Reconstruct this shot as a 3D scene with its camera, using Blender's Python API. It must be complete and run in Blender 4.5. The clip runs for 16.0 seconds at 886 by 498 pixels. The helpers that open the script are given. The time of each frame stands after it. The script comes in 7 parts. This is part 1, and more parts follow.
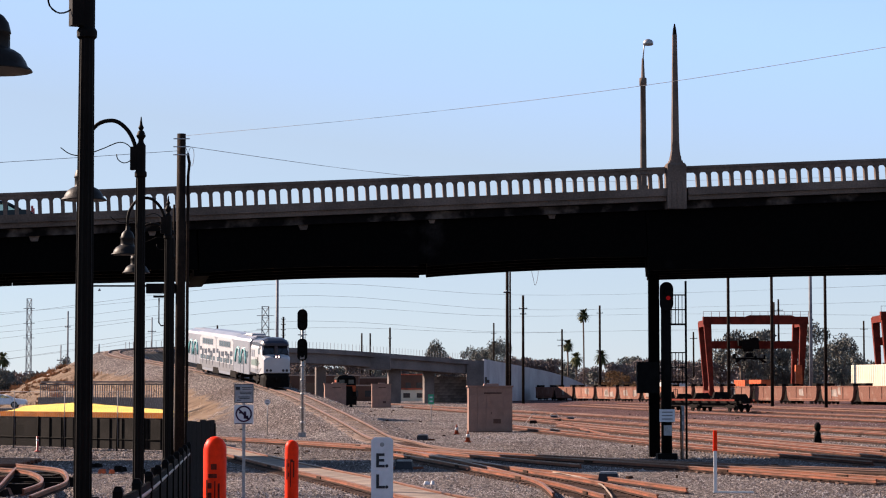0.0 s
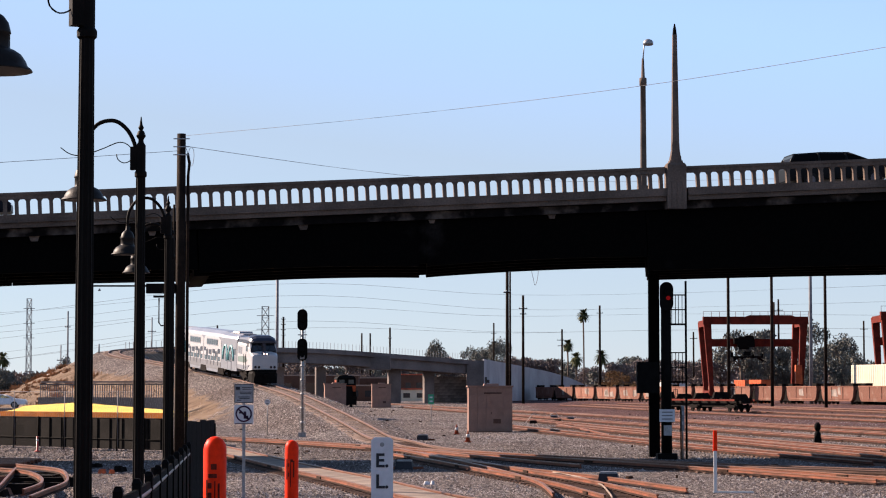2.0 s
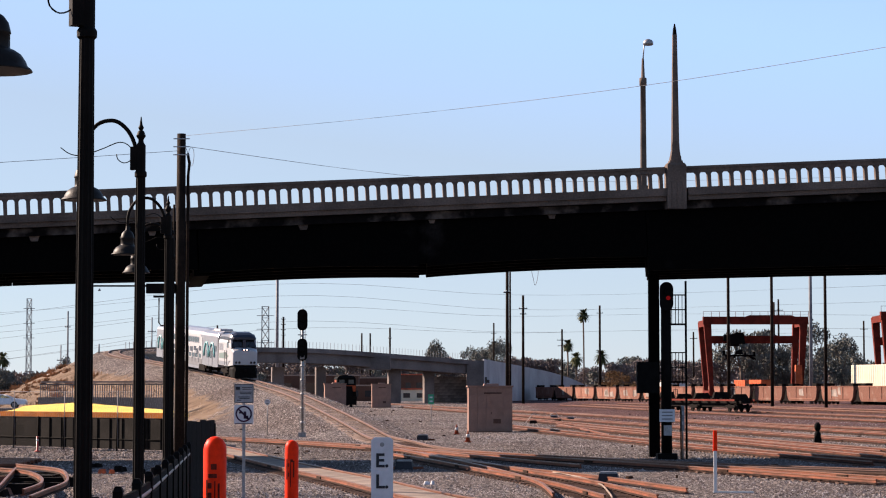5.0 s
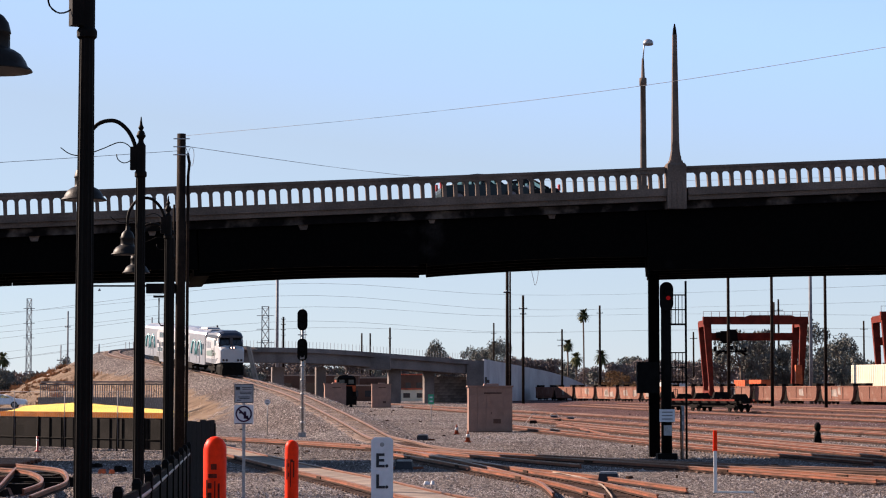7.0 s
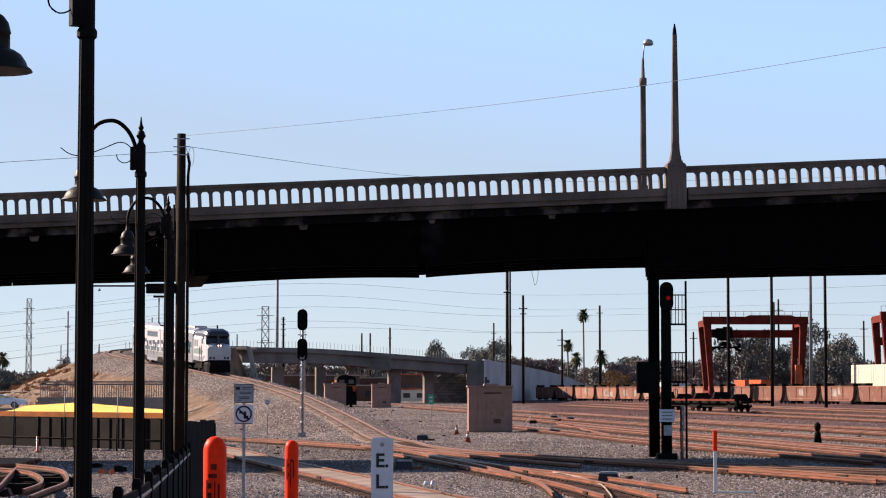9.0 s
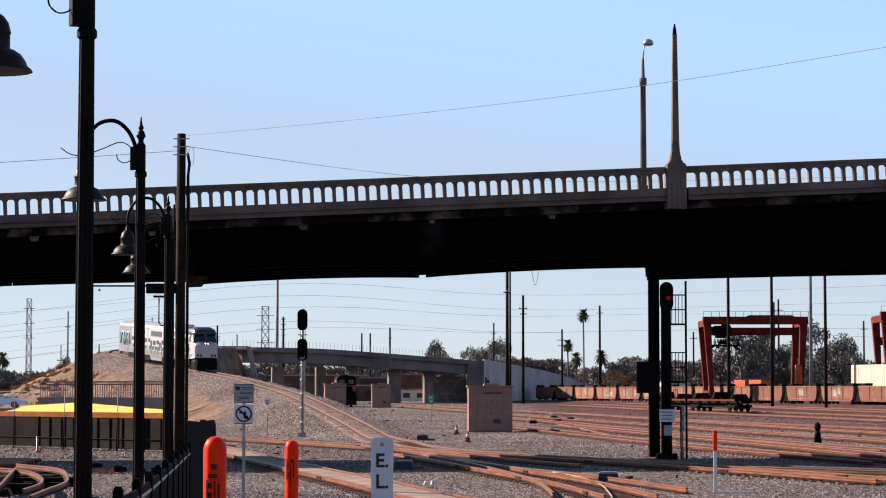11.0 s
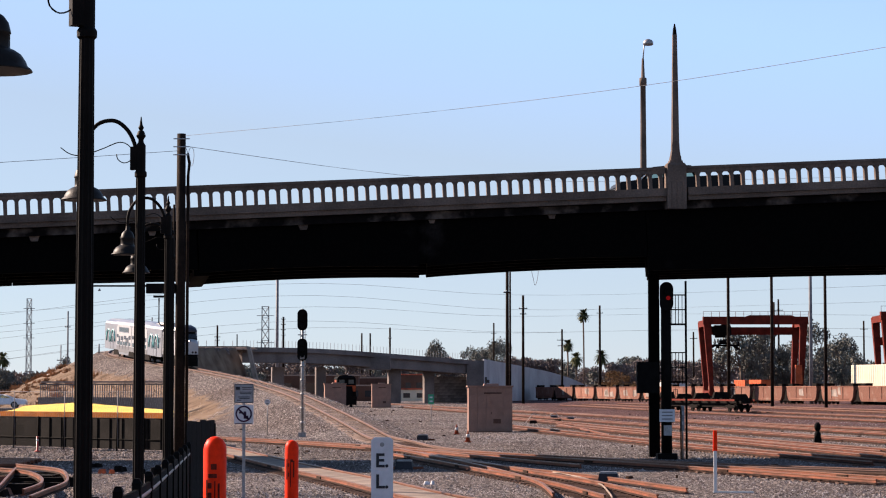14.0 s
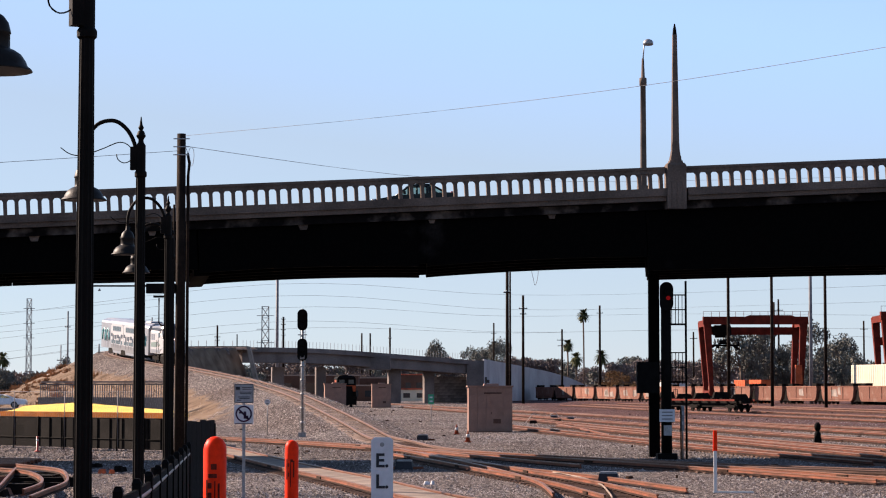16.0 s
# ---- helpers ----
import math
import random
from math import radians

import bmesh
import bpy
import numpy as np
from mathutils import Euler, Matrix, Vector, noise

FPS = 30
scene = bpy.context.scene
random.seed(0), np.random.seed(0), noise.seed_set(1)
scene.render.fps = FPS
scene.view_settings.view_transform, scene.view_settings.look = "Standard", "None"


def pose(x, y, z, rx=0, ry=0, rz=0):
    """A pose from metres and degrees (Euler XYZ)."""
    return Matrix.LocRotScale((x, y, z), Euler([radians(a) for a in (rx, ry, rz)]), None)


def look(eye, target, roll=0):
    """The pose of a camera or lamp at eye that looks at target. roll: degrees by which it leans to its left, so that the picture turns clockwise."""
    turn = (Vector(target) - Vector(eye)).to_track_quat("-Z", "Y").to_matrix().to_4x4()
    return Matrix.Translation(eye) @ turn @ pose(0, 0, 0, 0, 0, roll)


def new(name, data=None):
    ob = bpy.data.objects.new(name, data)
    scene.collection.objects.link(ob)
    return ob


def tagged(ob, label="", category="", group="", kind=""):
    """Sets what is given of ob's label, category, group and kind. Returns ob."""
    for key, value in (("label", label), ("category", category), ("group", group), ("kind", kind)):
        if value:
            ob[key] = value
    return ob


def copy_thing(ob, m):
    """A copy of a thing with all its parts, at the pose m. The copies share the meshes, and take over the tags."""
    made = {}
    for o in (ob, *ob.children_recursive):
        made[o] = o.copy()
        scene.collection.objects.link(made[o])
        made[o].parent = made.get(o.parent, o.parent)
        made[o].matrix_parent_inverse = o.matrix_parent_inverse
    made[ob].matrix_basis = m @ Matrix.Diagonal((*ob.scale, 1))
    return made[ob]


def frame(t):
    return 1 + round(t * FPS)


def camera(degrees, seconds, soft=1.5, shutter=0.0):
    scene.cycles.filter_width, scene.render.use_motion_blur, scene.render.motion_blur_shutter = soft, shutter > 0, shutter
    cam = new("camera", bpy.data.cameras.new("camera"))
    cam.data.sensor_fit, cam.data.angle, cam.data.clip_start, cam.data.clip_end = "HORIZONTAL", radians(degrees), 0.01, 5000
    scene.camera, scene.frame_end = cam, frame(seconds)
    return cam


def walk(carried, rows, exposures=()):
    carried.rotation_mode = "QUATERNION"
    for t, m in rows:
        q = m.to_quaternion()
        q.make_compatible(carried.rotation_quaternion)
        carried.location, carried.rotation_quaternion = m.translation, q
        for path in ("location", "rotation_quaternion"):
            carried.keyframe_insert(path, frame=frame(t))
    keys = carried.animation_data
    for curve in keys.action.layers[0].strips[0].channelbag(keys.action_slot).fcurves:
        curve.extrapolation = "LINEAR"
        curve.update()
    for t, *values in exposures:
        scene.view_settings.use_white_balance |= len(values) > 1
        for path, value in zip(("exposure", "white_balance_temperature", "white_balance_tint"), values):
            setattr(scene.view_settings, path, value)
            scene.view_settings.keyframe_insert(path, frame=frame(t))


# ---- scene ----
# ------------------------------------------------------------ camera
cam = camera(22.18, 16.0, soft=1.1)
walk(cam, [(0.0, pose(0, 0, 3.17, 90 + 3.5621, 0, 0)), (16.0, pose(0, 0, 3.17, 90 + 3.5621, 0, 0))], exposures=[(0.0, 1.5, 6450, 15), (16.0, 1.5, 6450, 15)])

# ------------------------------------------------------------ light
SUN_TO = Vector((-0.88, 0.475, 0.0)).normalized()
SUN_EL = radians(28)
world = bpy.data.worlds.new("sky")
scene.world = world
world.use_nodes = True
wn = world.node_tree
wn.nodes.clear()
sky = wn.nodes.new("ShaderNodeTexSky")
sky.sky_type = "NISHITA"
sky.sun_disc = False
sky.sun_elevation = SUN_EL
sky.sun_rotation = math.atan2(SUN_TO.x, SUN_TO.y)
sky.air_density, sky.dust_density, sky.ozone_density = 0.85, 0.0, 3.0
bg = wn.nodes.new("ShaderNodeBackground")
bg.inputs["Strength"].default_value = 0.0556
wout = wn.nodes.new("ShaderNodeOutputWorld")
haze = wn.nodes.new("ShaderNodeMix")
haze.data_type = "RGBA"
lum = wn.nodes.new("ShaderNodeRGBToBW")
thick = wn.nodes.new("ShaderNodeMapRange")
thick.inputs["From Min"].default_value, thick.inputs["From Max"].default_value = 0.58, 3.65
thick.inputs["To Min"].default_value, thick.inputs["To Max"].default_value = 0.0, 0.74
wn.links.new(sky.outputs[0], lum.inputs[0])
wn.links.new(lum.outputs[0], thick.inputs["Value"])
wn.links.new(thick.outputs["Result"], haze.inputs["Factor"])
low = wn.nodes.new("ShaderNodeMix")
low.data_type = "RGBA"
low.inputs["A"].default_value, low.inputs["B"].default_value = (3.35, 4.95, 7.4, 1), (3.3, 4.0, 4.85, 1)
dense = wn.nodes.new("ShaderNodeMapRange")
dense.inputs["From Min"].default_value, dense.inputs["From Max"].default_value = 3.75, 5.0
wn.links.new(lum.outputs[0], dense.inputs["Value"])
wn.links.new(dense.outputs["Result"], low.inputs["Factor"])
wn.links.new(low.outputs["Result"], haze.inputs["B"])
wn.links.new(sky.outputs[0], haze.inputs["A"])
wn.links.new(haze.outputs["Result"], bg.inputs[0])
wn.links.new(bg.outputs[0], wout.inputs[0])
sun = new("sun", bpy.data.lights.new("sun", "SUN"))
sun.data.energy, sun.data.angle, sun.data.color = 5.0, radians(0.53), (1.0, 0.80, 0.63)
to_sun = SUN_TO * math.cos(SUN_EL) + Vector((0, 0, math.sin(SUN_EL)))
sun.matrix_world = look((0, 0, 60), Vector((0, 0, 60)) - to_sun)


# ------------------------------------------------------------ materials
def material(name, color, rough=0.6, metal=0.0, vary=0.25, scale=2.0, bump=0.0, fine=20.0, other=None, mix=0.5, each=0.0, emit=0.0, coords="Object", spec=None):
    """Two scales of colour variation, an optional second colour in blotches, fine relief and a random tone for each piece."""
    m = bpy.data.materials.new(name)
    m.use_nodes = True
    nt = m.node_tree
    b = nt.nodes["Principled BSDF"]
    b.inputs["Roughness"].default_value, b.inputs["Metallic"].default_value = rough, metal
    b.inputs["Specular IOR Level"].default_value = spec if spec is not None else 0.1 if rough >= 0.7 else 0.22 if rough >= 0.55 else 0.5
    tc = nt.nodes.new("ShaderNodeTexCoord")
    big, small = nt.nodes.new("ShaderNodeTexNoise"), nt.nodes.new("ShaderNodeTexNoise")
    big.inputs["Scale"].default_value, big.inputs["Detail"].default_value = scale, 5
    small.inputs["Scale"].default_value, small.inputs["Detail"].default_value = fine, 4
    for n in (big, small):
        nt.links.new(tc.outputs[coords], n.inputs["Vector"])
    c = Vector(color)
    ramp = nt.nodes.new("ShaderNodeValToRGB")
    ramp.color_ramp.elements[0].position, ramp.color_ramp.elements[1].position = 0.35, 0.65
    ramp.color_ramp.elements[0].color = (*[max(0, v * (1 - vary)) for v in c], 1)
    ramp.color_ramp.elements[1].color = (*(other if other else [min(1, v * (1 + vary)) for v in c]), 1)
    if other:
        ramp.color_ramp.elements[0].color = (*c, 1)
        ramp.color_ramp.elements[0].position, ramp.color_ramp.elements[1].position = mix, min(1, mix + 0.15)
    nt.links.new(big.outputs["Fac"], ramp.inputs["Fac"])
    tone = nt.nodes.new("ShaderNodeMapRange")
    tone.inputs["From Min"].default_value, tone.inputs["From Max"].default_value = 0.3, 0.7
    tone.inputs["To Min"].default_value, tone.inputs["To Max"].default_value = 1 - vary * 0.7, 1 + vary * 0.7
    nt.links.new(small.outputs["Fac"], tone.inputs["Value"])
    mul = nt.nodes.new("ShaderNodeVectorMath")
    mul.operation = "SCALE"
    nt.links.new(ramp.outputs["Color"], mul.inputs[0])
    nt.links.new(tone.outputs["Result"], mul.inputs["Scale"])
    last = mul
    if each:
        info, span, mul2 = nt.nodes.new("ShaderNodeObjectInfo"), nt.nodes.new("ShaderNodeMapRange"), nt.nodes.new("ShaderNodeVectorMath")
        span.inputs["To Min"].default_value, span.inputs["To Max"].default_value = 1 - each, 1 + each
        nt.links.new(info.outputs["Random"], span.inputs["Value"])
        mul2.operation = "SCALE"
        nt.links.new(mul.outputs["Vector"], mul2.inputs[0])
        nt.links.new(span.outputs["Result"], mul2.inputs["Scale"])
        last = mul2
    nt.links.new(last.outputs["Vector"], b.inputs["Base Color"])
    if bump:
        bn = nt.nodes.new("ShaderNodeBump")
        bn.inputs["Strength"].default_value, bn.inputs["Distance"].default_value = bump, 0.03
        nt.links.new(small.outputs["Fac"], bn.inputs["Height"])
        nt.links.new(bn.outputs["Normal"], b.inputs["Normal"])
    if emit:
        b.inputs["Emission Color"].default_value = (*color, 1)
        b.inputs["Emission Strength"].default_value = emit
    return m


def glass_material(name, color=(0.6, 0.7, 0.75), alpha=0.5):
    m = bpy.data.materials.new(name)
    m.use_nodes = True
    nt = m.node_tree
    b = nt.nodes["Principled BSDF"]
    b.inputs["Base Color"].default_value = (0.02, 0.025, 0.03, 1)
    b.inputs["Roughness"].default_value = 0.05
    tr, mx = nt.nodes.new("ShaderNodeBsdfTransparent"), nt.nodes.new("ShaderNodeMixShader")
    tr.inputs["Color"].default_value = (*color, 1)
    mx.inputs["Fac"].default_value = 1 - alpha
    nt.links.new(b.outputs[0], mx.inputs[1])
    nt.links.new(tr.outputs[0], mx.inputs[2])
    nt.links.new(mx.outputs[0], nt.nodes["Material Output"].inputs["Surface"])
    return m


def veil_material():
    """Dark open fabric that lets some of the light through."""
    m = material("dark_windscreen_fabric", (0.005, 0.0046, 0.0046), 0.95, 0, 0.5, 0.8, 0.3, 12, spec=0.1)
    nt = m.node_tree
    tr, mx, weave = nt.nodes.new("ShaderNodeBsdfTransparent"), nt.nodes.new("ShaderNodeMixShader"), nt.nodes.new("ShaderNodeTexNoise")
    weave.inputs["Scale"].default_value = 0.5
    span = nt.nodes.new("ShaderNodeMapRange")
    span.inputs["From Min"].default_value, span.inputs["From Max"].default_value = 0.35, 0.65
    span.inputs["To Min"].default_value, span.inputs["To Max"].default_value = 0.08, 0.24
    nt.links.new(weave.outputs["Fac"], span.inputs["Value"])
    nt.links.new(span.outputs["Result"], mx.inputs["Fac"])
    nt.links.new(nt.nodes["Principled BSDF"].outputs[0], mx.inputs[1])
    nt.links.new(tr.outputs[0], mx.inputs[2])
    nt.links.new(mx.outputs[0], nt.nodes["Material Output"].inputs["Surface"])
    return m


def stone_material():
    """A tone of its own for each loose stone."""
    m = bpy.data.materials.new("ballast_stone")
    m.use_nodes = True
    nt = m.node_tree
    b = nt.nodes["Principled BSDF"]
    b.inputs["Roughness"].default_value, b.inputs["Specular IOR Level"].default_value = 0.9, 0.1
    geo, ramp = nt.nodes.new("ShaderNodeNewGeometry"), nt.nodes.new("ShaderNodeValToRGB")
    ramp.color_ramp.elements.new(0.55)
    for e, (p, c) in zip(ramp.color_ramp.elements, ((0.0, (0.05, 0.035, 0.032)), (0.55, (0.155, 0.135, 0.132)), (1.0, (0.42, 0.38, 0.37)))):
        e.position, e.color = p, (*c, 1)
    nt.links.new(geo.outputs["Random Per Island"], ramp.inputs["Fac"])
    nt.links.new(ramp.outputs["Color"], b.inputs["Base Color"])
    return m


def ground_material():
    """Grey ballast with rust-brown staining, and dry tan soil where the sheet is marked as soil."""
    m = bpy.data.materials.new("ballast_and_soil")
    m.use_nodes = True
    nt = m.node_tree
    b = nt.nodes["Principled BSDF"]
    b.inputs["Roughness"].default_value, b.inputs["Specular IOR Level"].default_value = 0.95, 0.06
    tc = nt.nodes.new("ShaderNodeTexCoord")

    def noise_node(scale, detail):
        n = nt.nodes.new("ShaderNodeTexNoise")
        n.inputs["Scale"].default_value, n.inputs["Detail"].default_value = scale, detail
        nt.links.new(tc.outputs["Object"], n.inputs["Vector"])
        return n

    def ramp_node(src, stops):
        r = nt.nodes.new("ShaderNodeValToRGB")
        while len(r.color_ramp.elements) < len(stops):
            r.color_ramp.elements.new(0.5)
        for e, (p, c) in zip(r.color_ramp.elements, stops):
            e.position, e.color = p, (*c, 1)
        nt.links.new(src, r.inputs["Fac"])
        return r

    def mix_node(kind, fac, a, c):
        x = nt.nodes.new("ShaderNodeMix")
        x.data_type, x.blend_type = "RGBA", kind
        if isinstance(fac, float):
            x.inputs["Factor"].default_value = fac
        else:
            nt.links.new(fac, x.inputs["Factor"])
        nt.links.new(a, x.inputs["A"])
        nt.links.new(c, x.inputs["B"])
        return x.outputs["Result"]

    stone = nt.nodes.new("ShaderNodeTexVoronoi")
    stone.inputs["Scale"].default_value = 13.0
    nt.links.new(tc.outputs["Object"], stone.inputs["Vector"])
    sep = nt.nodes.new("ShaderNodeSeparateColor")
    nt.links.new(stone.outputs["Color"], sep.inputs[0])
    grey = ramp_node(sep.outputs[0], [(0.0, (0.018, 0.016, 0.015)), (0.5, (0.118, 0.103, 0.102)), (0.85, (0.245, 0.216, 0.213)), (1.0, (0.58, 0.52, 0.50))])
    wide = ramp_node(noise_node(0.09, 5).outputs["Fac"], [(0.38, (0.72, 0.66, 0.62)), (0.62, (1.05, 1.03, 1.0))])
    grit = noise_node(4.2, 10)
    grit.inputs["Roughness"].default_value = 0.72
    patch = ramp_node(grit.outputs["Fac"], [(0.35, (0.38, 0.375, 0.375)), (0.5, (0.95, 0.95, 0.95)), (0.65, (1.6, 1.58, 1.58))])
    grey2 = mix_node("MULTIPLY", 1.0, grey.outputs[0], wide.outputs[0])
    grey2 = mix_node("MULTIPLY", 1.0, grey2, patch.outputs[0])
    rust = ramp_node(noise_node(14.0, 3).outputs["Fac"], [(0.3, (0.028, 0.017, 0.016)), (0.7, (0.20, 0.114, 0.107))])
    stretch = nt.nodes.new("ShaderNodeMapping")
    stretch.inputs["Scale"].default_value = (0.06, 0.8, 1.0)
    stretch.inputs["Rotation"].default_value = (0, 0, -1.1)
    nt.links.new(tc.outputs["Object"], stretch.inputs["Vector"])
    streak = nt.nodes.new("ShaderNodeTexNoise")
    streak.inputs["Scale"].default_value, streak.inputs["Detail"].default_value = 1.0, 7
    nt.links.new(stretch.outputs["Vector"], streak.inputs["Vector"])
    lanes = ramp_node(streak.outputs["Fac"], [(0.36, (0.45, 0.42, 0.42)), (0.64, (1.3, 1.28, 1.28))])
    rust2 = mix_node("MULTIPLY", 1.0, rust.outputs[0], lanes.outputs[0])
    rust2 = mix_node("MULTIPLY", 1.0, rust2, patch.outputs[0])
    soil = ramp_node(noise_node(0.5, 8).outputs["Fac"], [(0.3, (0.115, 0.079, 0.053)), (0.5, (0.205, 0.143, 0.10)), (0.72, (0.28, 0.21, 0.15))])
    at1, at2 = nt.nodes.new("ShaderNodeAttribute"), nt.nodes.new("ShaderNodeAttribute")
    at1.attribute_name, at2.attribute_name = "soil", "rust"
    edge = noise_node(0.35, 6)

    def mask(src):
        a = nt.nodes.new("ShaderNodeMath")
        a.operation = "ADD"
        nt.links.new(src, a.inputs[0])
        nt.links.new(edge.outputs["Fac"], a.inputs[1])
        return ramp_node(a.outputs[0], [(0.75, (0, 0, 0)), (1.15, (1, 1, 1))]).outputs[0]
    c = mix_node("MIX", mask(at2.outputs["Fac"]), grey2, rust2)
    c = mix_node("MIX", mask(at1.outputs["Fac"]), c, soil.outputs[0])
    nt.links.new(c, b.inputs["Base Color"])
    bn = nt.nodes.new("ShaderNodeBump")
    bn.inputs["Strength"].default_value, bn.inputs["Distance"].default_value = 1.0, 0.12
    nt.links.new(stone.outputs["Distance"], bn.inputs["Height"])
    bn.invert = True
    nt.links.new(bn.outputs["Normal"], b.inputs["Normal"])
    return m


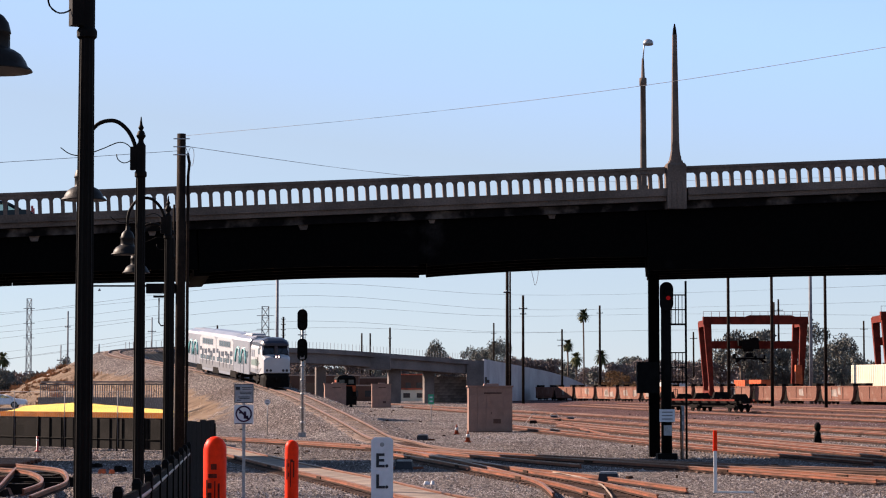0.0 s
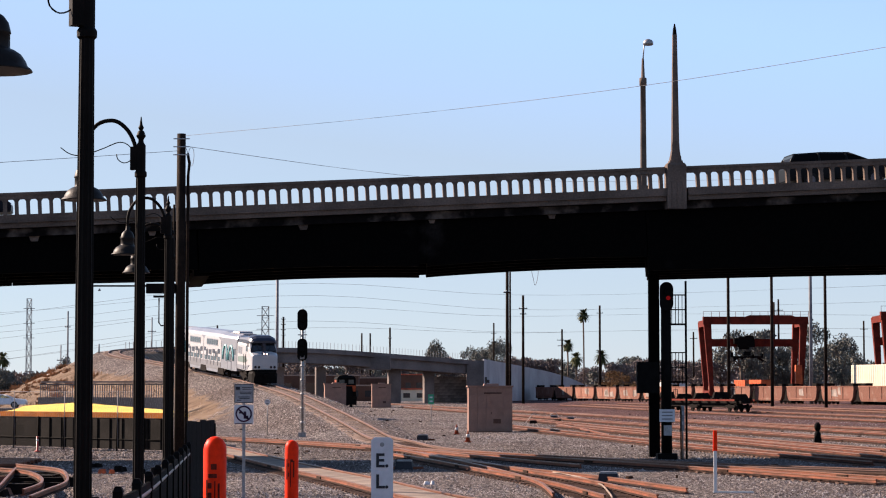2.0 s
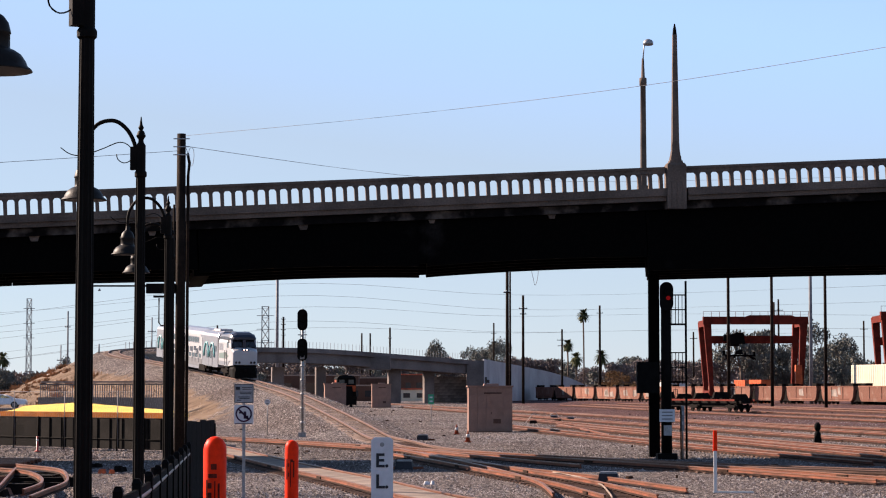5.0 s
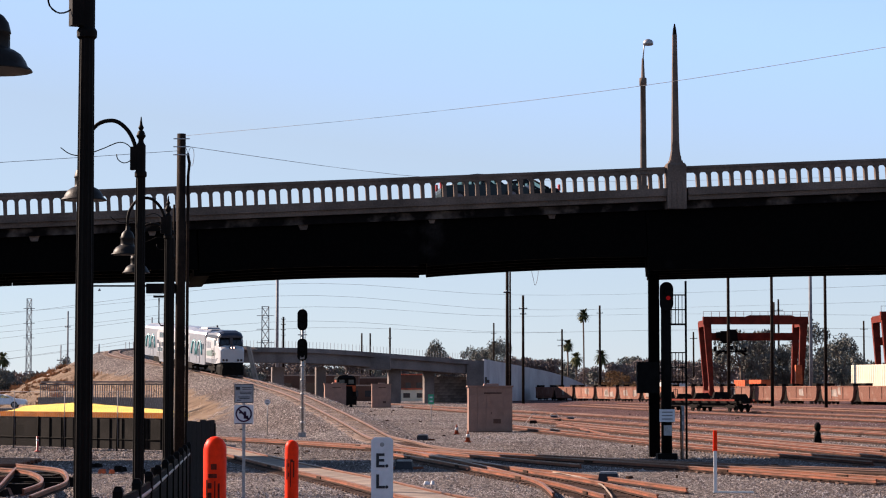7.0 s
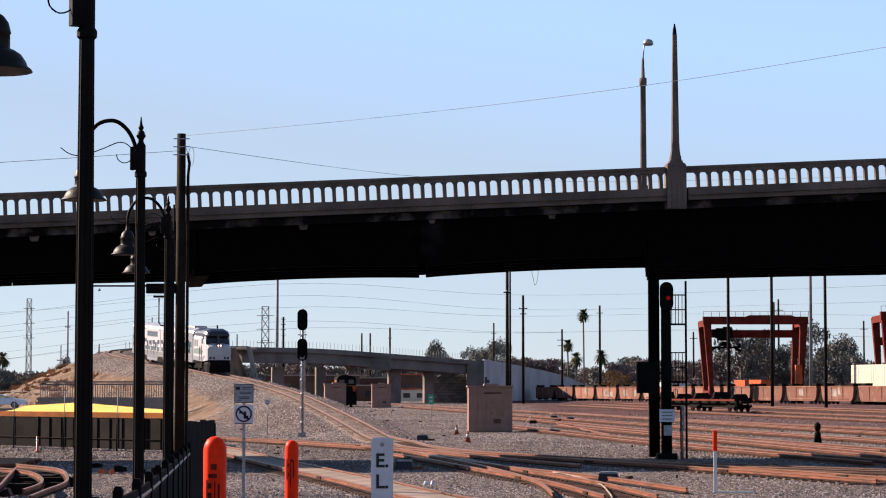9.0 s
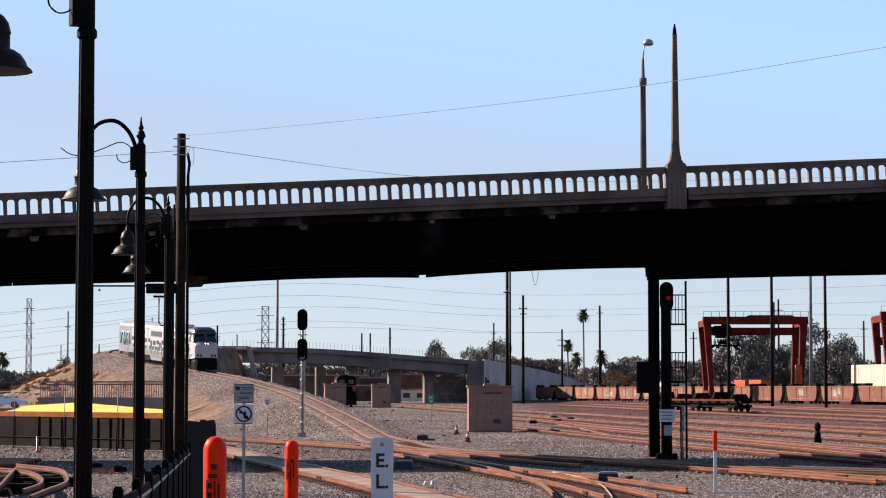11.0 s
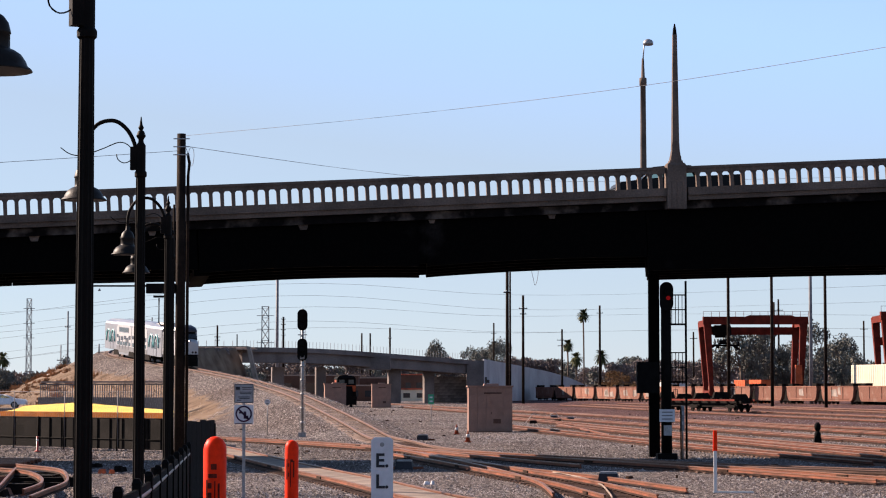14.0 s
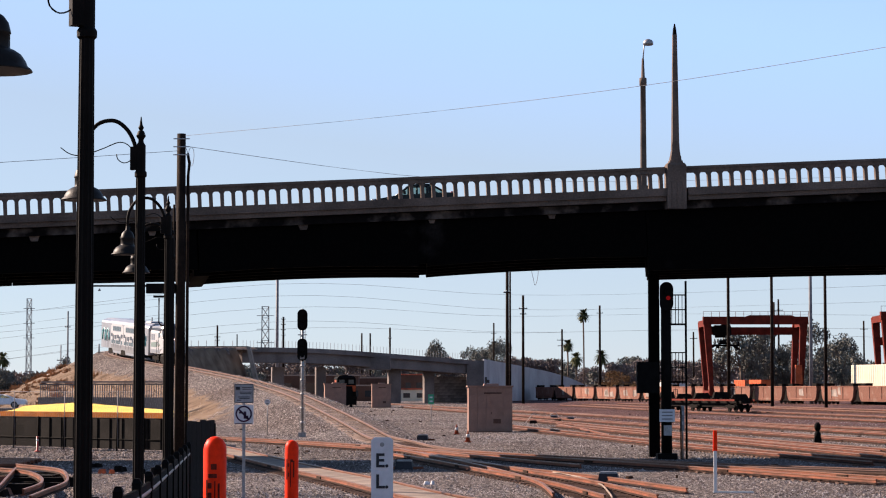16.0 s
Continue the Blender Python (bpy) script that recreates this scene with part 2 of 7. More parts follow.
M = {
    "ground": ground_material(),
    "rail": material("rusty_rail", (0.145, 0.044, 0.021), 0.6, 0.0, 0.45, 0.8, 0.3, 30),
    "rail_old": material("rusty_yard_rail", (0.085, 0.029, 0.018), 0.7, 0.0, 0.5, 0.8, 0.3, 30),
    "oldtop": material("dull_rail_head", (0.135, 0.07, 0.05), 0.5, 0.1, 0.25, 1.0),
    "railtop": material("rail_head", (0.18, 0.08, 0.047), 0.4, 0.2, 0.2, 1.0),
    # dark brown that stands in for the shadow line under the rails
    "foot": material("shade_dark_rail_foot", (0.03, 0.015, 0.01), 0.9, 0, 0.4, 1.0),
    "tie": material("weathered_tie", (0.11, 0.0672, 0.0504), 0.9, 0, 0.35, 1.2, 0.4, 25, each=0.25),
    "panel": material("crossing_panel", (0.219, 0.173, 0.143), 0.9, 0, 0.25, 0.8, 0.4, 25, each=0.12),
    "concrete": material("warm_concrete", (0.104, 0.078, 0.064), 0.9, 0, 0.3, 0.6, 0.3, 12),
    # base near black: the shade under the deck is put into this colour
    "girder": material("shaded_girder", (0.0016, 0.0014, 0.0013), 1.0, 0, 0.4, 0.35, 0.3, 8, other=(0.02, 0.017, 0.016), mix=0.68, spec=0.05),
    "stained": material("shaded_peeling_edge", (0.007, 0.006, 0.006), 1.0, 0, 0.4, 0.8, 0.3, 5, other=(0.085, 0.07, 0.062), mix=0.52, spec=0.05),
    "pale": material("pale_concrete", (0.36, 0.34, 0.34), 0.85, 0, 0.15, 0.12, 0.1, 3),
    "fly": material("flyover_concrete", (0.136, 0.115, 0.108), 0.9, 0, 0.25, 0.25, 0.2, 6),
    "asphalt": material("asphalt", (0.055, 0.054, 0.052), 0.9, 0, 0.25, 0.7, 0.3, 30),
    "black": material("black_paint", (0.0045, 0.004, 0.0038), 0.75, 0, 0.3, 3, 0.1, 25, spec=0.05),
    "bronze": material("dark_bronze_paint", (0.0045, 0.0032, 0.0026), 0.6, 0.0, 0.3, 3, 0.1, 25, spec=0.06),
    "bell": material("weathered_enamel", (0.009, 0.00765, 0.00675), 0.5, 0.0, 0.25, 4, 0.1, 30, spec=0.12),
    "pole": material("creosoted_pole", (0.0132, 0.0078, 0.0054), 0.9, 0, 0.5, 1.5, 0.5, 15, spec=0.1),
    "orange": material("orange_paint", (0.74, 0.024, 0.001), 0.45, 0, 0.12, 4, 0.05, 30, spec=0.08),
    "white": material("white_paint", (0.503, 0.503, 0.496), 0.45, 0, 0.06, 1.5, 0.05, 20),
    "sign": material("sign_face", (0.505, 0.497, 0.52), 0.5, 0, 0.06, 5),
    "tower": material("dull_galvanised_steel", (0.13, 0.13, 0.14), 0.7, 0.0, 0.2, 2),
    "faded": material("faded_print", (0.14, 0.13, 0.14), 0.6),
    "brick_dark": material("dull_brick", (0.078, 0.042, 0.0312), 0.9, 0, 0.3, 0.2),
    "patch": material("faded_pale_paint", (0.22, 0.185, 0.165), 0.8, 0, 0.35, 0.9),
    "worn_print": material("worn_print", (0.10, 0.012, 0.006), 0.7, 0, 0.5, 9),
    "violet": material("violet_print", (0.035, 0.014, 0.04), 0.6),
    "plate": material("grey_plate", (0.24, 0.235, 0.25), 0.5, 0, 0.12, 5),
    "ink": material("ink", (0.02, 0.02, 0.025), 0.6),
    "steel": material("galvanised_steel", (0.231, 0.231, 0.238), 0.45, 0.5, 0.2, 5),
    "rust_red": material("crane_red", (0.0994, 0.013, 0.00688), 0.75, 0.0, 0.3, 0.8, 0.2, 6),
    "freight": material("freight_brown", (0.185, 0.086, 0.062), 0.8, 0.0, 0.35, 0.7, 0.2, 8, other=(0.25, 0.168, 0.132), mix=0.55, each=0.32),
    "truck": material("dark_running_gear", (0.008, 0.0062, 0.0055), 0.9, 0.0, 0.4, 3, spec=0.06),
    "shed": material("tan_steel", (0.233, 0.136, 0.103), 0.65, 0, 0.12, 1.2, 0.1, 12),
    "yellow": material("yellow_sheet", (0.74, 0.5, 0.075), 0.55, 0, 0.1, 0.6, 0.1, 6),
    "veil": veil_material(),
    "valance": material("canopy_edge_shade", (0.34, 0.10, 0.008), 0.7, 0, 0.2, 1),
    "mesh": material("dark_windscreen_fabric", (0.0112, 0.01, 0.0096), 0.95, 0, 0.5, 0.8, 0.3, 12, spec=0.1),
    "trainwhite": material("train_white", (0.36, 0.36, 0.37), 0.35, 0, 0.05, 0.8),
    "traingrey": material("train_grey", (0.20, 0.207, 0.232), 0.35, 0.2, 0.1, 0.8),
    "trainroof": material("train_roof", (0.238, 0.238, 0.252), 0.5, 0.2, 0.12, 0.5),
    "trainblue": material("train_dark_blue", (0.014, 0.016, 0.03), 0.35, 0, 0.15, 1),
    "swoosh": material("green_grey_livery", (0.12, 0.165, 0.15), 0.4, 0, 0.1, 1),
    "skirt": material("train_skirt_grey", (0.11, 0.113, 0.125), 0.5, 0, 0.12, 1),
    "teal": material("teal_livery", (0.105, 0.315, 0.33), 0.4, 0, 0.1, 1),
    "windscreen": material("train_windscreen", (0.012, 0.014, 0.018), 0.12),
    "loco_face": material("orange_loco_paint", (0.42, 0.075, 0.02), 0.6, 0, 0.25, 1),
    "loco_orange": material("dull_orange", (0.22, 0.045, 0.018), 0.6, 0, 0.25, 1),
    "tinted": material("tinted_car_window", (0.0025, 0.0025, 0.003), 0.4, 0, 0.1, spec=0.04),
    "window": material("dark_window", (0.018, 0.02, 0.024), 0.08, 0, 0.1),
    "glass": glass_material("car_glass", (0.72, 0.86, 0.82), 0.3),
    "headlight": material("headlight_glow", (1.0, 0.55, 0.45), 0.3, emit=2.2),
    "redlight": material("red_signal_glow", (0.2, 0.003, 0.003), 0.6, emit=0.16, spec=0.1),
    # olive and reddish leaves are lightened and greyed to carry distance haze
    "leaf": material("hazed_olive_foliage", (0.12, 0.12, 0.105), 0.8, 0, 0.4, 0.5, each=0.2),
    "leaf3": material("ochre_foliage", (0.18, 0.102, 0.045), 0.85, 0, 0.35, 0.5, each=0.2),
    "leaf2": material("hazed_reddish_foliage", (0.135, 0.108, 0.1), 0.85, 0, 0.35, 0.5, each=0.2),
    "palm": material("palm_frond", (0.0536, 0.0574, 0.0229), 0.7, 0, 0.3, 0.5),
    "bark": material("bark", (0.096, 0.072, 0.056), 0.9, 0, 0.3, 2),
    "tyre": material("rubber", (0.02, 0.02, 0.02), 0.85),
    "stucco": material("pale_stucco", (0.245, 0.184, 0.15), 0.9, 0, 0.12, 0.3),
    "cream": material("cream_container", (0.492, 0.444, 0.348), 0.6, 0, 0.08, 0.5),
    "wire": material("cable", (0.09, 0.09, 0.10), 0.6),
    "retain": material("dark_retaining_wall", (0.10, 0.085, 0.078), 0.95, 0, 0.35, 0.5, 0.4, 6, each=0.25),
    "bed": material("packed_ballast", (0.162, 0.12, 0.099), 0.95, 0, 0.4, 1.2, 0.6, 18, spec=0.06),
    "climb_rail": material("brown_rail", (0.11, 0.058, 0.04), 0.6, 0.0, 0.35, 0.8, 0.3, 30),
    "tile": material("red_roof", (0.30, 0.075, 0.045), 0.8, 0, 0.25, 0.8),
    "red": material("red_paint", (0.4, 0.03, 0.025), 0.4),
    "green": material("green_sign", (0.02, 0.25, 0.13), 0.5),
}


# ------------------------------------------------------------ mesh helpers
def box(bm, c, s, m=None, taper=1.0):
    """A box of size s round c; taper scales its top."""
    x, y, z = s[0] / 2, s[1] / 2, s[2] / 2
    vs = []
    for sz, k in ((-1, 1.0), (1, taper)):
        for sx, sy in ((-1, -1), (1, -1), (1, 1), (-1, 1)):
            p = Vector((c[0] + sx * x * k, c[1] + sy * y * k, c[2] + sz * z))
            vs.append(bm.verts.new(m @ p if m else p))
    for f in ((3, 2, 1, 0), (4, 5, 6, 7), (0, 1, 5, 4), (1, 2, 6, 5), (2, 3, 7, 6), (3, 0, 4, 7)):
        bm.faces.new([vs[i] for i in f])


def rod(bm, a, b, r0, r1=None, n=8, cap=True):
    """A round bar from a to b."""
    a, b = Vector(a), Vector(b)
    r1 = r0 if r1 is None else r1
    q = (b - a).to_track_quat("Z", "Y")
    rings = []
    for p, r in ((a, r0), (b, r1)):
        rings.append([bm.verts.new(p + q @ Vector((r * math.cos(k * math.tau / n), r * math.sin(k * math.tau / n), 0))) for k in range(n)])
    for k in range(n):
        f = bm.faces.new((rings[0][k], rings[0][(k + 1) % n], rings[1][(k + 1) % n], rings[1][k]))
        f.smooth = n > 5
    if cap:
        bm.faces.new(rings[0][::-1])
        bm.faces.new(rings[1])


def tube(bm, pts, r, n=6):
    """A bent round bar through pts."""
    pts = [Vector(p) for p in pts]
    rings = []
    for i, p in enumerate(pts):
        d = pts[min(i + 1, len(pts) - 1)] - pts[max(i - 1, 0)]
        q = d.to_track_quat("Z", "Y")
        rings.append([bm.verts.new(p + q @ Vector((r * math.cos(k * math.tau / n), r * math.sin(k * math.tau / n), 0))) for k in range(n)])
    for a, b in zip(rings, rings[1:]):
        best = min(range(n), key=lambda j: (b[j].co - a[0].co).length)
        for k in range(n):
            f = bm.faces.new((a[k], a[(k + 1) % n], b[(k + 1 + best) % n], b[(k + best) % n]))
            f.smooth = True
    bm.faces.new(rings[0][::-1])
    bm.faces.new(rings[-1])


def lathe(bm, profile, n=16, at=(0, 0, 0), flute=None):
    """A turned body: profile of (radius, height) from bottom to top, fluted between two heights."""
    rings = []
    for r, z in profile:
        cut = 0.88 if flute and flute[0] < z < flute[1] else 1.0
        radii = [max(r, 0.001) * (cut if k % 2 else 1.0) for k in range(n)]
        rings.append([bm.verts.new((at[0] + q * math.cos(k * math.tau / n), at[1] + q * math.sin(k * math.tau / n), at[2] + z)) for k, q in enumerate(radii)])
    for a, b in zip(rings, rings[1:]):
        for k in range(n):
            f = bm.faces.new((a[k], a[(k + 1) % n], b[(k + 1) % n], b[k]))
            f.smooth = flute is None
    bm.faces.new(rings[0][::-1])
    bm.faces.new(rings[-1])


def prism(bm, outline, w, y=0.0, w_top=None, z_top=None, z_low=0.0):
    """A side outline of (x, z) pushed w wide along y; w_top narrows it towards z_top."""
    sides = []
    for s in (-1, 1):
        ring = []
        for x, z in outline:
            h = w / 2
            if w_top is not None and z > z_low:
                h = w / 2 + (w_top - w) / 2 * (z - z_low) / (z_top - z_low)
            ring.append(bm.verts.new((x, y + s * h, z)))
        sides.append(ring)
    n = len(outline)
    for k in range(n):
        bm.faces.new((sides[0][k], sides[1][k], sides[1][(k + 1) % n], sides[0][(k + 1) % n]))
    bm.faces.new(sides[0])
    bm.faces.new(sides[1][::-1])


def mesh_of(name, bm, mat, fix=True):
    if fix:
        bmesh.ops.recalc_face_normals(bm, faces=bm.faces)
    me = bpy.data.meshes.new(name)
    bm.to_mesh(me)
    bm.free()
    me.materials.append(mat)
    return me


def part(name, bm, mat, parent, label=""):
    ob = new(name, mesh_of(name, bm, mat))
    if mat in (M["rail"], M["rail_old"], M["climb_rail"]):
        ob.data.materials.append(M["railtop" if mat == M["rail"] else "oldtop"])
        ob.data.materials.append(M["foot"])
    ob.parent = parent
    if label:
        ob["label"] = label
    return ob


def piece(name, me, parent, m, label=""):
    """One more object on a shared mesh."""
    ob = new(name, me)
    ob.parent = parent
    ob.matrix_basis = m
    if label:
        ob["label"] = label
    return ob


def thing(name, label, category, m=None, group="", kind=""):
    ob = tagged(new(name), label, category, group, kind)
    ob.empty_display_size = 0.2
    if m is not None:
        ob.matrix_basis = m
    return ob


def spline(pts, step):
    """Points about every step metres on a smooth line through pts."""
    pts = [Vector(p) for p in pts]
    p = [pts[0] * 2 - pts[1]] + pts + [pts[-1] * 2 - pts[-2]]
    fine = []
    for i in range(1, len(p) - 2):
        a, b, c, d = p[i - 1:i + 3]
        for k in range(24):
            t = k / 24
            fine.append(0.5 * ((2 * b) + (c - a) * t + (2 * a - 5 * b + 4 * c - d) * t * t + (3 * b - a - 3 * c + d) * t ** 3))
    fine.append(p[-2])
    out, gone = [fine[0]], 0.0
    for a, b in zip(fine, fine[1:]):
        seg = (b - a).length
        while seg > 1e-9 and gone + seg >= step:
            a = a + (b - a) * ((step - gone) / seg)
            seg, gone = (b - a).length, 0.0
            out.append(a.copy())
        gone += seg
    return out


# ------------------------------------------------------------ the climbing curve and the ground
CLIMB = [(24.0, 76.0, 0.22), (10.0, 92.0, 0.22), ((0.45, 112.00, -0.00)[0], 112.0, 0.22), ((-2.76, 132.00, 0.08)[0], 132.0, 0.28), (-4.17, 143.00, 0.32), (-6.03, 158.00, 0.81), (-9.07, 180.00, 1.60), (-12.99, 205.00, 2.61),
         (-16.34, 222.00, 3.34), (-19.80, 234.00, 4.10), (-23.98, 247.00, 4.83), (-29.92, 264.00, 5.80), (-35.94, 280.00, 6.66), (-40.85, 292.00, 7.39),
         (-43.65, 302.00, 7.91), (-45.65, 314.00, 8.41), (-47.35, 332.00, 9.05), (-46.20, 360.00, 9.90), (-41.60, 385.00, 10.56), (-34.55, 402.00, 10.89)]
climb = spline(CLIMB, 1.0)
climb_np = np.array([p[:] for p in climb])
climb_hill = climb_np[(climb_np[:, 2] > 0.25) & (climb_np[:, 0] < -38) | (climb_np[:, 2] > 0.25) & (climb_np[:, 1] < 340)][::3]
fall = np.where(climb_hill[:, 1] > 350, 2.4, np.where(climb_hill[:, 1] > 322, 0.85, 0.45))


def level(y):
    """Height of the open yard: a raised platform end near by, a flat yard, and a slow rise beyond."""
    near = 1.5 * np.clip(1 - (np.asarray(y, float) - 15) / 46, 0, 1.0)
    near = np.where(np.asarray(y) < 15, 1.5, near)
    far = 0.6 * np.clip((np.asarray(y, float) - 160) / 190, 0, 1)
    return near + far


def ground_z(x, y):
    d = np.hypot(climb_hill[:, 0] - x, climb_hill[:, 1] - y)
    e = climb_hill[:, 2] - 0.24 - np.maximum(0, d - 2.7) * fall
    return max(float(level(y)), float(e.max()))


def build_ground():
    xs = np.concatenate([np.linspace(-1500, -130, 12), np.arange(-120, -62, 4), np.arange(-60, 30, 1.5), np.arange(30, 125, 5), np.linspace(140, 1500, 12)])
    ys = np.concatenate([[-300, -100, -30], np.arange(-10, 120, 3), np.arange(120, 420, 1.5), np.arange(425, 700, 12), np.linspace(720, 4200, 14)])
    gx, gy = np.meshgrid(xs, ys)
    z = level(gy)
    soil, rust = np.zeros_like(z), np.zeros_like(z)
    near = (gx > -110) & (gx < 40) & (gy > 100) & (gy < 470)
    for i, j in np.argwhere(near):
        d = np.hypot(climb_hill[:, 0] - gx[i, j], climb_hill[:, 1] - gy[i, j])
        e = climb_hill[:, 2] - 0.24 - np.maximum(0, d - 2.7) * fall
        k = int(np.argmax(e))
        if e[k] > z[i, j]:
            z[i, j] = e[k]
            left = gx[i, j] < climb_hill[k, 0] or gy[i, j] < climb_hill[k, 1]
            bare = gy[i, j] > 335
            soil[i, j] = min(1, max(0, (d[k] - 2.2) / 1.0 if bare else (d[k] - 4.5) / 3)) * (1.0 if left or bare else 0.12) * min(1, max(0, (gy[i, j] - 195) / 25))
    for i, j in np.argwhere((gy > 60) & (gy < 700) & (np.abs(gx) < 120)):
        if z[i, j] < level(gy[i, j]) + 0.05:
            z[i, j] += 0.035 * noise.noise(Vector((gx[i, j] * 0.2, gy[i, j] * 0.2, 0)))
    rust[:] = np.clip((gx - 6) / 12, 0, 1) * np.clip((gy - 165 + gx * 0.5) / 60, 0, 1) * 0.75
    rust = np.where(gx > 140, 0.4, rust)
    soil = np.where((gx < -62) & (gy > 240), np.maximum(soil, 0.6), soil)
    soil = np.where(gy > 720, 0.7, soil)
    ny, nx = gx.shape
    me = bpy.data.meshes.new("ground")
    idx = np.arange(ny * nx).reshape(ny, nx)
    quads = np.stack([idx[:-1, :-1], idx[:-1, 1:], idx[1:, 1:], idx[1:, :-1]], -1).reshape(-1, 4)
    me.from_pydata(np.stack([gx, gy, z], -1).reshape(-1, 3).tolist(), [], quads.tolist())
    for name, arr in (("soil", soil), ("rust", rust)):
        a = me.attributes.new(name, "FLOAT", "POINT")
        a.data.foreach_set("value", arr.reshape(-1).astype(np.float32))
    for f in me.polygons:
        f.use_smooth = True
    me.materials.append(M["ground"])
    tagged(new("ground", me), "grey ballast yard with rust stains and a dry tan embankment", "ground", kind="structure")


build_ground()


# ------------------------------------------------------------ tracks
RAIL = [(-0.075, 0.0), (0.075, 0.0), (0.075, 0.025), (0.02, 0.05), (0.02, 0.125), (0.038, 0.135), (0.038, 0.175), (-0.038, 0.175), (-0.038, 0.135), (-0.02, 0.125), (-0.02, 0.05), (-0.075, 0.025)]


def rail_mesh(bm, pts, off, base):
    rings = []
    for i, p in enumerate(pts):
        d = pts[min(i + 1, len(pts) - 1)] - pts[max(i - 1, 0)]
        side = Vector((d.y, -d.x, 0)).normalized()
        rings.append([bm.verts.new(p + side * (off + x) + Vector((0, 0, base + z))) for x, z in RAIL])
    n = len(RAIL)
    for a, b in zip(rings, rings[1:]):
        for k in range(n):
            f = bm.faces.new((a[k], b[k], b[(k + 1) % n], a[(k + 1) % n]))
            # slot 2 paints contact shade along the rail foot
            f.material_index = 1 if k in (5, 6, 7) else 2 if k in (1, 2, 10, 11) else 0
    bm.faces.new(rings[0])
    bm.faces.new(rings[-1][::-1])


def tie_base():
    bm = bmesh.new()
    box(bm, (0, 0, 0.0), (0.23, 2.6, 0.14), taper=0.97)
    return mesh_of("tie", bm, M["tie"])


TIE = tie_base()


def track(pts, label, top=0.22, gap=0.62, singles=False, flat=True, mat="rail"):
    """A railway track: two rails on ties. pts are (x, y) on the yard or (x, y, rail top)."""
    line = spline([Vector((*p[:2], float(level(p[1])) + top)) if len(p) == 2 else Vector(p) for p in pts], 1.5)
    root = thing("railway_track", label, "railway track", group="yard tracks", kind="structure")
    for s in (-1, 1):
        bm = bmesh.new()
        rail_mesh(bm, line, s * 0.755, -0.175)
        part("rail", bm, M[mat], root)
    ties = spline(line, gap)
    verts, faces = [], []
    for k, (a, b) in enumerate(zip(ties, ties[1:])):
        ang = math.atan2(b.y - a.y, b.x - a.x) + random.uniform(-0.02, 0.02)
        m = Matrix.Translation(a + Vector((0, 0, -0.247 + random.uniform(-0.01, 0.01)))) @ Matrix.Rotation(ang, 4, "Z")
        if singles and k < 300:
            piece("tie", TIE, root, m)
        else:
            o = len(verts)
            verts += [(m @ v.co)[:] for v in TIE.vertices]
            faces += [[o + i for i in p.vertices] for p in TIE.polygons]
    if verts:
        me = bpy.data.meshes.new("ties")
        me.from_pydata(verts, [], faces)
        me.materials.append(M["tie"])
        tagged(piece("ties", me, root, Matrix()), kind="stuff")
    return root


climb_track = track([p[:] for p in CLIMB], "single brown track climbing a curved embankment with packed ballast", gap=0.55, singles=True, mat="climb_rail")


def ballast_bed(root, pts, half, drop):
    """Packed ballast filling the cribs between the ties."""
    bm = bmesh.new()
    rows = []
    for i, p in enumerate(pts):
        d = pts[min(i + 1, len(pts) - 1)] - pts[max(i - 1, 0)]
        side = Vector((d.y, -d.x, 0)).normalized()
        wob = 0.12 * noise.noise(Vector((p.x * 0.6, p.y * 0.6, 4)))
        rows.append([bm.verts.new(p + side * x + Vector((0, 0, z))) for x, z in ((-half - 0.9 - wob, drop - 0.45), (-half + wob, drop), (0, drop + 0.015), (half - wob, drop), (half + 0.9 + wob, drop - 0.45))])
    for a, b in zip(rows, rows[1:]):
        for k in range(4):
            bm.faces.new((a[k], b[k], b[k + 1], a[k + 1])).smooth = True
    tagged(part("ballast_bed", bm, M["bed"], root, "packed tan ballast between the rails"), kind="stuff")


ballast_bed(climb_track, [p for p in climb if p.y > 132 and p.z > 0.26], 1.42, -0.182)
TRACK_A = [(-16.57, 146.51), (-9.40, 132.79), (-3.68, 119.16), (1.76, 107.16), (6.25, 98.11), (11.07, 86.21), (15.44, 74.20)]
TRACK_B = [(-15.02, 132.79), (-10.79, 112.84), (-6.17, 90.47), (-2.69, 75.07), (-0.38, 63.84), (1.1, 57.0)]
TRACK_C = [(-2.30, 109.93), (0.38, 95.91), (2.42, 83.94), (4.17, 74.20), (5.34, 63.84)]
track(TRACK_A, "rusty main track on wooden ties in grey ballast", singles=True)
track(TRACK_B, "rusty track with concrete crossing panels between the rails", singles=True)
track(TRACK_C, "rusty diverging track beside a switch")
for pts in ([(-12.77, 412.95), (8.26, 285.69), (23.04, 211.95), (34.26, 168.48)], [(-5.27, 330.42), (10.18, 231.90), (20.02, 172.41), (26.45, 130.09)], [(4.00, 243.35), (10.65, 197.77), (16.11, 155.43), (22.34, 109.93)],
            [(3.25, 197.77), (9.68, 151.73), (13.83, 119.16), (18.78, 92.44)], [(19.18, 356.02), (30.81, 265.18), (41.34, 203.21)], [(31.30, 397.08), (42.52, 330.42), (53.01, 260.51)], [(9.98, 185.38), (16.26, 140.08), (20.57, 101.22)],
            [(24.0, 380.0), (36.5, 285.0), (47.0, 225.0)], [(38.0, 400.0), (50.0, 320.0), (62.0, 262.0)], [(14.5, 260.0), (24.0, 195.0), (31.5, 150.0)]):
    track(pts, "rust-brown yard track in stained ballast", mat="rail_old")


# ------------------------------------------------------------ the road bridge
BR_AT, BR_TURN, BR_TILT = (0.55, 100.35, 12.64), 7.929, 2.994
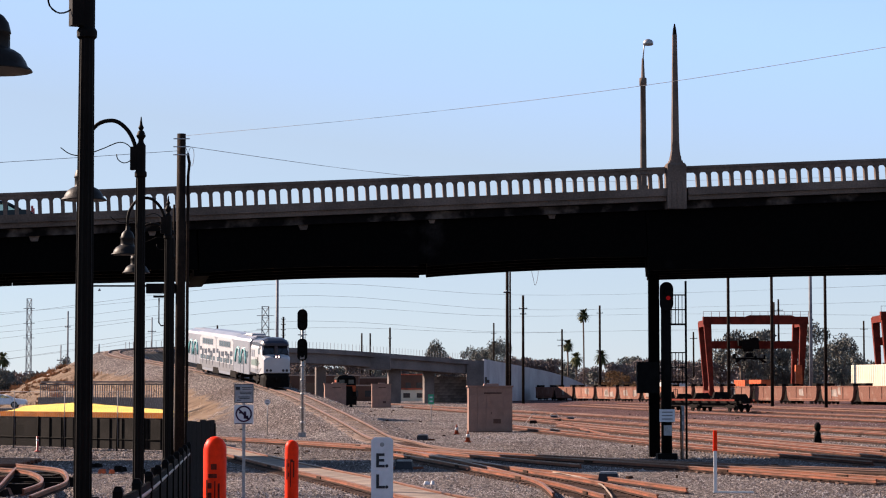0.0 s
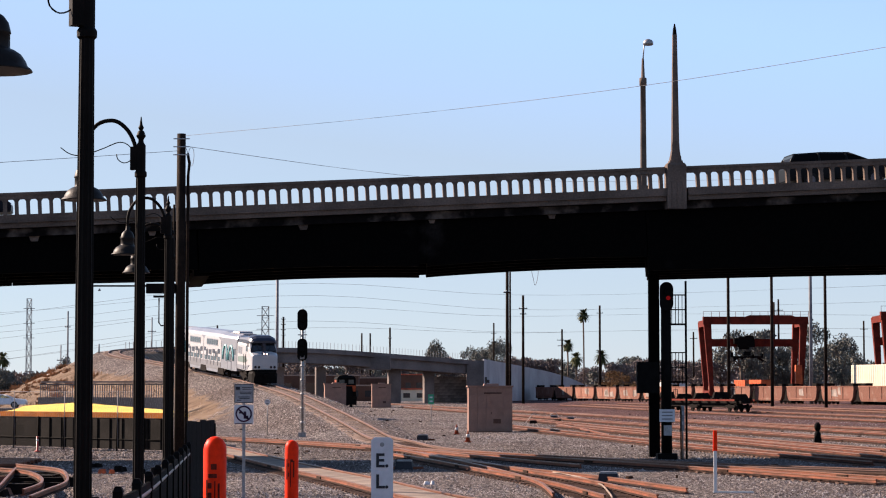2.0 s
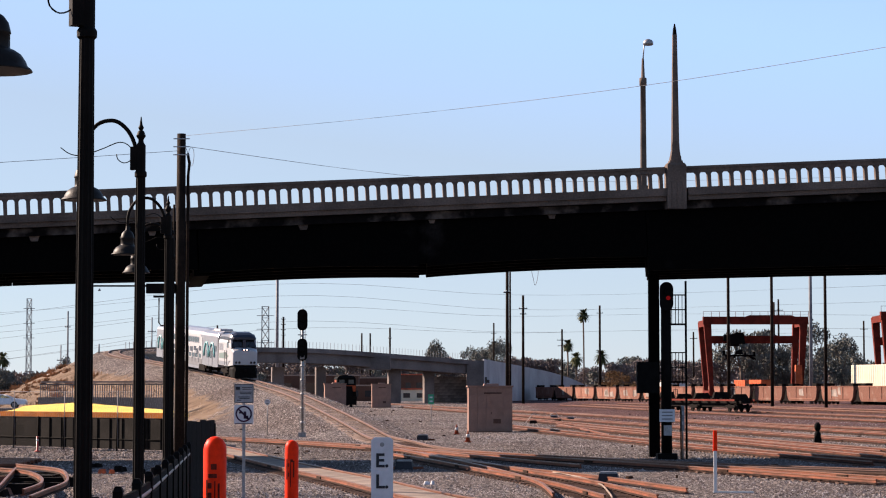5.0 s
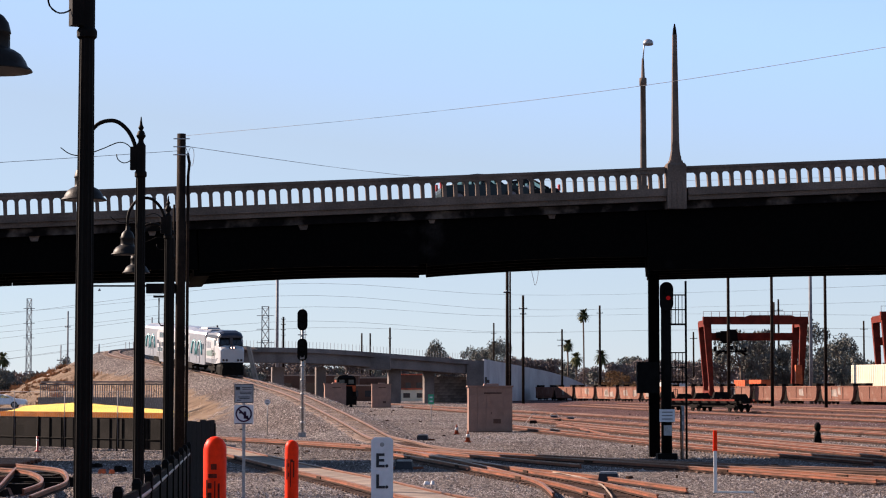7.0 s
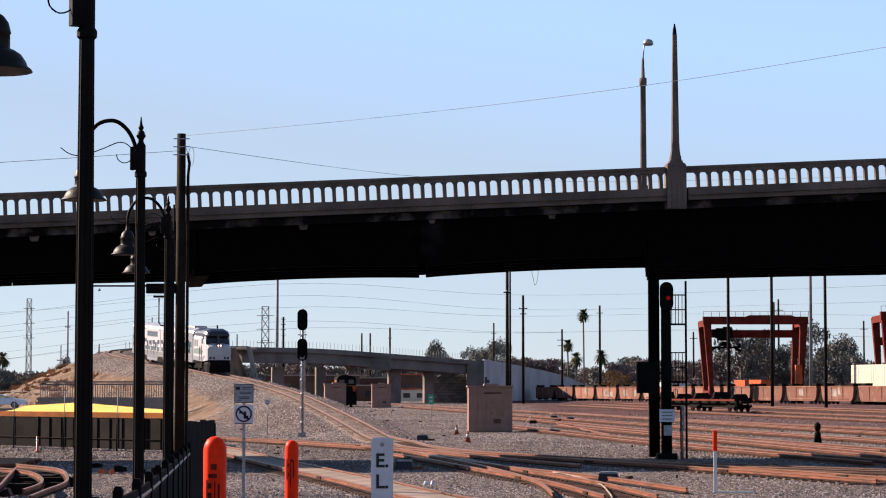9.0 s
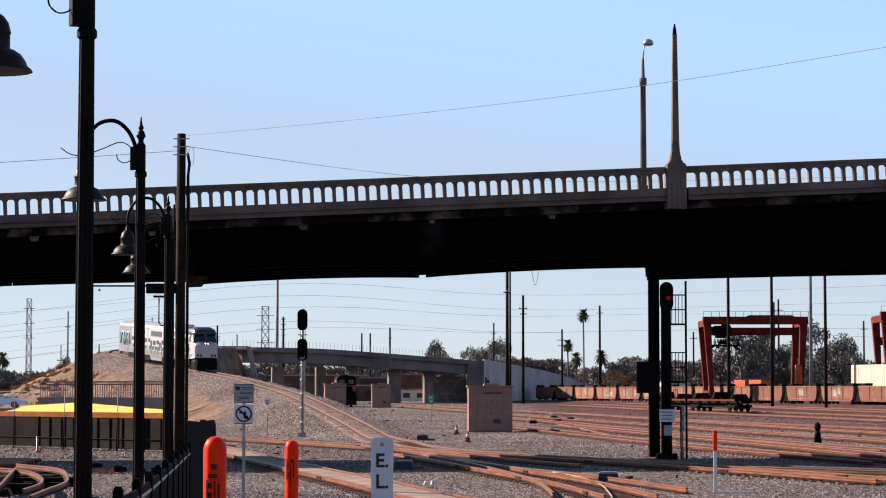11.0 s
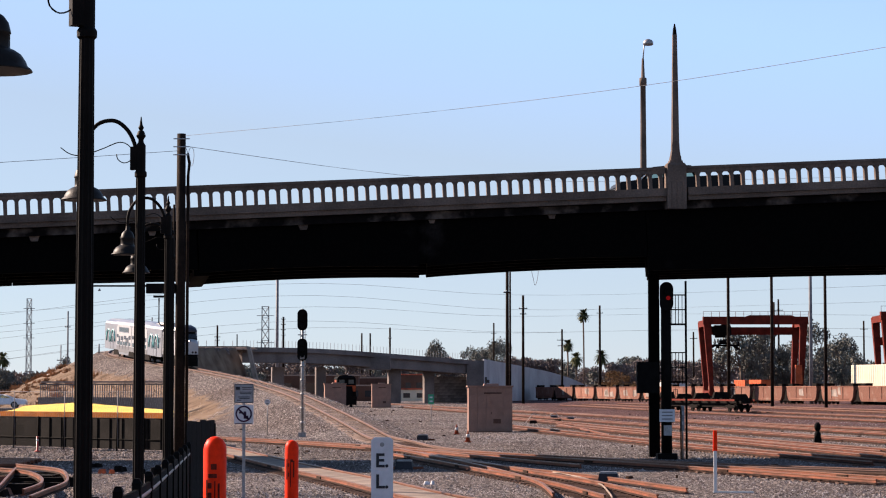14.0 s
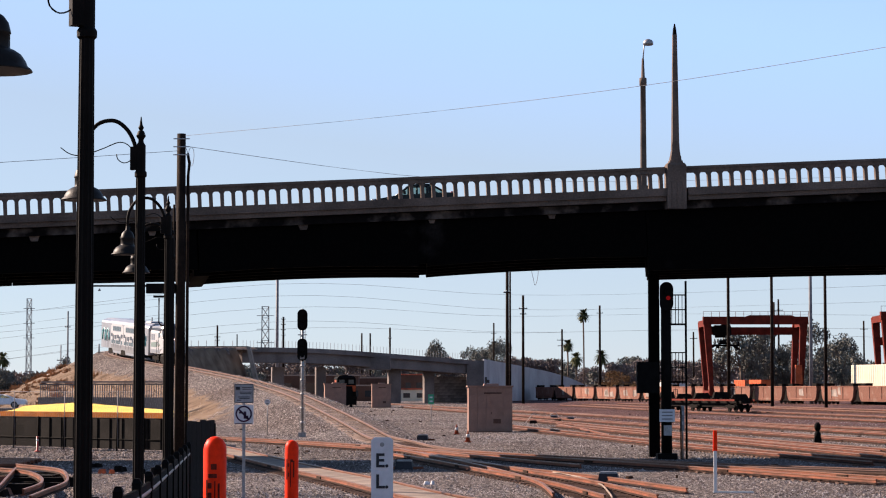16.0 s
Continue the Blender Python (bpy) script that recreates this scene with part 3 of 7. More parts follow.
BRIDGE = Matrix.Translation(Vector(BR_AT) + Vector((0, 0, 0.06))) @ Matrix.Rotation(radians(BR_TURN), 4, "Z") @ Matrix.Rotation(-radians(BR_TILT), 4, "Y")
DECK_W = 12.8


def road_bridge():
    root = thing("road_bridge", "old concrete road bridge with arched balustrade and shade-darkened girders", "bridge", BRIDGE, kind="structure")
    u0, u1 = -78.0, 82.0
    mid, length = (u0 + u1) / 2, u1 - u0
    bm = bmesh.new()
    box(bm, (mid, DECK_W / 2, -1.22), (length, DECK_W - 0.5, 0.4))
    part("deck", bm, M["asphalt"], root)
    # near and far parapets
    bm = bmesh.new()
    box(bm, (0, 0, 0.0), (0.165, 0.2, 0.7))
    for s in (-1, 1):
        vs = [[bm.verts.new((s * x, y, z)) for x, z in ((0.0825, 0.24), (0.0825, 0.345), (0.25, 0.345), (0.15, 0.328))] for y in (-0.09, 0.09)]
        for k in range(4):
            bm.faces.new((vs[0][k], vs[0][(k + 1) % 4], vs[1][(k + 1) % 4], vs[1][k]))
        bm.faces.new(vs[0])
        bm.faces.new(vs[1][::-1])
    post = mesh_of("baluster", bm, M["concrete"])
    for v, near in ((0.0, True), (DECK_W, False)):
        w = 0.0 if near else DECK_W
        spans = [(u0, 9.56), (10.56, u1)] if near else [(u0, u1)]
        for a, b in spans:
            bm = bmesh.new()
            box(bm, ((a + b) / 2, w, -0.06), (b - a, 0.34, 0.12))
            box(bm, ((a + b) / 2, w, -0.205), (b - a, 0.24, 0.17))
            part("handrail", bm, M["concrete"], root)
            bm = bmesh.new()
            box(bm, ((a + b) / 2, w, -1.115), (b - a, 0.32, 0.31))
            box(bm, ((a + b) / 2, w + (0.06 if near else -0.06), -1.40), (b - a, 0.32, 0.26))
            box(bm, ((a + b) / 2, w, -1.29), (b - a, 0.44, 0.05))
            part("plinth", bm, M["concrete"], root)
            # the pitch differs a little on either side of the obelisk
            first, last, steps = ((-11.63, 8.11, 40) if a < 0 else (10.80, 19.21, 16)) if near else (0.25, 20.33, 40)
            pitch = (last - first) / steps
            for k in range(int((a - first) / pitch), int((b - first) / pitch) + 1):
                x = first + (k + 0.5) * pitch
                if not a + 0.05 < x < b - 0.05:
                    continue
                if near and abs(x) < 26 or not near and abs(x) < 10:
                    piece("baluster", post, root, Matrix.Translation((x, w, -0.625)))
    # black base paints the shade below the parapet; the pale patches are peeling
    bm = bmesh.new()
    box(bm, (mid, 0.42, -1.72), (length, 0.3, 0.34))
    part("edge_beam", bm, M["stained"], root, "edge beam darkened for shade, with pale peeling patches")
    for k, (u, s) in enumerate(((-6.85, 0.26), (-1.1, 0.16), (4.35, 0.2), (-13.5, 0.2), (-18.6, 0.26))):
        bm = bmesh.new()
        box(bm, (u, 0.46, -1.98), (s * 1.15, 0.1, s), taper=1.6)
        part("drain_bracket", bm, M["concrete"], root)
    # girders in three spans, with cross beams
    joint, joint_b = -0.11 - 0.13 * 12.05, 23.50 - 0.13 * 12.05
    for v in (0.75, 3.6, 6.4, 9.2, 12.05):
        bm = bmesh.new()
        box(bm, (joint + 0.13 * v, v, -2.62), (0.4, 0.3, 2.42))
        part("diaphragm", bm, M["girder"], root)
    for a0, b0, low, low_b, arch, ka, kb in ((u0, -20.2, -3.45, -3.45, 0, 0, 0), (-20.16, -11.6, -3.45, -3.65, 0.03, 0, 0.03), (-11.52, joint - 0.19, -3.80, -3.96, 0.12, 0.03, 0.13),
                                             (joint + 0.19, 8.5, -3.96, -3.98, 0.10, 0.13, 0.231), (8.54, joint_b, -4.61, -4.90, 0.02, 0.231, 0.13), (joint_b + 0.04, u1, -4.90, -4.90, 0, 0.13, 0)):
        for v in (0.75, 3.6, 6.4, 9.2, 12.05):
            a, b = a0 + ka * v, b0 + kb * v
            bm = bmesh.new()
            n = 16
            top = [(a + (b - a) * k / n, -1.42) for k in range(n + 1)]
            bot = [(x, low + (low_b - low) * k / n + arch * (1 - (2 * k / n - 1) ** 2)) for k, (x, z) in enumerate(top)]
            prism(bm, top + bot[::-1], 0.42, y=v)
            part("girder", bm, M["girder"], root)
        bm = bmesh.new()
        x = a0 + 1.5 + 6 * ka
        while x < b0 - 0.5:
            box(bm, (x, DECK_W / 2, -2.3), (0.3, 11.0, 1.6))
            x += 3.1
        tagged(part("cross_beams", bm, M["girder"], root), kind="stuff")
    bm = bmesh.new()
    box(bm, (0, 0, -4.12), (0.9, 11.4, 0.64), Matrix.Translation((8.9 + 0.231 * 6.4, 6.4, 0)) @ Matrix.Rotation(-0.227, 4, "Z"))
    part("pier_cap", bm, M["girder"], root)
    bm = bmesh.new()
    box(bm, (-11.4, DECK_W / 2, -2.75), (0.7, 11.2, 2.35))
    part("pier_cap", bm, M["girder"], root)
    for u, v in ((9.97, 5.0), (-29.5, 6.0), (31.5, 6.0)):
        foot = BRIDGE @ Vector((u, v, -3.6 if u < 0 else -4.4))
        bm = bmesh.new()
        inv = BRIDGE.inverted()
        s = 0.49 if abs(u) < 20 else 1.2
        box(bm, (foot.x, foot.y, foot.z / 2 - 0.1), (s, s, foot.z + 0.5), inv)
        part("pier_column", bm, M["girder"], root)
    # pedestal and obelisk on the near parapet, upright
    up = BRIDGE.inverted() @ pose(*(BRIDGE @ Vector((10.06, -0.02, 0))), 0, 0, BR_TURN)
    bm = bmesh.new()
    box(bm, (0, 0, -0.93), (0.88, 0.6, 1.98), up)
    box(bm, (0, 0, 0.11), (0.88, 0.6, 0.12), up, taper=0.8)
    for k in (-1, 0, 1):
        box(bm, (0.24 * k, -0.315, -1.3), (0.02, 0.03, 1.2), up)
    part("pedestal", bm, M["concrete"], root)
    bm = bmesh.new()
    z = 0.16
    for w, h in ((0.62, 0.12), (0.5, 0.2), (0.42, 0.22), (0.36, 0.4)):
        box(bm, (0, 0, z + h / 2), (w, w * 0.7, h), up, taper=0.9)
        z += h
    box(bm, (0, 0, z + 2.46), (0.31, 0.27, 4.92), up, taper=0.6)
    part("obelisk", bm, M["concrete"], root, "tapering concrete obelisk with a dark finial")
    bm = bmesh.new()
    box(bm, (0, 0, z + 5.06), (0.17, 0.15, 0.3), up, taper=0.75)
    box(bm, (0, 0, z + 5.3), (0.12, 0.11, 0.22), up, taper=0.35)
    part("finial", bm, M["black"], root)
    return root


road_bridge()


def bridge_lamp():
    root = thing("street_lamp", "brown concrete street lamp with a small dome head on the bridge", "street lamp", pose(*(BRIDGE @ Vector((11.47, 12.45, 0))), 0, 0, BR_TURN))
    bm = bmesh.new()
    lathe(bm, [(0.19, -1.0), (0.175, 0), (0.15, 3.2), (0.14, 5.3), (0.19, 5.32), (0.19, 5.7), (0.1, 5.72), (0.06, 6.7)], 8)
    part("post", bm, M["concrete"], root)
    bm = bmesh.new()
    box(bm, (0, 0, -0.45), (0.58, 0.5, 1.3))
    b = part("base", bm, M["concrete"], root)
    bm = bmesh.new()
    box(bm, (0.02, -0.26, -0.12), (0.24, 0.03, 0.26))
    part("hatch", bm, M["black"], b, "dark open hatch")
    bm = bmesh.new()
    tube(bm, [(0, 0, 6.6), (0.05, 0, 7.2), (0.09, 0, 7.5), (0.2, 0, 7.6)], 0.035)
    part("arm", bm, M["steel"], root)
    bm = bmesh.new()
    lathe(bm, [(0.2, 0), (0.27, 0.05), (0.26, 0.18), (0.18, 0.28), (0.05, 0.33)], 14, (0.28, 0, 7.38))
    part("lamp_head", bm, M["steel"], root)


bridge_lamp()


# ------------------------------------------------------------ the train
def wheelset(parent, x, wheels, base=2.6, r=0.46):
    """A bogie at x: frame and axles with wheels."""
    bm = bmesh.new()
    for s in (-1, 1):
        prism(bm, [(x - base / 2 - 0.5, 0.62), (x - 0.6, 0.45), (x + 0.6, 0.45), (x + base / 2 + 0.5, 0.62), (x + base / 2 + 0.4, 0.85), (x - base / 2 - 0.4, 0.85)], 0.16, y=s * 1.05)
    box(bm, (x, 0, 0.7), (0.7, 2.0, 0.3))
    b = part("bogie", bm, M["truck"], parent)
    for k in range(wheels):
        bm = bmesh.new()
        xx = x - base / 2 + base * k / (wheels - 1)
        for s in (-1, 1):
            rod(bm, (xx, s * 0.7, r), (xx, s * 0.84, r), r, r, 16)
        rod(bm, (xx, -0.75, r), (xx, 0.75, r), 0.09, n=8)
        part("axle", bm, M["truck"], b)


def hull(bm, sections):
    """Skin through cross-sections: each (x, [(y, z) ...])."""
    rings = [[bm.verts.new((x, y, z)) for y, z in ring] for x, ring in sections]
    n = len(rings[0])
    for a, b in zip(rings, rings[1:]):
        for k in range(n):
            bm.faces.new((a[k], a[(k + 1) % n], b[(k + 1) % n], b[k]))
    bm.faces.new(rings[0])
    bm.faces.new(rings[-1][::-1])


def ring(w, low, shoulder, top, crown=0.55):
    h = w / 2
    return [(-h, low), (-h, shoulder), (-h * 0.9, shoulder + (top - shoulder) * 0.55), (-h * crown, top), (h * crown, top), (h * 0.9, shoulder + (top - shoulder) * 0.55), (h, shoulder), (h, low)]


LOCO_L, COACH_L, TRAIN_W = 6.8, 30.8, 2.78


def locomotive():
    root = thing("locomotive", "white passenger diesel locomotive with dark domed roof and black pilot", "locomotive")
    h, w = LOCO_L / 2, TRAIN_W
    bm = bmesh.new()
    hull(bm, [(-h, ring(w, 1.25, 3.75, 4.25)), (h - 2.4, ring(w, 1.25, 3.75, 4.25)), (h - 1.5, ring(w, 1.3, 3.55, 3.95)), (h - 0.95, ring(w * 0.99, 1.35, 3.1, 3.35)), (h - 0.4, ring(w * 0.97, 1.4, 2.9, 3.16)), (h - 0.08, ring(w * 0.93, 1.45, 2.75, 3.02)), (h, ring(w * 0.87, 1.5, 2.6, 2.88))])
    part("body", bm, M["trainwhite"], root)
    # domed dark roof with a brow over the windscreens
    bm = bmesh.new()
    hull(bm, [(-h + 0.2, ring(w * 0.93, 4.0, 4.28, 4.62)), (h - 3.9, ring(w * 0.95, 4.0, 4.34, 4.72)), (h - 2.9, ring(w * 1.0, 4.02, 4.36, 4.84)), (h - 2.0, ring(w * 1.02, 4.04, 4.32, 4.9)), (h - 1.3, ring(w * 1.0, 4.08, 4.3, 4.84)), (h - 0.85, ring(w * 0.95, 4.1, 4.24, 4.62)), (h - 0.6, ring(w * 0.86, 4.12, 4.18, 4.36))])
    part("cab_roof", bm, M["trainblue"], root, "dark blue domed roof and brow")
    bm = bmesh.new()
    hull(bm, [(h - 2.3, ring(w * 0.985, 3.2, 4.0, 4.3)), (h - 1.15, ring(w * 0.95, 3.2, 4.0, 4.3)), (h - 0.74, ring(w * 0.93, 3.1, 3.25, 3.5))])
    part("cab_front", bm, M["ink"], root, "black windscreen surround")
    bm = bmesh.new()
    box(bm, (h - 0.62, 0, 3.66), (0.1, 0.34, 0.86), taper=0.9)
    part("centre_pillar", bm, M["trainblue"], root)
    bm = bmesh.new()
    box(bm, (h - 0.22, 0, 3.07), (0.5, 0.72, 0.2), taper=0.9)
    part("headlight_housing", bm, M["trainblue"], root)
    for s in (-1, 1):
        # cheek that frames the windscreen
        bm = bmesh.new()
        prism(bm, [(h - 1.75, 3.1), (h - 0.78, 3.1), (h - 1.02, 4.06), (h - 1.75, 4.1)], 0.16, y=s * w * 0.455)
        part("cab_cheek", bm, M["trainwhite"], root)
        bm = bmesh.new()
        prism(bm, [(-0.47, -0.37), (0.44, -0.37), (0.5, 0.26), (0.4, 0.37), (-0.47, 0.37)], 0.05)
        bmesh.ops.transform(bm, matrix=Matrix.Translation((h - 0.83, s * 0.66, 3.68)) @ Matrix.Rotation(radians(-24), 4, "Y") @ Matrix.Rotation(radians(90), 4, "Z") @ Matrix.Diagonal((s, 1, 1, 1)), verts=bm.verts)
        part("windscreen", bm, M["windscreen"], root)
        bm = bmesh.new()
        tube(bm, [(h - 0.6, s * 0.35, 3.3), (h - 0.72, s * 0.72, 3.8)], 0.016, 5)
        part("wiper", bm, M["black"], root)
        bm = bmesh.new()
        box(bm, (h - 2.3, s * (w / 2 + 0.005), 3.5), (0.75, 0.03, 0.6))
        part("side_window", bm, M["window"], root)
        bm = bmesh.new()
        rod(bm, (h - 0.1, s * 0.15, 3.07), (h + 0.07, s * 0.15, 3.07), 0.075, n=12)
        part("headlight", bm, M["headlight"], root, "lit headlight")
        for y in (0.62, 0.98):
            bm = bmesh.new()
            rod(bm, (h - 0.12, s * y, 1.72), (h + 0.03, s * y, 1.72), 0.14, 0.13, 12)
            part("ditch_light", bm, M["window"], root)
        bm = bmesh.new()
        tube(bm, [(h - 0.1, s * 1.16, 1.5), (h - 0.02, s * 1.18, 2.3), (h - 0.3, s * 1.2, 2.8)], 0.022, 5)
        part("front_handrail", bm, M["steel"], root)
        for k in range(2):
            bm = bmesh.new()
            box(bm, (-h + 0.75 + k * 1.05, s * (w / 2 + 0.01), 3.2), (0.85, 0.04, 0.7))
            part("air_grille", bm, M["traingrey"], root)
        bm = bmesh.new()
        prism(bm, [(-h + 0.2, 1.3), (h - 2.2, 1.3), (h - 1.0, 1.9), (h - 2.6, 1.72), (-h + 0.2, 1.72)], 0.03, y=s * (w / 2 + 0.012))
        part("stripe", bm, M["traingrey"], root)
        bm = bmesh.new()
        prism(bm, [(-h + 0.4, 2.0), (h - 2.9, 2.0), (h - 1.9, 2.35), (h - 3.1, 2.7), (-h + 0.4, 2.5)], 0.03, y=s * (w / 2 + 0.012))
        part("swoosh", bm, M["swoosh"], root, "green-grey swoosh on the white side")
        bm = bmesh.new()
        box(bm, (h - 3.05, s * (w / 2 + 0.012), 2.7), (0.75, 0.03, 2.0))
        d = part("cab_door", bm, M["trainwhite"], root)
        for x in (h - 3.5, h - 2.6):
            bm = bmesh.new()
            tube(bm, [(x, s * (w / 2 + 0.03), 1.3), (x, s * (w / 2 + 0.08), 2.9)], 0.025)
            part("grab_rail", bm, M["truck"], d)
        for k in range(3):
            bm = bmesh.new()
            box(bm, (h - 3.05, s * (w / 2 - 0.12), 0.5 + 0.32 * k), (0.7, 0.3, 0.05))
            part("step", bm, M["truck"], root)
    bm = bmesh.new()
    hull(bm, [(h - 1.6, ring(w * 0.98, 0.35, 1.0, 1.42, 0.95)), (h - 0.15, ring(w * 0.95, 0.12, 1.0, 1.42, 0.95)), (h + 0.25, ring(w * 0.84, 0.12, 0.6, 1.22, 0.95))])
    part("pilot", bm, M["black"], root)
    bm = bmesh.new()
    box(bm, (h + 0.3, 0, 0.88), (0.5, 0.3, 0.3))
    part("coupler", bm, M["truck"], root)
    bm = bmesh.new()
    box(bm, (-0.2, 0, 0.85), (1.2, 2.4, 0.8))
    part("fuel_tank", bm, M["truck"], root)
    for k in range(2):
        bm = bmesh.new()
        lathe(bm, [(0.55, 0), (0.55, 0.14), (0.4, 0.16)], 14, (-h + 1.3 + 1.4 * k, 0, 4.6))
        part("roof_fan", bm, M["truck"], root)
    bm = bmesh.new()
    box(bm, (0.3, 0, 4.74), (0.9, 0.7, 0.26))
    part("exhaust", bm, M["truck"], root)
    wheelset(root, h - 1.9, 2, 1.9)
    wheelset(root, -h + 1.5, 2, 1.9)
    return root


def coach():
    root = thing("passenger_coach", "white and grey bilevel passenger coach with teal end emblems", "railway coach")
    h, w = COACH_L / 2, TRAIN_W + 0.12
    bm = bmesh.new()
    hull(bm, [(-h, ring(w * 0.97, 0.95, 4.15, 4.6)), (-h + 0.25, ring(w, 0.9, 4.2, 4.7)), (-h + 5.6, ring(w, 0.9, 4.2, 4.7)), (-h + 7.2, ring(w, 0.42, 4.2, 4.86)), (h - 7.2, ring(w, 0.42, 4.2, 4.86)), (h - 5.6, ring(w, 0.9, 4.2, 4.7)), (h - 0.25, ring(w, 0.9, 4.2, 4.7)), (h, ring(w * 0.97, 0.95, 4.15, 4.6))])
    part("body", bm, M["traingrey"], root)
    bm = bmesh.new()
    hull(bm, [(-h + 0.2, [(-0.95, 4.62), (-0.6, 4.78), (0.6, 4.78), (0.95, 4.62), (0.9, 4.5), (-0.9, 4.5)]), (h - 0.2, [(-0.95, 4.62), (-0.6, 4.78), (0.6, 4.78), (0.95, 4.62), (0.9, 4.5), (-0.9, 4.5)])])
    part("roof", bm, M["trainroof"], root)
    bm = bmesh.new()
    box(bm, (h - 3.4, 0, 4.86), (3.0, 1.5, 0.2), taper=0.9)
    part("roof_unit", bm, M["trainroof"], root)
    for s in (-1, 1):
        y = s * (w / 2)
        for a, b in ((-8.3, -0.12), (0.12, 8.3)):
            bm = bmesh.new()
            prism(bm, [(a, 1.55), (b, 1.55), (b, 3.85), (b - 0.9, 4.2), (a + 0.9, 4.2), (a, 3.85)], 0.03, y=y + s * 0.01)
            part("white_panel", bm, M["trainwhite"], root, "white side panel with chamfered top")
            bm = bmesh.new()
            mid = (a + b) / 2
            box(bm, (mid, y + s * 0.03, 3.6), (5.4, 0.03, 0.7))
            wb = part("window_band", bm, M["traingrey"], root)
            for k in range(5):
                bm = bmesh.new()
                box(bm, (mid - 2.12 + 1.06 * k, y + s * 0.045, 3.6), (0.88, 0.03, 0.54))
                part("pane", bm, M["window"], wb)
            for k, (x, z, bw, bh) in enumerate(((0.6, 2.75, 0.9, 0.42), (1.6, 2.35, 0.8, 0.7), (3.1, 2.5, 1.3, 0.5), (4.8, 2.62, 1.2, 0.44), (5.9, 2.3, 0.8, 0.66), (7.3, 2.68, 1.0, 0.5))):
                bm = bmesh.new()
                box(bm, (a + x, y + s * 0.03, z), (bw, 0.03, bh))
                part("livery_block", bm, M["trainblue"], root)
            for x in (1.65, 3.5, 4.9, 6.7):
                bm = bmesh.new()
                box(bm, (a + x, y + s * 0.032, 1.95), (0.16, 0.03, 1.7))
                part("dark_post", bm, M["trainblue"], root)
            for k in range(5):
                bm = bmesh.new()
                box(bm, (a + 0.95 + k * 1.56, y + s * 0.03, 1.86), (1.1, 0.03, 0.46))
                part("lower_window", bm, M["window"], root)
        bm = bmesh.new()
        prism(bm, [(-8.3, 0.72), (8.3, 0.72), (8.3, 1.5), (-8.3, 1.5)], 0.03, y=y + s * 0.012)
        part("skirt", bm, M["skirt"], root, "dark grey lower skirt")
        for x in (-8.4, 0.0, 8.4):
            bm = bmesh.new()
            prism(bm, [(x - 1.5, 0.3), (x + 1.5, 0.3), (x + 1.2, 0.95), (x - 1.2, 0.95)], 0.06, y=y + s * 0.02)
            part("bogie_well", bm, M["truck"], root)
        for e in (-1, 1):
            x = e * (h - 3.7)
            bm = bmesh.new()
            for k in (-1, 1):
                tube(bm, [(x + k * 1.3 + 1.08 * math.cos(q), y + s * 0.0, 1.95 + 1.5 * math.sin(q)) for q in np.linspace(0, math.pi, 9)], 0.15, 6)
            part("emblem", bm, M["teal"], root, "teal double arch emblem")
            for k in (-1, 1):
                bm = bmesh.new()
                box(bm, (x + k * 0.72, y + s * 0.02, 1.95), (1.3, 0.05, 1.95))
                d = part("door", bm, M["traingrey"], root)
                bm = bmesh.new()
                box(bm, (x + k * 0.72, y + s * 0.05, 2.2), (0.9, 0.03, 0.8))
                part("door_window", bm, M["window"], d)
            bm = bmesh.new()
            box(bm, (e * (h - 1.1), y + s * 0.02, 2.9), (1.0, 0.03, 0.6))
            part("end_window", bm, M["window"], root)
    for e in (-1, 1):
        bm = bmesh.new()
        box(bm, (e * (h + 0.03), 0, 2.3), (0.1, 0.95, 2.2))
        part("end_door", bm, M["trainblue"], root)
        wheelset(root, e * (h - 7.2), 2, r=0.46)
        bm = bmesh.new()
        box(bm, (e * (h + 0.2), 0, 0.85), (0.6, 0.3, 0.3))
        part("coupler", bm, M["truck"], root)
    return root


train_loco, train_coach = locomotive(), coach()
climb_s = np.concatenate([[0], np.cumsum(np.linalg.norm(np.diff(climb_np, axis=0), axis=1))])
NOSE_S = float(climb_s[int(np.argmin(np.abs(climb_np[:, 1] - 222.0)))])


def on_climb(s):
    return Vector([float(np.interp(s, climb_s, climb_np[:, k])) for k in range(3)])


def train_pose(s_front, length, ends):
    """Pose of a vehicle whose nose is at s_front along the climb, held by two bogies."""
    a, b = on_climb(s_front + ends), on_climb(s_front + length - ends)
    d = a - b
    m = d.to_track_quat("X", "Z").to_matrix().to_4x4()
    return Matrix.Translation((a + b) / 2) @ m


# ------------------------------------------------------------ road vehicles
def wheel_meshes(r):
    bm = bmesh.new()
    rod(bm, (0, -0.11, 0), (0, 0.11, 0), r, n=18)
    tyre = mesh_of("tyre", bm, M["tyre"])
    bm = bmesh.new()
    rod(bm, (0, -0.12, 0), (0, 0.12, 0), r * 0.62, n=14)
    return tyre, mesh_of("rim", bm, M["faded"])


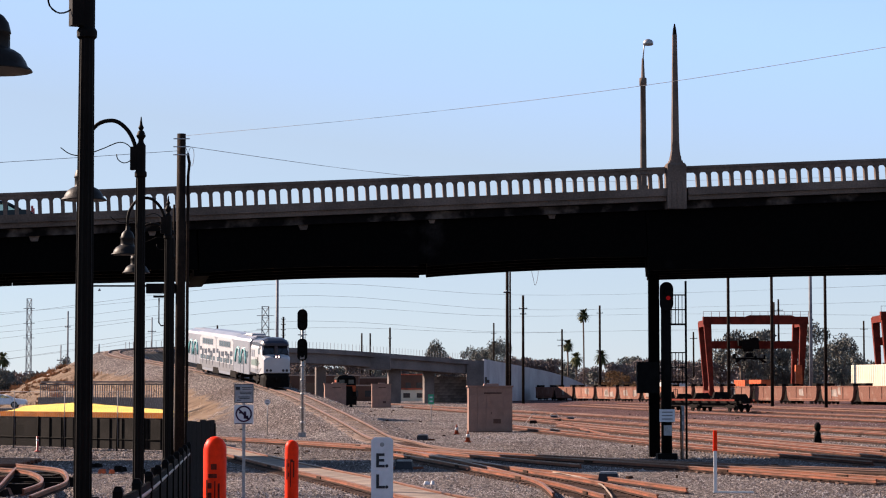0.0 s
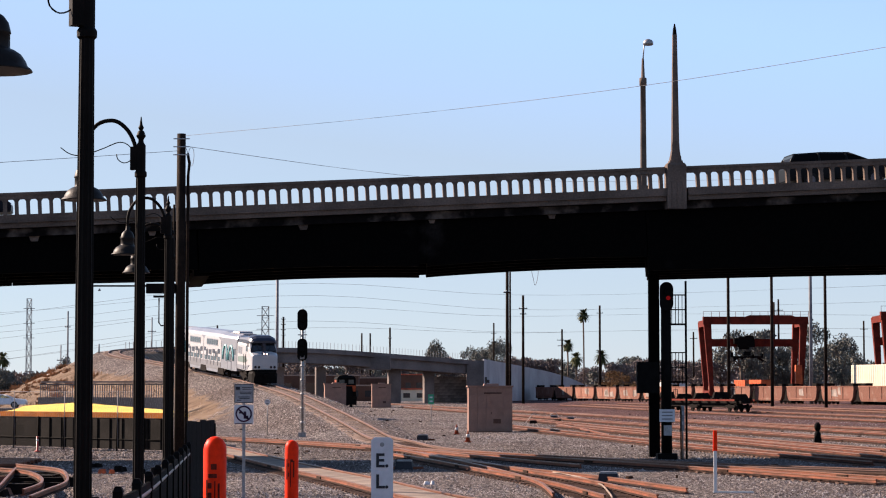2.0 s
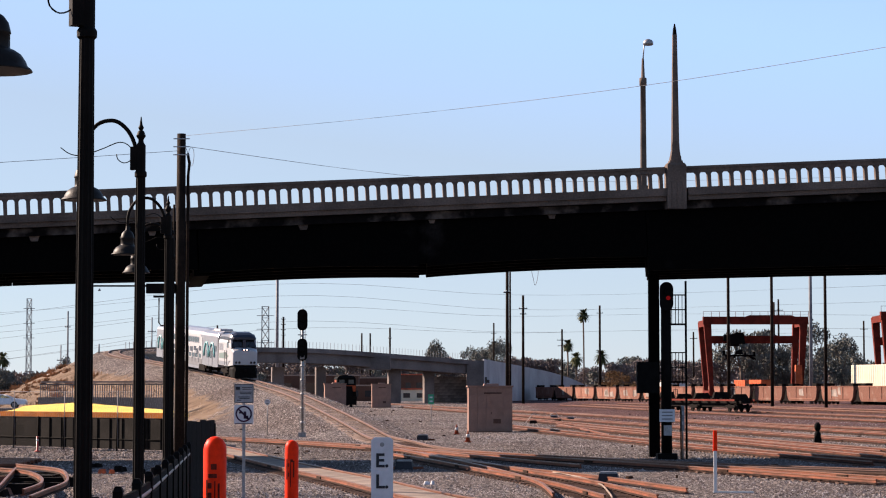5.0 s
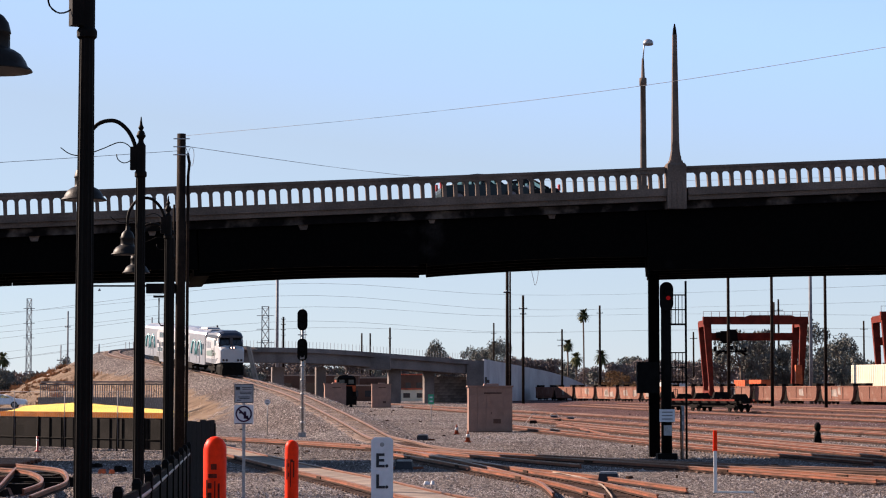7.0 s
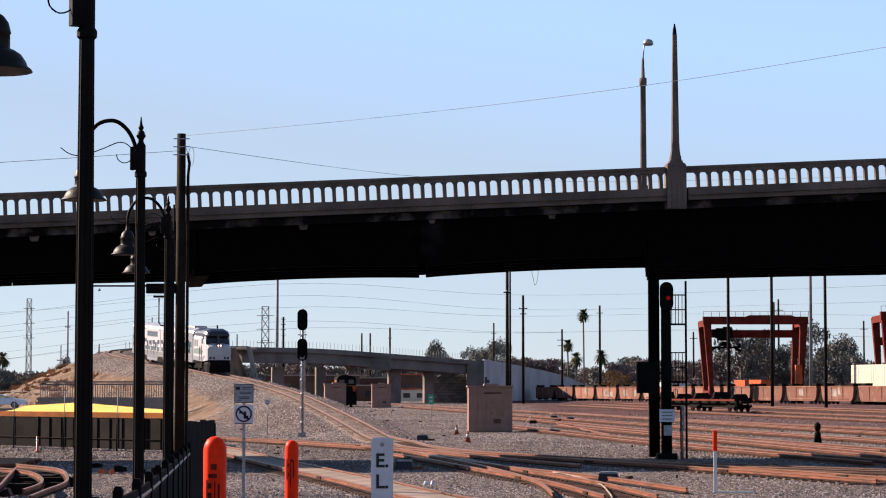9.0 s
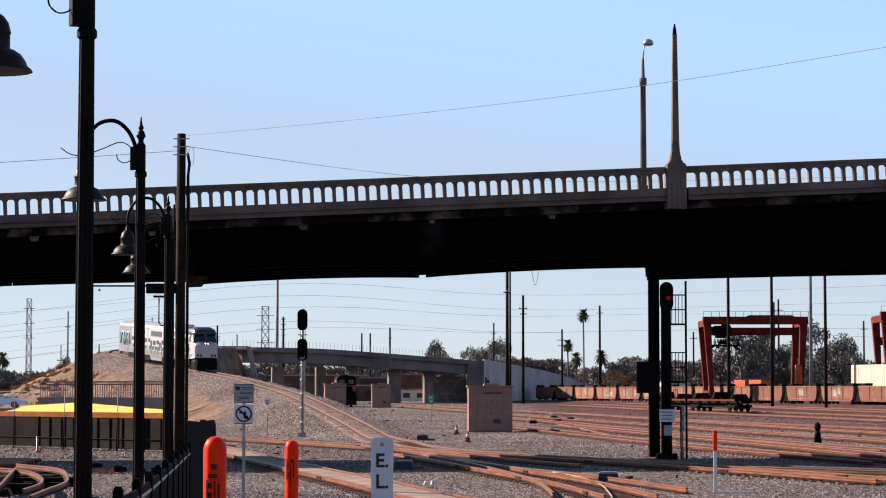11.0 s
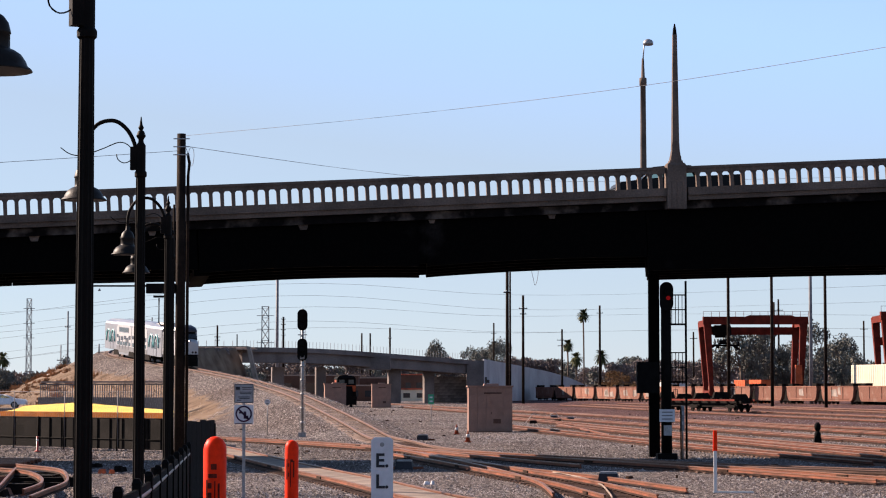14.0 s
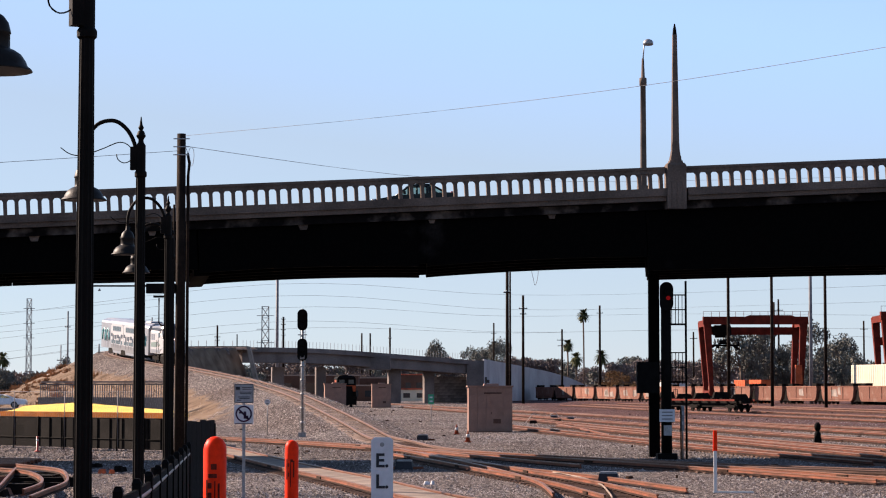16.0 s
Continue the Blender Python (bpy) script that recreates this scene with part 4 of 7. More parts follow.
def car(name, label, lower, cabin, paint, width=1.85, height=1.5, r=0.34, axles=(1.4, -1.35), posts=(), inner=None, glass="glass"):
    """A car facing +x. lower: side outline of the body; cabin: glass outline; posts: x of the pillars."""
    root = thing(name, label, "car")
    bm = bmesh.new()
    prism(bm, lower, width, w_top=width * 0.97, z_top=1.0, z_low=0.55)
    bmesh.ops.recalc_face_normals(bm, faces=bm.faces)
    bmesh.ops.bevel(bm, geom=list(bm.edges), offset=0.05, segments=2, affect="EDGES", clamp_overlap=True)
    part("body", bm, paint, root)
    zl, zt = min(z for x, z in cabin), max(z for x, z in cabin)
    wt = width * 0.78
    roof = sorted([x for x, z in cabin if z > zt - 0.05])
    bm = bmesh.new()
    hull(bm, [(roof[0] - 0.05, [(-wt / 2, zt - 0.04), (-wt / 2 * 0.9, zt + 0.03), (wt / 2 * 0.9, zt + 0.03), (wt / 2, zt - 0.04)]), ((roof[0] + roof[-1]) / 2, [(-wt / 2, zt - 0.02), (-wt / 2 * 0.9, zt + 0.07), (wt / 2 * 0.9, zt + 0.07), (wt / 2, zt - 0.02)]), (roof[-1] + 0.05, [(-wt / 2, zt - 0.04), (-wt / 2 * 0.9, zt + 0.02), (wt / 2 * 0.9, zt + 0.02), (wt / 2, zt - 0.04)])])
    part("roof", bm, paint, root)
    for s in (-1, 1):
        for (x0, z0), (x1, z1) in posts:
            bm = bmesh.new()
            rod(bm, (x0, s * width * 0.47, z0), (x1, s * wt / 2, z1), 0.06, 0.05, 6)
            part("pillar", bm, paint, root)
    bm = bmesh.new()
    prism(bm, cabin, width * 0.93, w_top=wt * 0.97, z_top=zt, z_low=zl)
    part("glass", bm, M[glass], root)
    tyre, rim = wheel_meshes(r)
    for x in axles:
        for s in (-1, 1):
            m = pose(x, s * (width / 2 - 0.08), r)
            wh = piece("wheel", tyre, root, m)
            piece("rim", rim, wh, Matrix())
    xf, xr = max(x for x, z in lower), min(x for x, z in lower)
    for s in (-1, 1):
        bm = bmesh.new()
        box(bm, (xf - 0.12, s * width * 0.36, 0.72), (0.22, 0.34, 0.16))
        part("headlight", bm, M["sign"], root)
        bm = bmesh.new()
        box(bm, (xr + 0.05, s * width * 0.42, 0.98), (0.1, 0.2, 0.3))
        part("tail_light", bm, M["red"], root, "red tail light")
        bm = bmesh.new()
        box(bm, (cabin[0][0] - 0.35 if cabin[0][0] > 0 else 0.8, s * (width / 2 + 0.08), 1.02), (0.12, 0.2, 0.14))
        part("mirror", bm, paint, root)
    if inner:
        for x in inner:
            for s in (-1, 1):
                bm = bmesh.new()
                box(bm, (x, s * 0.4, 0.95), (0.2, 0.5, 0.75), taper=0.7)
                part("seat", bm, M["ink"], root)
    return root


P_BLACK = material("black_car_paint", (0.003, 0.003, 0.0035), 0.4, 0.0, 0.1, spec=0.12)
P_NAVY = material("dark_blue_car_paint", (0.004, 0.004, 0.01), 0.4, 0.0, 0.1, spec=0.12)
P_TEAL = material("blue_green_car_paint", (0.012, 0.022, 0.025), 0.35, 0.0, 0.1, spec=0.2)
P_GREEN = material("dark_green_car_paint", (0.006, 0.011, 0.009), 0.35, 0.0, 0.1, spec=0.2)
SEDAN_LOW = [(2.06, 0.35), (2.08, 0.6), (1.98, 0.76), (0.86, 0.93), (-1.4, 0.98), (-2.0, 0.95), (-2.1, 0.7), (-2.06, 0.35)]
SEDAN_CAB = [(0.86, 0.91), (0.2, 1.38), (-0.8, 1.4), (-1.56, 0.96)]
SEDAN_POSTS = [((0.86, 0.91), (0.2, 1.38)), ((-0.32, 0.93), (-0.32, 1.38)), ((-1.52, 0.96), (-0.8, 1.4))]
SUV_LOW = [(2.7, 0.4), (2.72, 0.75), (2.5, 0.96), (1.15, 1.08), (-2.4, 1.12), (-2.66, 1.0), (-2.66, 0.4)]
SUV_CAB = [(1.3, 1.08), (0.35, 1.45), (-2.1, 1.46), (-2.55, 1.1)]
SUV_POSTS = [((1.3, 1.08), (0.35, 1.45)), ((-0.3, 1.1), (-0.25, 1.46)), ((-1.4, 1.1), (-1.35, 1.46)), ((-2.55, 1.1), (-2.15, 1.46))]
VAN_LOW = [(2.5, 0.35), (2.55, 0.7), (2.35, 0.98), (1.45, 1.12), (-2.4, 1.15), (-2.55, 1.0), (-2.55, 0.35)]
VAN_CAB = [(1.55, 1.1), (0.45, 1.57), (-2.15, 1.6), (-2.45, 1.15)]
VAN_POSTS = [((1.55, 1.1), (0.45, 1.57)), ((0.35, 1.1), (0.3, 1.57)), ((-1.0, 1.12), (-1.0, 1.6)), ((-2.45, 1.15), (-2.15, 1.6))]
PICK_LOW = [(3.15, 0.45), (3.2, 0.85), (3.0, 1.12), (1.55, 1.25), (-3.1, 1.28), (-3.2, 1.2), (-3.2, 0.5)]
PICK_CAB = [(1.85, 1.23), (1.2, 1.78), (-0.6, 1.8), (-0.75, 1.25)]
PICK_POSTS = [((1.85, 1.23), (1.2, 1.78)), ((0.35, 1.25), (0.35, 1.78)), ((-0.75, 1.25), (-0.6, 1.8))]
minivan = car("minivan", "black minivan driving across the road bridge", VAN_LOW, VAN_CAB, P_BLACK, 1.95, r=0.35, axles=(1.6, -1.5), posts=VAN_POSTS, inner=(0.2, -0.9, -1.9), glass="tinted")
bm_liner = bmesh.new()
box(bm_liner, (-1.0, 0, 1.35), (2.5, 1.5, 0.42))
part("dark_rear_windows", bm_liner, M["window"], minivan, "blacked-out rear windows")
suv = car("suv", "dark blue suv with red tail lights on the road bridge", SUV_LOW, SUV_CAB, P_NAVY, 1.9, r=0.37, axles=(1.45, -1.4), posts=SUV_POSTS, inner=(0.1, -0.9), glass="tinted")
sedan_teal = car("sedan", "blue-green sedan driving across the road bridge", SEDAN_LOW, SEDAN_CAB, P_TEAL, 1.8, axles=(1.25, -1.25), posts=SEDAN_POSTS, inner=(0.1, -0.8))
sedan_dark = car("sedan", "dark sedan driving across the road bridge", SEDAN_LOW, SEDAN_CAB, P_BLACK, 1.8, axles=(1.25, -1.25), posts=SEDAN_POSTS, inner=(0.1, -0.8))
pickup = car("pickup_truck", "black crew-cab pickup truck on the road bridge", PICK_LOW, PICK_CAB, P_BLACK, 2.0, r=0.4, axles=(2.0, -1.9), posts=PICK_POSTS, inner=(0.4,))
sedan_green = car("sedan", "dark green sedan driving across the road bridge", SEDAN_LOW, SEDAN_CAB, P_GREEN, 1.8, axles=(1.25, -1.25), posts=SEDAN_POSTS, inner=(0.1, -0.8))
sedan_first = car("sedan", "pale teal sedan leaving the road bridge", SEDAN_LOW, SEDAN_CAB, P_TEAL, 1.8, axles=(1.25, -1.25), posts=SEDAN_POSTS, inner=(0.1, -0.8))


# ------------------------------------------------------------ platform lamps, fence and signs near by
def platform_lamp():
    root = thing("platform_lamp", "dark gooseneck platform lamp with an enamel bell shade", "lamp post", group="platform lamps")
    bm = bmesh.new()
    lathe(bm, [(0.17, 0), (0.17, 0.5), (0.12, 0.62), (0.088, 0.8), (0.087, 3.0), (0.074, 5.55), (0.095, 5.57), (0.095, 5.63), (0.075, 5.66), (0.075, 6.05), (0.045, 6.1), (0.04, 6.14), (0.075, 6.2), (0.05, 6.27), (0.025, 6.29), (0.045, 6.33), (0.022, 6.38), (0.008, 6.5)], 24, flute=(0.79, 5.56))
    part("post", bm, M["bronze"], root)
    bm = bmesh.new()
    box(bm, (-0.1, 0, 5.85), (0.12, 0.12, 0.36))
    part("bracket", bm, M["bronze"], root)
    bm = bmesh.new()
    tube(bm, spline([(-0.07, 0, 5.9), (-0.1, 0, 6.08), (-0.2, 0, 6.28), (-0.36, 0, 6.42), (-0.52, 0, 6.44), (-0.68, 0, 6.38), (-0.81, 0, 6.22), (-0.875, 0, 6.0), (-0.88, 0, 5.62)], 0.06), 0.032, 8)
    part("gooseneck", bm, M["bronze"], root)
    bm = bmesh.new()
    tube(bm, spline([(-1.25, 0, 6.02), (-1.1, 0, 5.92), (-0.9, 0, 5.9), (-0.6, 0, 6.0), (-0.35, 0, 6.1), (-0.2, 0, 6.06), (-0.12, 0, 5.93), (-0.16, 0, 5.82), (-0.27, 0, 5.78), (-0.36, 0, 5.84), (-0.38, 0, 5.93)], 0.04), 0.009, 6)
    part("scroll", bm, M["bronze"], root)
    bm = bmesh.new()
    lathe(bm, [(0.355, 5.195), (0.345, 5.215), (0.31, 5.24), (0.29, 5.29), (0.25, 5.35), (0.19, 5.39), (0.15, 5.405), (0.145, 5.42), (0.145, 5.54), (0.155, 5.55), (0.15, 5.57), (0.13, 5.65), (0.085, 5.71), (0.04, 5.74), (0.035, 5.82)], 24, (-0.88, 0, 0))
    part("bell_shade", bm, M["bell"], root, "grey weathered bell shade")
    return root


lamp = platform_lamp()
LAMPS = [((-3.35, 21.10, 4.70), 25), ((-4.70, 35.00, 5.71), 0), ((-6.01, 49.30, 6.13), 8), ((-6.85, 56.90, 6.16), 0)]
for k, (p, turn) in enumerate(LAMPS):
    top = (6.11, 6.11, 6.11, 6.11)[k]
    m = pose(p[0], p[1], top - 5.2, 0, 0, turn)
    if k == 0:
        lamp.matrix_basis = m
    else:
        copy_thing(lamp, m)
for p, _ in LAMPS:
    bm = bmesh.new()
    z0 = ground_z(p[0], p[1])
    lathe(bm, [(0.3, z0 - 0.05), (0.28, 0.93)], 14, (p[0], p[1], 0))
    tagged(new("lamp_footing", mesh_of("lamp_footing", bm, M["concrete"])), "round concrete footing under a lamp post", "footing", "lamp footings")


def utility_pole(name, base, top, r, label, arms=(), mat="pole", group=""):
    root = thing(name, label, "utility pole", pose(*base), group)
    bm = bmesh.new()
    rod(bm, (0, 0, -0.2), (0, 0, top), r * 1.25, r, 10)
    part("pole", bm, M[mat], root)
    for z, w in arms:
        bm = bmesh.new()
        box(bm, (0, -r, z), (w, 0.12, 0.14))
        a = part("crossarm", bm, M[mat], root)
        bm = bmesh.new()
        n = 4
        for k in range(n):
            x = -w / 2 + 0.15 + (w - 0.3) * k / (n - 1)
            rod(bm, (x, -r, z + 0.05), (x, -r, z + 0.28), 0.06, 0.04, 6)
        part("insulators", bm, M["steel"], a)
    return root


near_pole = utility_pole("utility_pole", (*(-8.14, 70.00, 3.00)[:2], 0.0), (-8.20, 70.00, 11.12)[2], 0.135, "tall dark wooden utility pole with conduits beside the fence")
bm = bmesh.new()
tube(bm, [(0.22, -0.05, 0.2), (0.22, -0.05, 9.8), (0.26, -0.05, 10.2), (0.2, -0.05, 10.5)], 0.05)
tube(bm, [(-0.22, -0.12, 0.2), (-0.2, -0.12, 8.9)], 0.035)
part("conduit", bm, M["pole"], near_pole)
bm = bmesh.new()
for z in (10.45, 10.7, 10.95):
    box(bm, (0.02, -0.15, z), (0.5, 0.04, 0.03))
part("hook", bm, M["steel"], near_pole)
bm = bmesh.new()
box(bm, (-1.6, 0, 6.38), (2.2, 0.08, 0.05))
box(bm, (-1.6, 0, 6.52), (2.2, 0.05, 0.04))
box(bm, (-0.6, 0, 6.3), (0.9, 0.3, 0.3))
box(bm, (-0.55, 0, 6.05), (0.55, 0.2, 0.06))
tube(bm, [(-0.66, 0, 6.0), (-0.66, 0, 5.25), (-0.6, 0, 5.15), (-0.2, 0, 5.15)], 0.025)
part("bracket_frame", bm, M["black"], near_pole)


def iron_fence():
    root = thing("iron_fence", "black iron picket fence along the platform edge", "fence")
    line = spline([(-2.01, 11.80, 2.37), (-2.25, 14.30, 2.35), (-2.36, 16.00, 2.35), (-2.52, 19.00, 2.34), (-2.96, 24.60, 2.34), (-3.58, 32.00, 2.33)], 0.069)
    bm = bmesh.new()
    box(bm, (0, 0, -0.62), (0.03, 0.03, 1.2))
    box(bm, (0, 0, -0.005), (0.048, 0.048, 0.055), taper=0.6)
    me = mesh_of("picket", bm, M["black"])
    bm = bmesh.new()
    box(bm, (0, 0, -0.6), (0.07, 0.07, 1.35))
    box(bm, (0, 0, 0.09), (0.08, 0.08, 0.04), taper=0.5)
    pm = mesh_of("fence_post", bm, M["black"])
    for k, p in enumerate(line):
        piece("fence_post" if k % 24 == 0 else "picket", pm if k % 24 == 0 else me, root, Matrix.Translation(p))
    for dz in (-0.1, -1.05):
        bm = bmesh.new()
        tube(bm, [p + Vector((0, 0, dz)) for p in line[::4]] + [line[-1] + Vector((0, 0, dz))], 0.02, 5)
        part("fence_rail", bm, M["black"], root)
    bm = bmesh.new()
    tube(bm, [p + Vector((0.0, 0, -0.05)) for p in line[::4]], 0.03, 6)
    part("top_tube", bm, M["steel"], root)


iron_fence()


def plank_screen(p0, p1, low, high):
    root = thing("fence_screen", "dark weathered plank screen at the end of the fence", "fence")
    a, b = Vector((*p0, 0)), Vector((*p1, 0))
    n = 6
    bm = bmesh.new()
    box(bm, (0, 0, 0), ((b - a).length / n - 0.012, 0.04, 1.0))
    me = mesh_of("board", bm, M["mesh"])
    ang = math.atan2(b.y - a.y, b.x - a.x)
    for k in range(n):
        c = a + (b - a) * ((k + 0.5) / n)
        h = high - low + random.uniform(-0.03, 0.03)
        piece("board", me, root, Matrix.Translation((c.x, c.y, low + h / 2)) @ Matrix.Rotation(ang, 4, "Z") @ Matrix.Diagonal((1, 1, h, 1)))
    bm = bmesh.new()
    rod(bm, (b.x, b.y, low - 0.1), (b.x, b.y, high - 0.1), 0.05)
    part("fence_post", bm, M["black"], root)


plank_screen((-6.34, 56.00, 2.40)[:2], (-6.06, 60.00, 2.35)[:2], 0.0, (-6.28, 58.00, 2.38)[2])


def bollard(p, r, marks, name="bollard"):
    z0 = ground_z(p[0], p[1])
    root = thing(name, "bright orange round-topped bollard with worn black lettering bars", "bollard", pose(p[0], p[1], z0), "orange bollards")
    h = p[2] - z0
    bm = bmesh.new()
    lathe(bm, [(r * 1.05, 0), (r, 0.05), (r, h - r * 1.1), (r * 0.92, h - r * 0.7), (r * 0.7, h - r * 0.3), (r * 0.35, h - r * 0.06), (0.001, h)], 24)
    part("tube", bm, M["orange"], root)
    bm = bmesh.new()
    for x, z, bw, bh in marks:
        a = math.asin(x)
        box(bm, (0, -r, h - z), (bw * r, 0.006, bh), Matrix.Rotation(a, 4, "Z"))
    part("lettering_bars", bm, M["worn_print"], root, "worn dark print")


PRINT_A = [(0.0, 0.265, 0.5, 0.05), (-0.1, 0.345, 0.75, 0.035), (-0.62, 0.56, 0.12, 0.36), (0.1, 0.55, 0.1, 0.32), (0.42, 0.56, 0.16, 0.3)] + [(-0.35, 0.43 + 0.085 * k, 0.34, 0.05) for k in range(5)]
PRINT_B = [(-0.7, 0.42, 0.14, 0.3), (-0.1, 0.5, 0.12, 0.36), (0.35, 0.42, 0.2, 0.24), (-0.4, 0.36, 0.2, 0.05), (-0.4, 0.5, 0.2, 0.06), (0.05, 0.3, 0.4, 0.04)]
bollard((-2.01, 20.00, 2.76), 0.102, PRINT_A)
bollard((-2.20, 33.00, 2.44), 0.099, PRINT_B)


def letter(text, size, m, mat, parent, name="letters"):
    cu = bpy.data.curves.new(name, "FONT")
    cu.body, cu.size, cu.extrude, cu.align_x, cu.align_y = text, size, 0.002, "CENTER", "CENTER"
    cu.offset = size * 0.025
    tmp = bpy.data.objects.new(name, cu)
    scene.collection.objects.link(tmp)
    me = bpy.data.meshes.new_from_object(tmp.evaluated_get(bpy.context.evaluated_depsgraph_get()))
    bpy.data.objects.remove(tmp)
    me.materials.clear()
    me.materials.append(mat)
    return piece(name, me, parent, m)


def limit_sign():
    p = (-0.59, 22.00, 2.71)
    z0 = ground_z(p[0], p[1])
    root = thing("limit_sign", "white post sign with black letters E. L.", "sign", pose(p[0], p[1], z0))
    h, w = p[2] - z0, 0.214
    bm = bmesh.new()
    prism(bm, [(-w / 2, 0), (w / 2, 0), (w / 2, h - 0.03), (w / 2 - 0.03, h), (-w / 2 + 0.03, h), (-w / 2, h - 0.03)], 0.03)
    part("plate", bm, M["sign"], root)
    for k, t in enumerate(("E.", "L.")):
        letter(t, 0.185, pose(0.0, -0.018, h - 0.231 - k * 0.203, 90), M["ink"], root)
    bm = bmesh.new()
    rod(bm, (0, -0.014, h - 0.071), (0, -0.024, h - 0.071), 0.022, n=12)
    part("bolt", bm, M["steel"], root)


limit_sign()


def warning_sign():
    p = (-3.34, 38.00, 3.27)
    z0 = ground_z(p[0], p[1])
    root = thing("warning_sign", "two grey sign plates with a prohibition ring on a steel post", "sign", pose(p[0], p[1], z0))
    t = p[2] - z0
    s = 0.323
    bm = bmesh.new()
    box(bm, (0, 0.03, t / 2), (0.05, 0.04, t))
    part("post", bm, M["steel"], root)
    for k in (0, 1):
        bm = bmesh.new()
        box(bm, (0, 0, t - s / 2 - k * (s + 0.03)), (s, 0.012, s))
        pl = part("plate", bm, M["plate" if k == 0 else "sign"], root)
        bm = bmesh.new()
        zc = t - s / 2 - k * (s + 0.03)
        if k == 0:
            box(bm, (-0.1, -0.008, zc + 0.085), (0.07, 0.006, 0.05))
            for x, dz, bw in ((0.05, 0.1, 0.17), (0.05, 0.07, 0.15), (0.03, 0.02, 0.2), (0.03, -0.005, 0.18), (0.0, -0.06, 0.2), (0.01, -0.085, 0.17), (-0.08, -0.115, 0.07)):
                box(bm, (x, -0.008, zc + dz), (bw, 0.006, 0.011))
            for xx in (-1, 1):
                box(bm, (xx * (s / 2 - 0.008), -0.008, zc), (0.008, 0.006, s * 0.9))
            for zz in (-1, 1):
                box(bm, (0, -0.008, zc + zz * (s / 2 - 0.01)), (s * 0.96, 0.006, 0.008))
        else:
            tube(bm, [(0.125 * math.cos(q), -0.008, zc + 0.01 + 0.125 * math.sin(q)) for q in np.linspace(0, math.tau, 25)], 0.015, 5)
            box(bm, (0, -0.008, 0), (0.24, 0.006, 0.03), Matrix.Translation((0, 0, zc)) @ Matrix.Rotation(radians(45), 4, "Y"))
            box(bm, (0.02, -0.008, zc - 0.01), (0.045, 0.006, 0.12))
            box(bm, (-0.045, -0.008, zc + 0.03), (0.07, 0.006, 0.03))
            box(bm, (0.06, -0.008, zc - 0.05), (0.03, 0.006, 0.06))
            box(bm, (0, -0.008, zc - s / 2 + 0.012), (s * 0.9, 0.006, 0.012))
        part("markings", bm, M["ink" if k == 0 else "violet"], pl)


warning_sign()


# ------------------------------------------------------------ signals and yard equipment
def signal_mast():
    d = 152.0
    px = (-9.44, 152.00, 2.79)[0]
    z0 = ground_z(px, d)
    k = d / 4000.0
    root = thing("railway_signal", "slim railway signal mast with two dark oval signal heads", "railway signal", pose(px, d, z0))
    top = 8.6 - z0
    bm = bmesh.new()
    rod(bm, (0, 0, -0.1), (0, 0, top), 0.09, 0.08, 10)
    box(bm, (0, 0, 0.12), (0.5, 0.5, 0.4))
    part("mast", bm, M["steel"], root)
    for zc, hh in ((7.85 - z0, 38 * k), (5.85 - z0, 40 * k)):
        bm = bmesh.new()
        w = 9 * k
        prism(bm, [(w * math.cos(q), zc + (hh / 2 - w) * (1 if math.sin(q) > 0 else -1) + w * math.sin(q)) for q in np.linspace(0.05, math.tau - 0.05, 22)], 0.06, y=-0.2)
        hd = part("signal_head", bm, M["black"], root)
        for j in (-1, 0, 1):
            bm = bmesh.new()
            rod(bm, (0, -0.22, zc + j * 0.4), (0, -0.5, zc + j * 0.4 + 0.03), 0.13, 0.14, 10)
            part("visor", bm, M["black"], hd)
    bm = bmesh.new()
    for x in (-0.2, 0.2):
        rod(bm, (x * 0.8, 0.3, 0), (x * 0.8, 0.3, top * 0.86), 0.02, n=5)
    for j in range(22):
        rod(bm, (-0.16, 0.3, 0.3 + j * 0.32), (0.16, 0.3, 0.3 + j * 0.32), 0.015, n=4)
    part("ladder", bm, M["steel"], root)
    bm = bmesh.new()
    box(bm, (0.0, 0, 6.85 - z0), (0.6, 0.4, 0.06))
    for j in range(5):
        rod(bm, (0, 0, 0.9 + j * 0.95), (0, 0, 1.05 + j * 0.95), 0.125, n=10)
    box(bm, (0, -0.2, top * 0.62), (0.3, 0.12, 0.25))
    part("bracket", bm, M["steel"], root)


signal_mast()


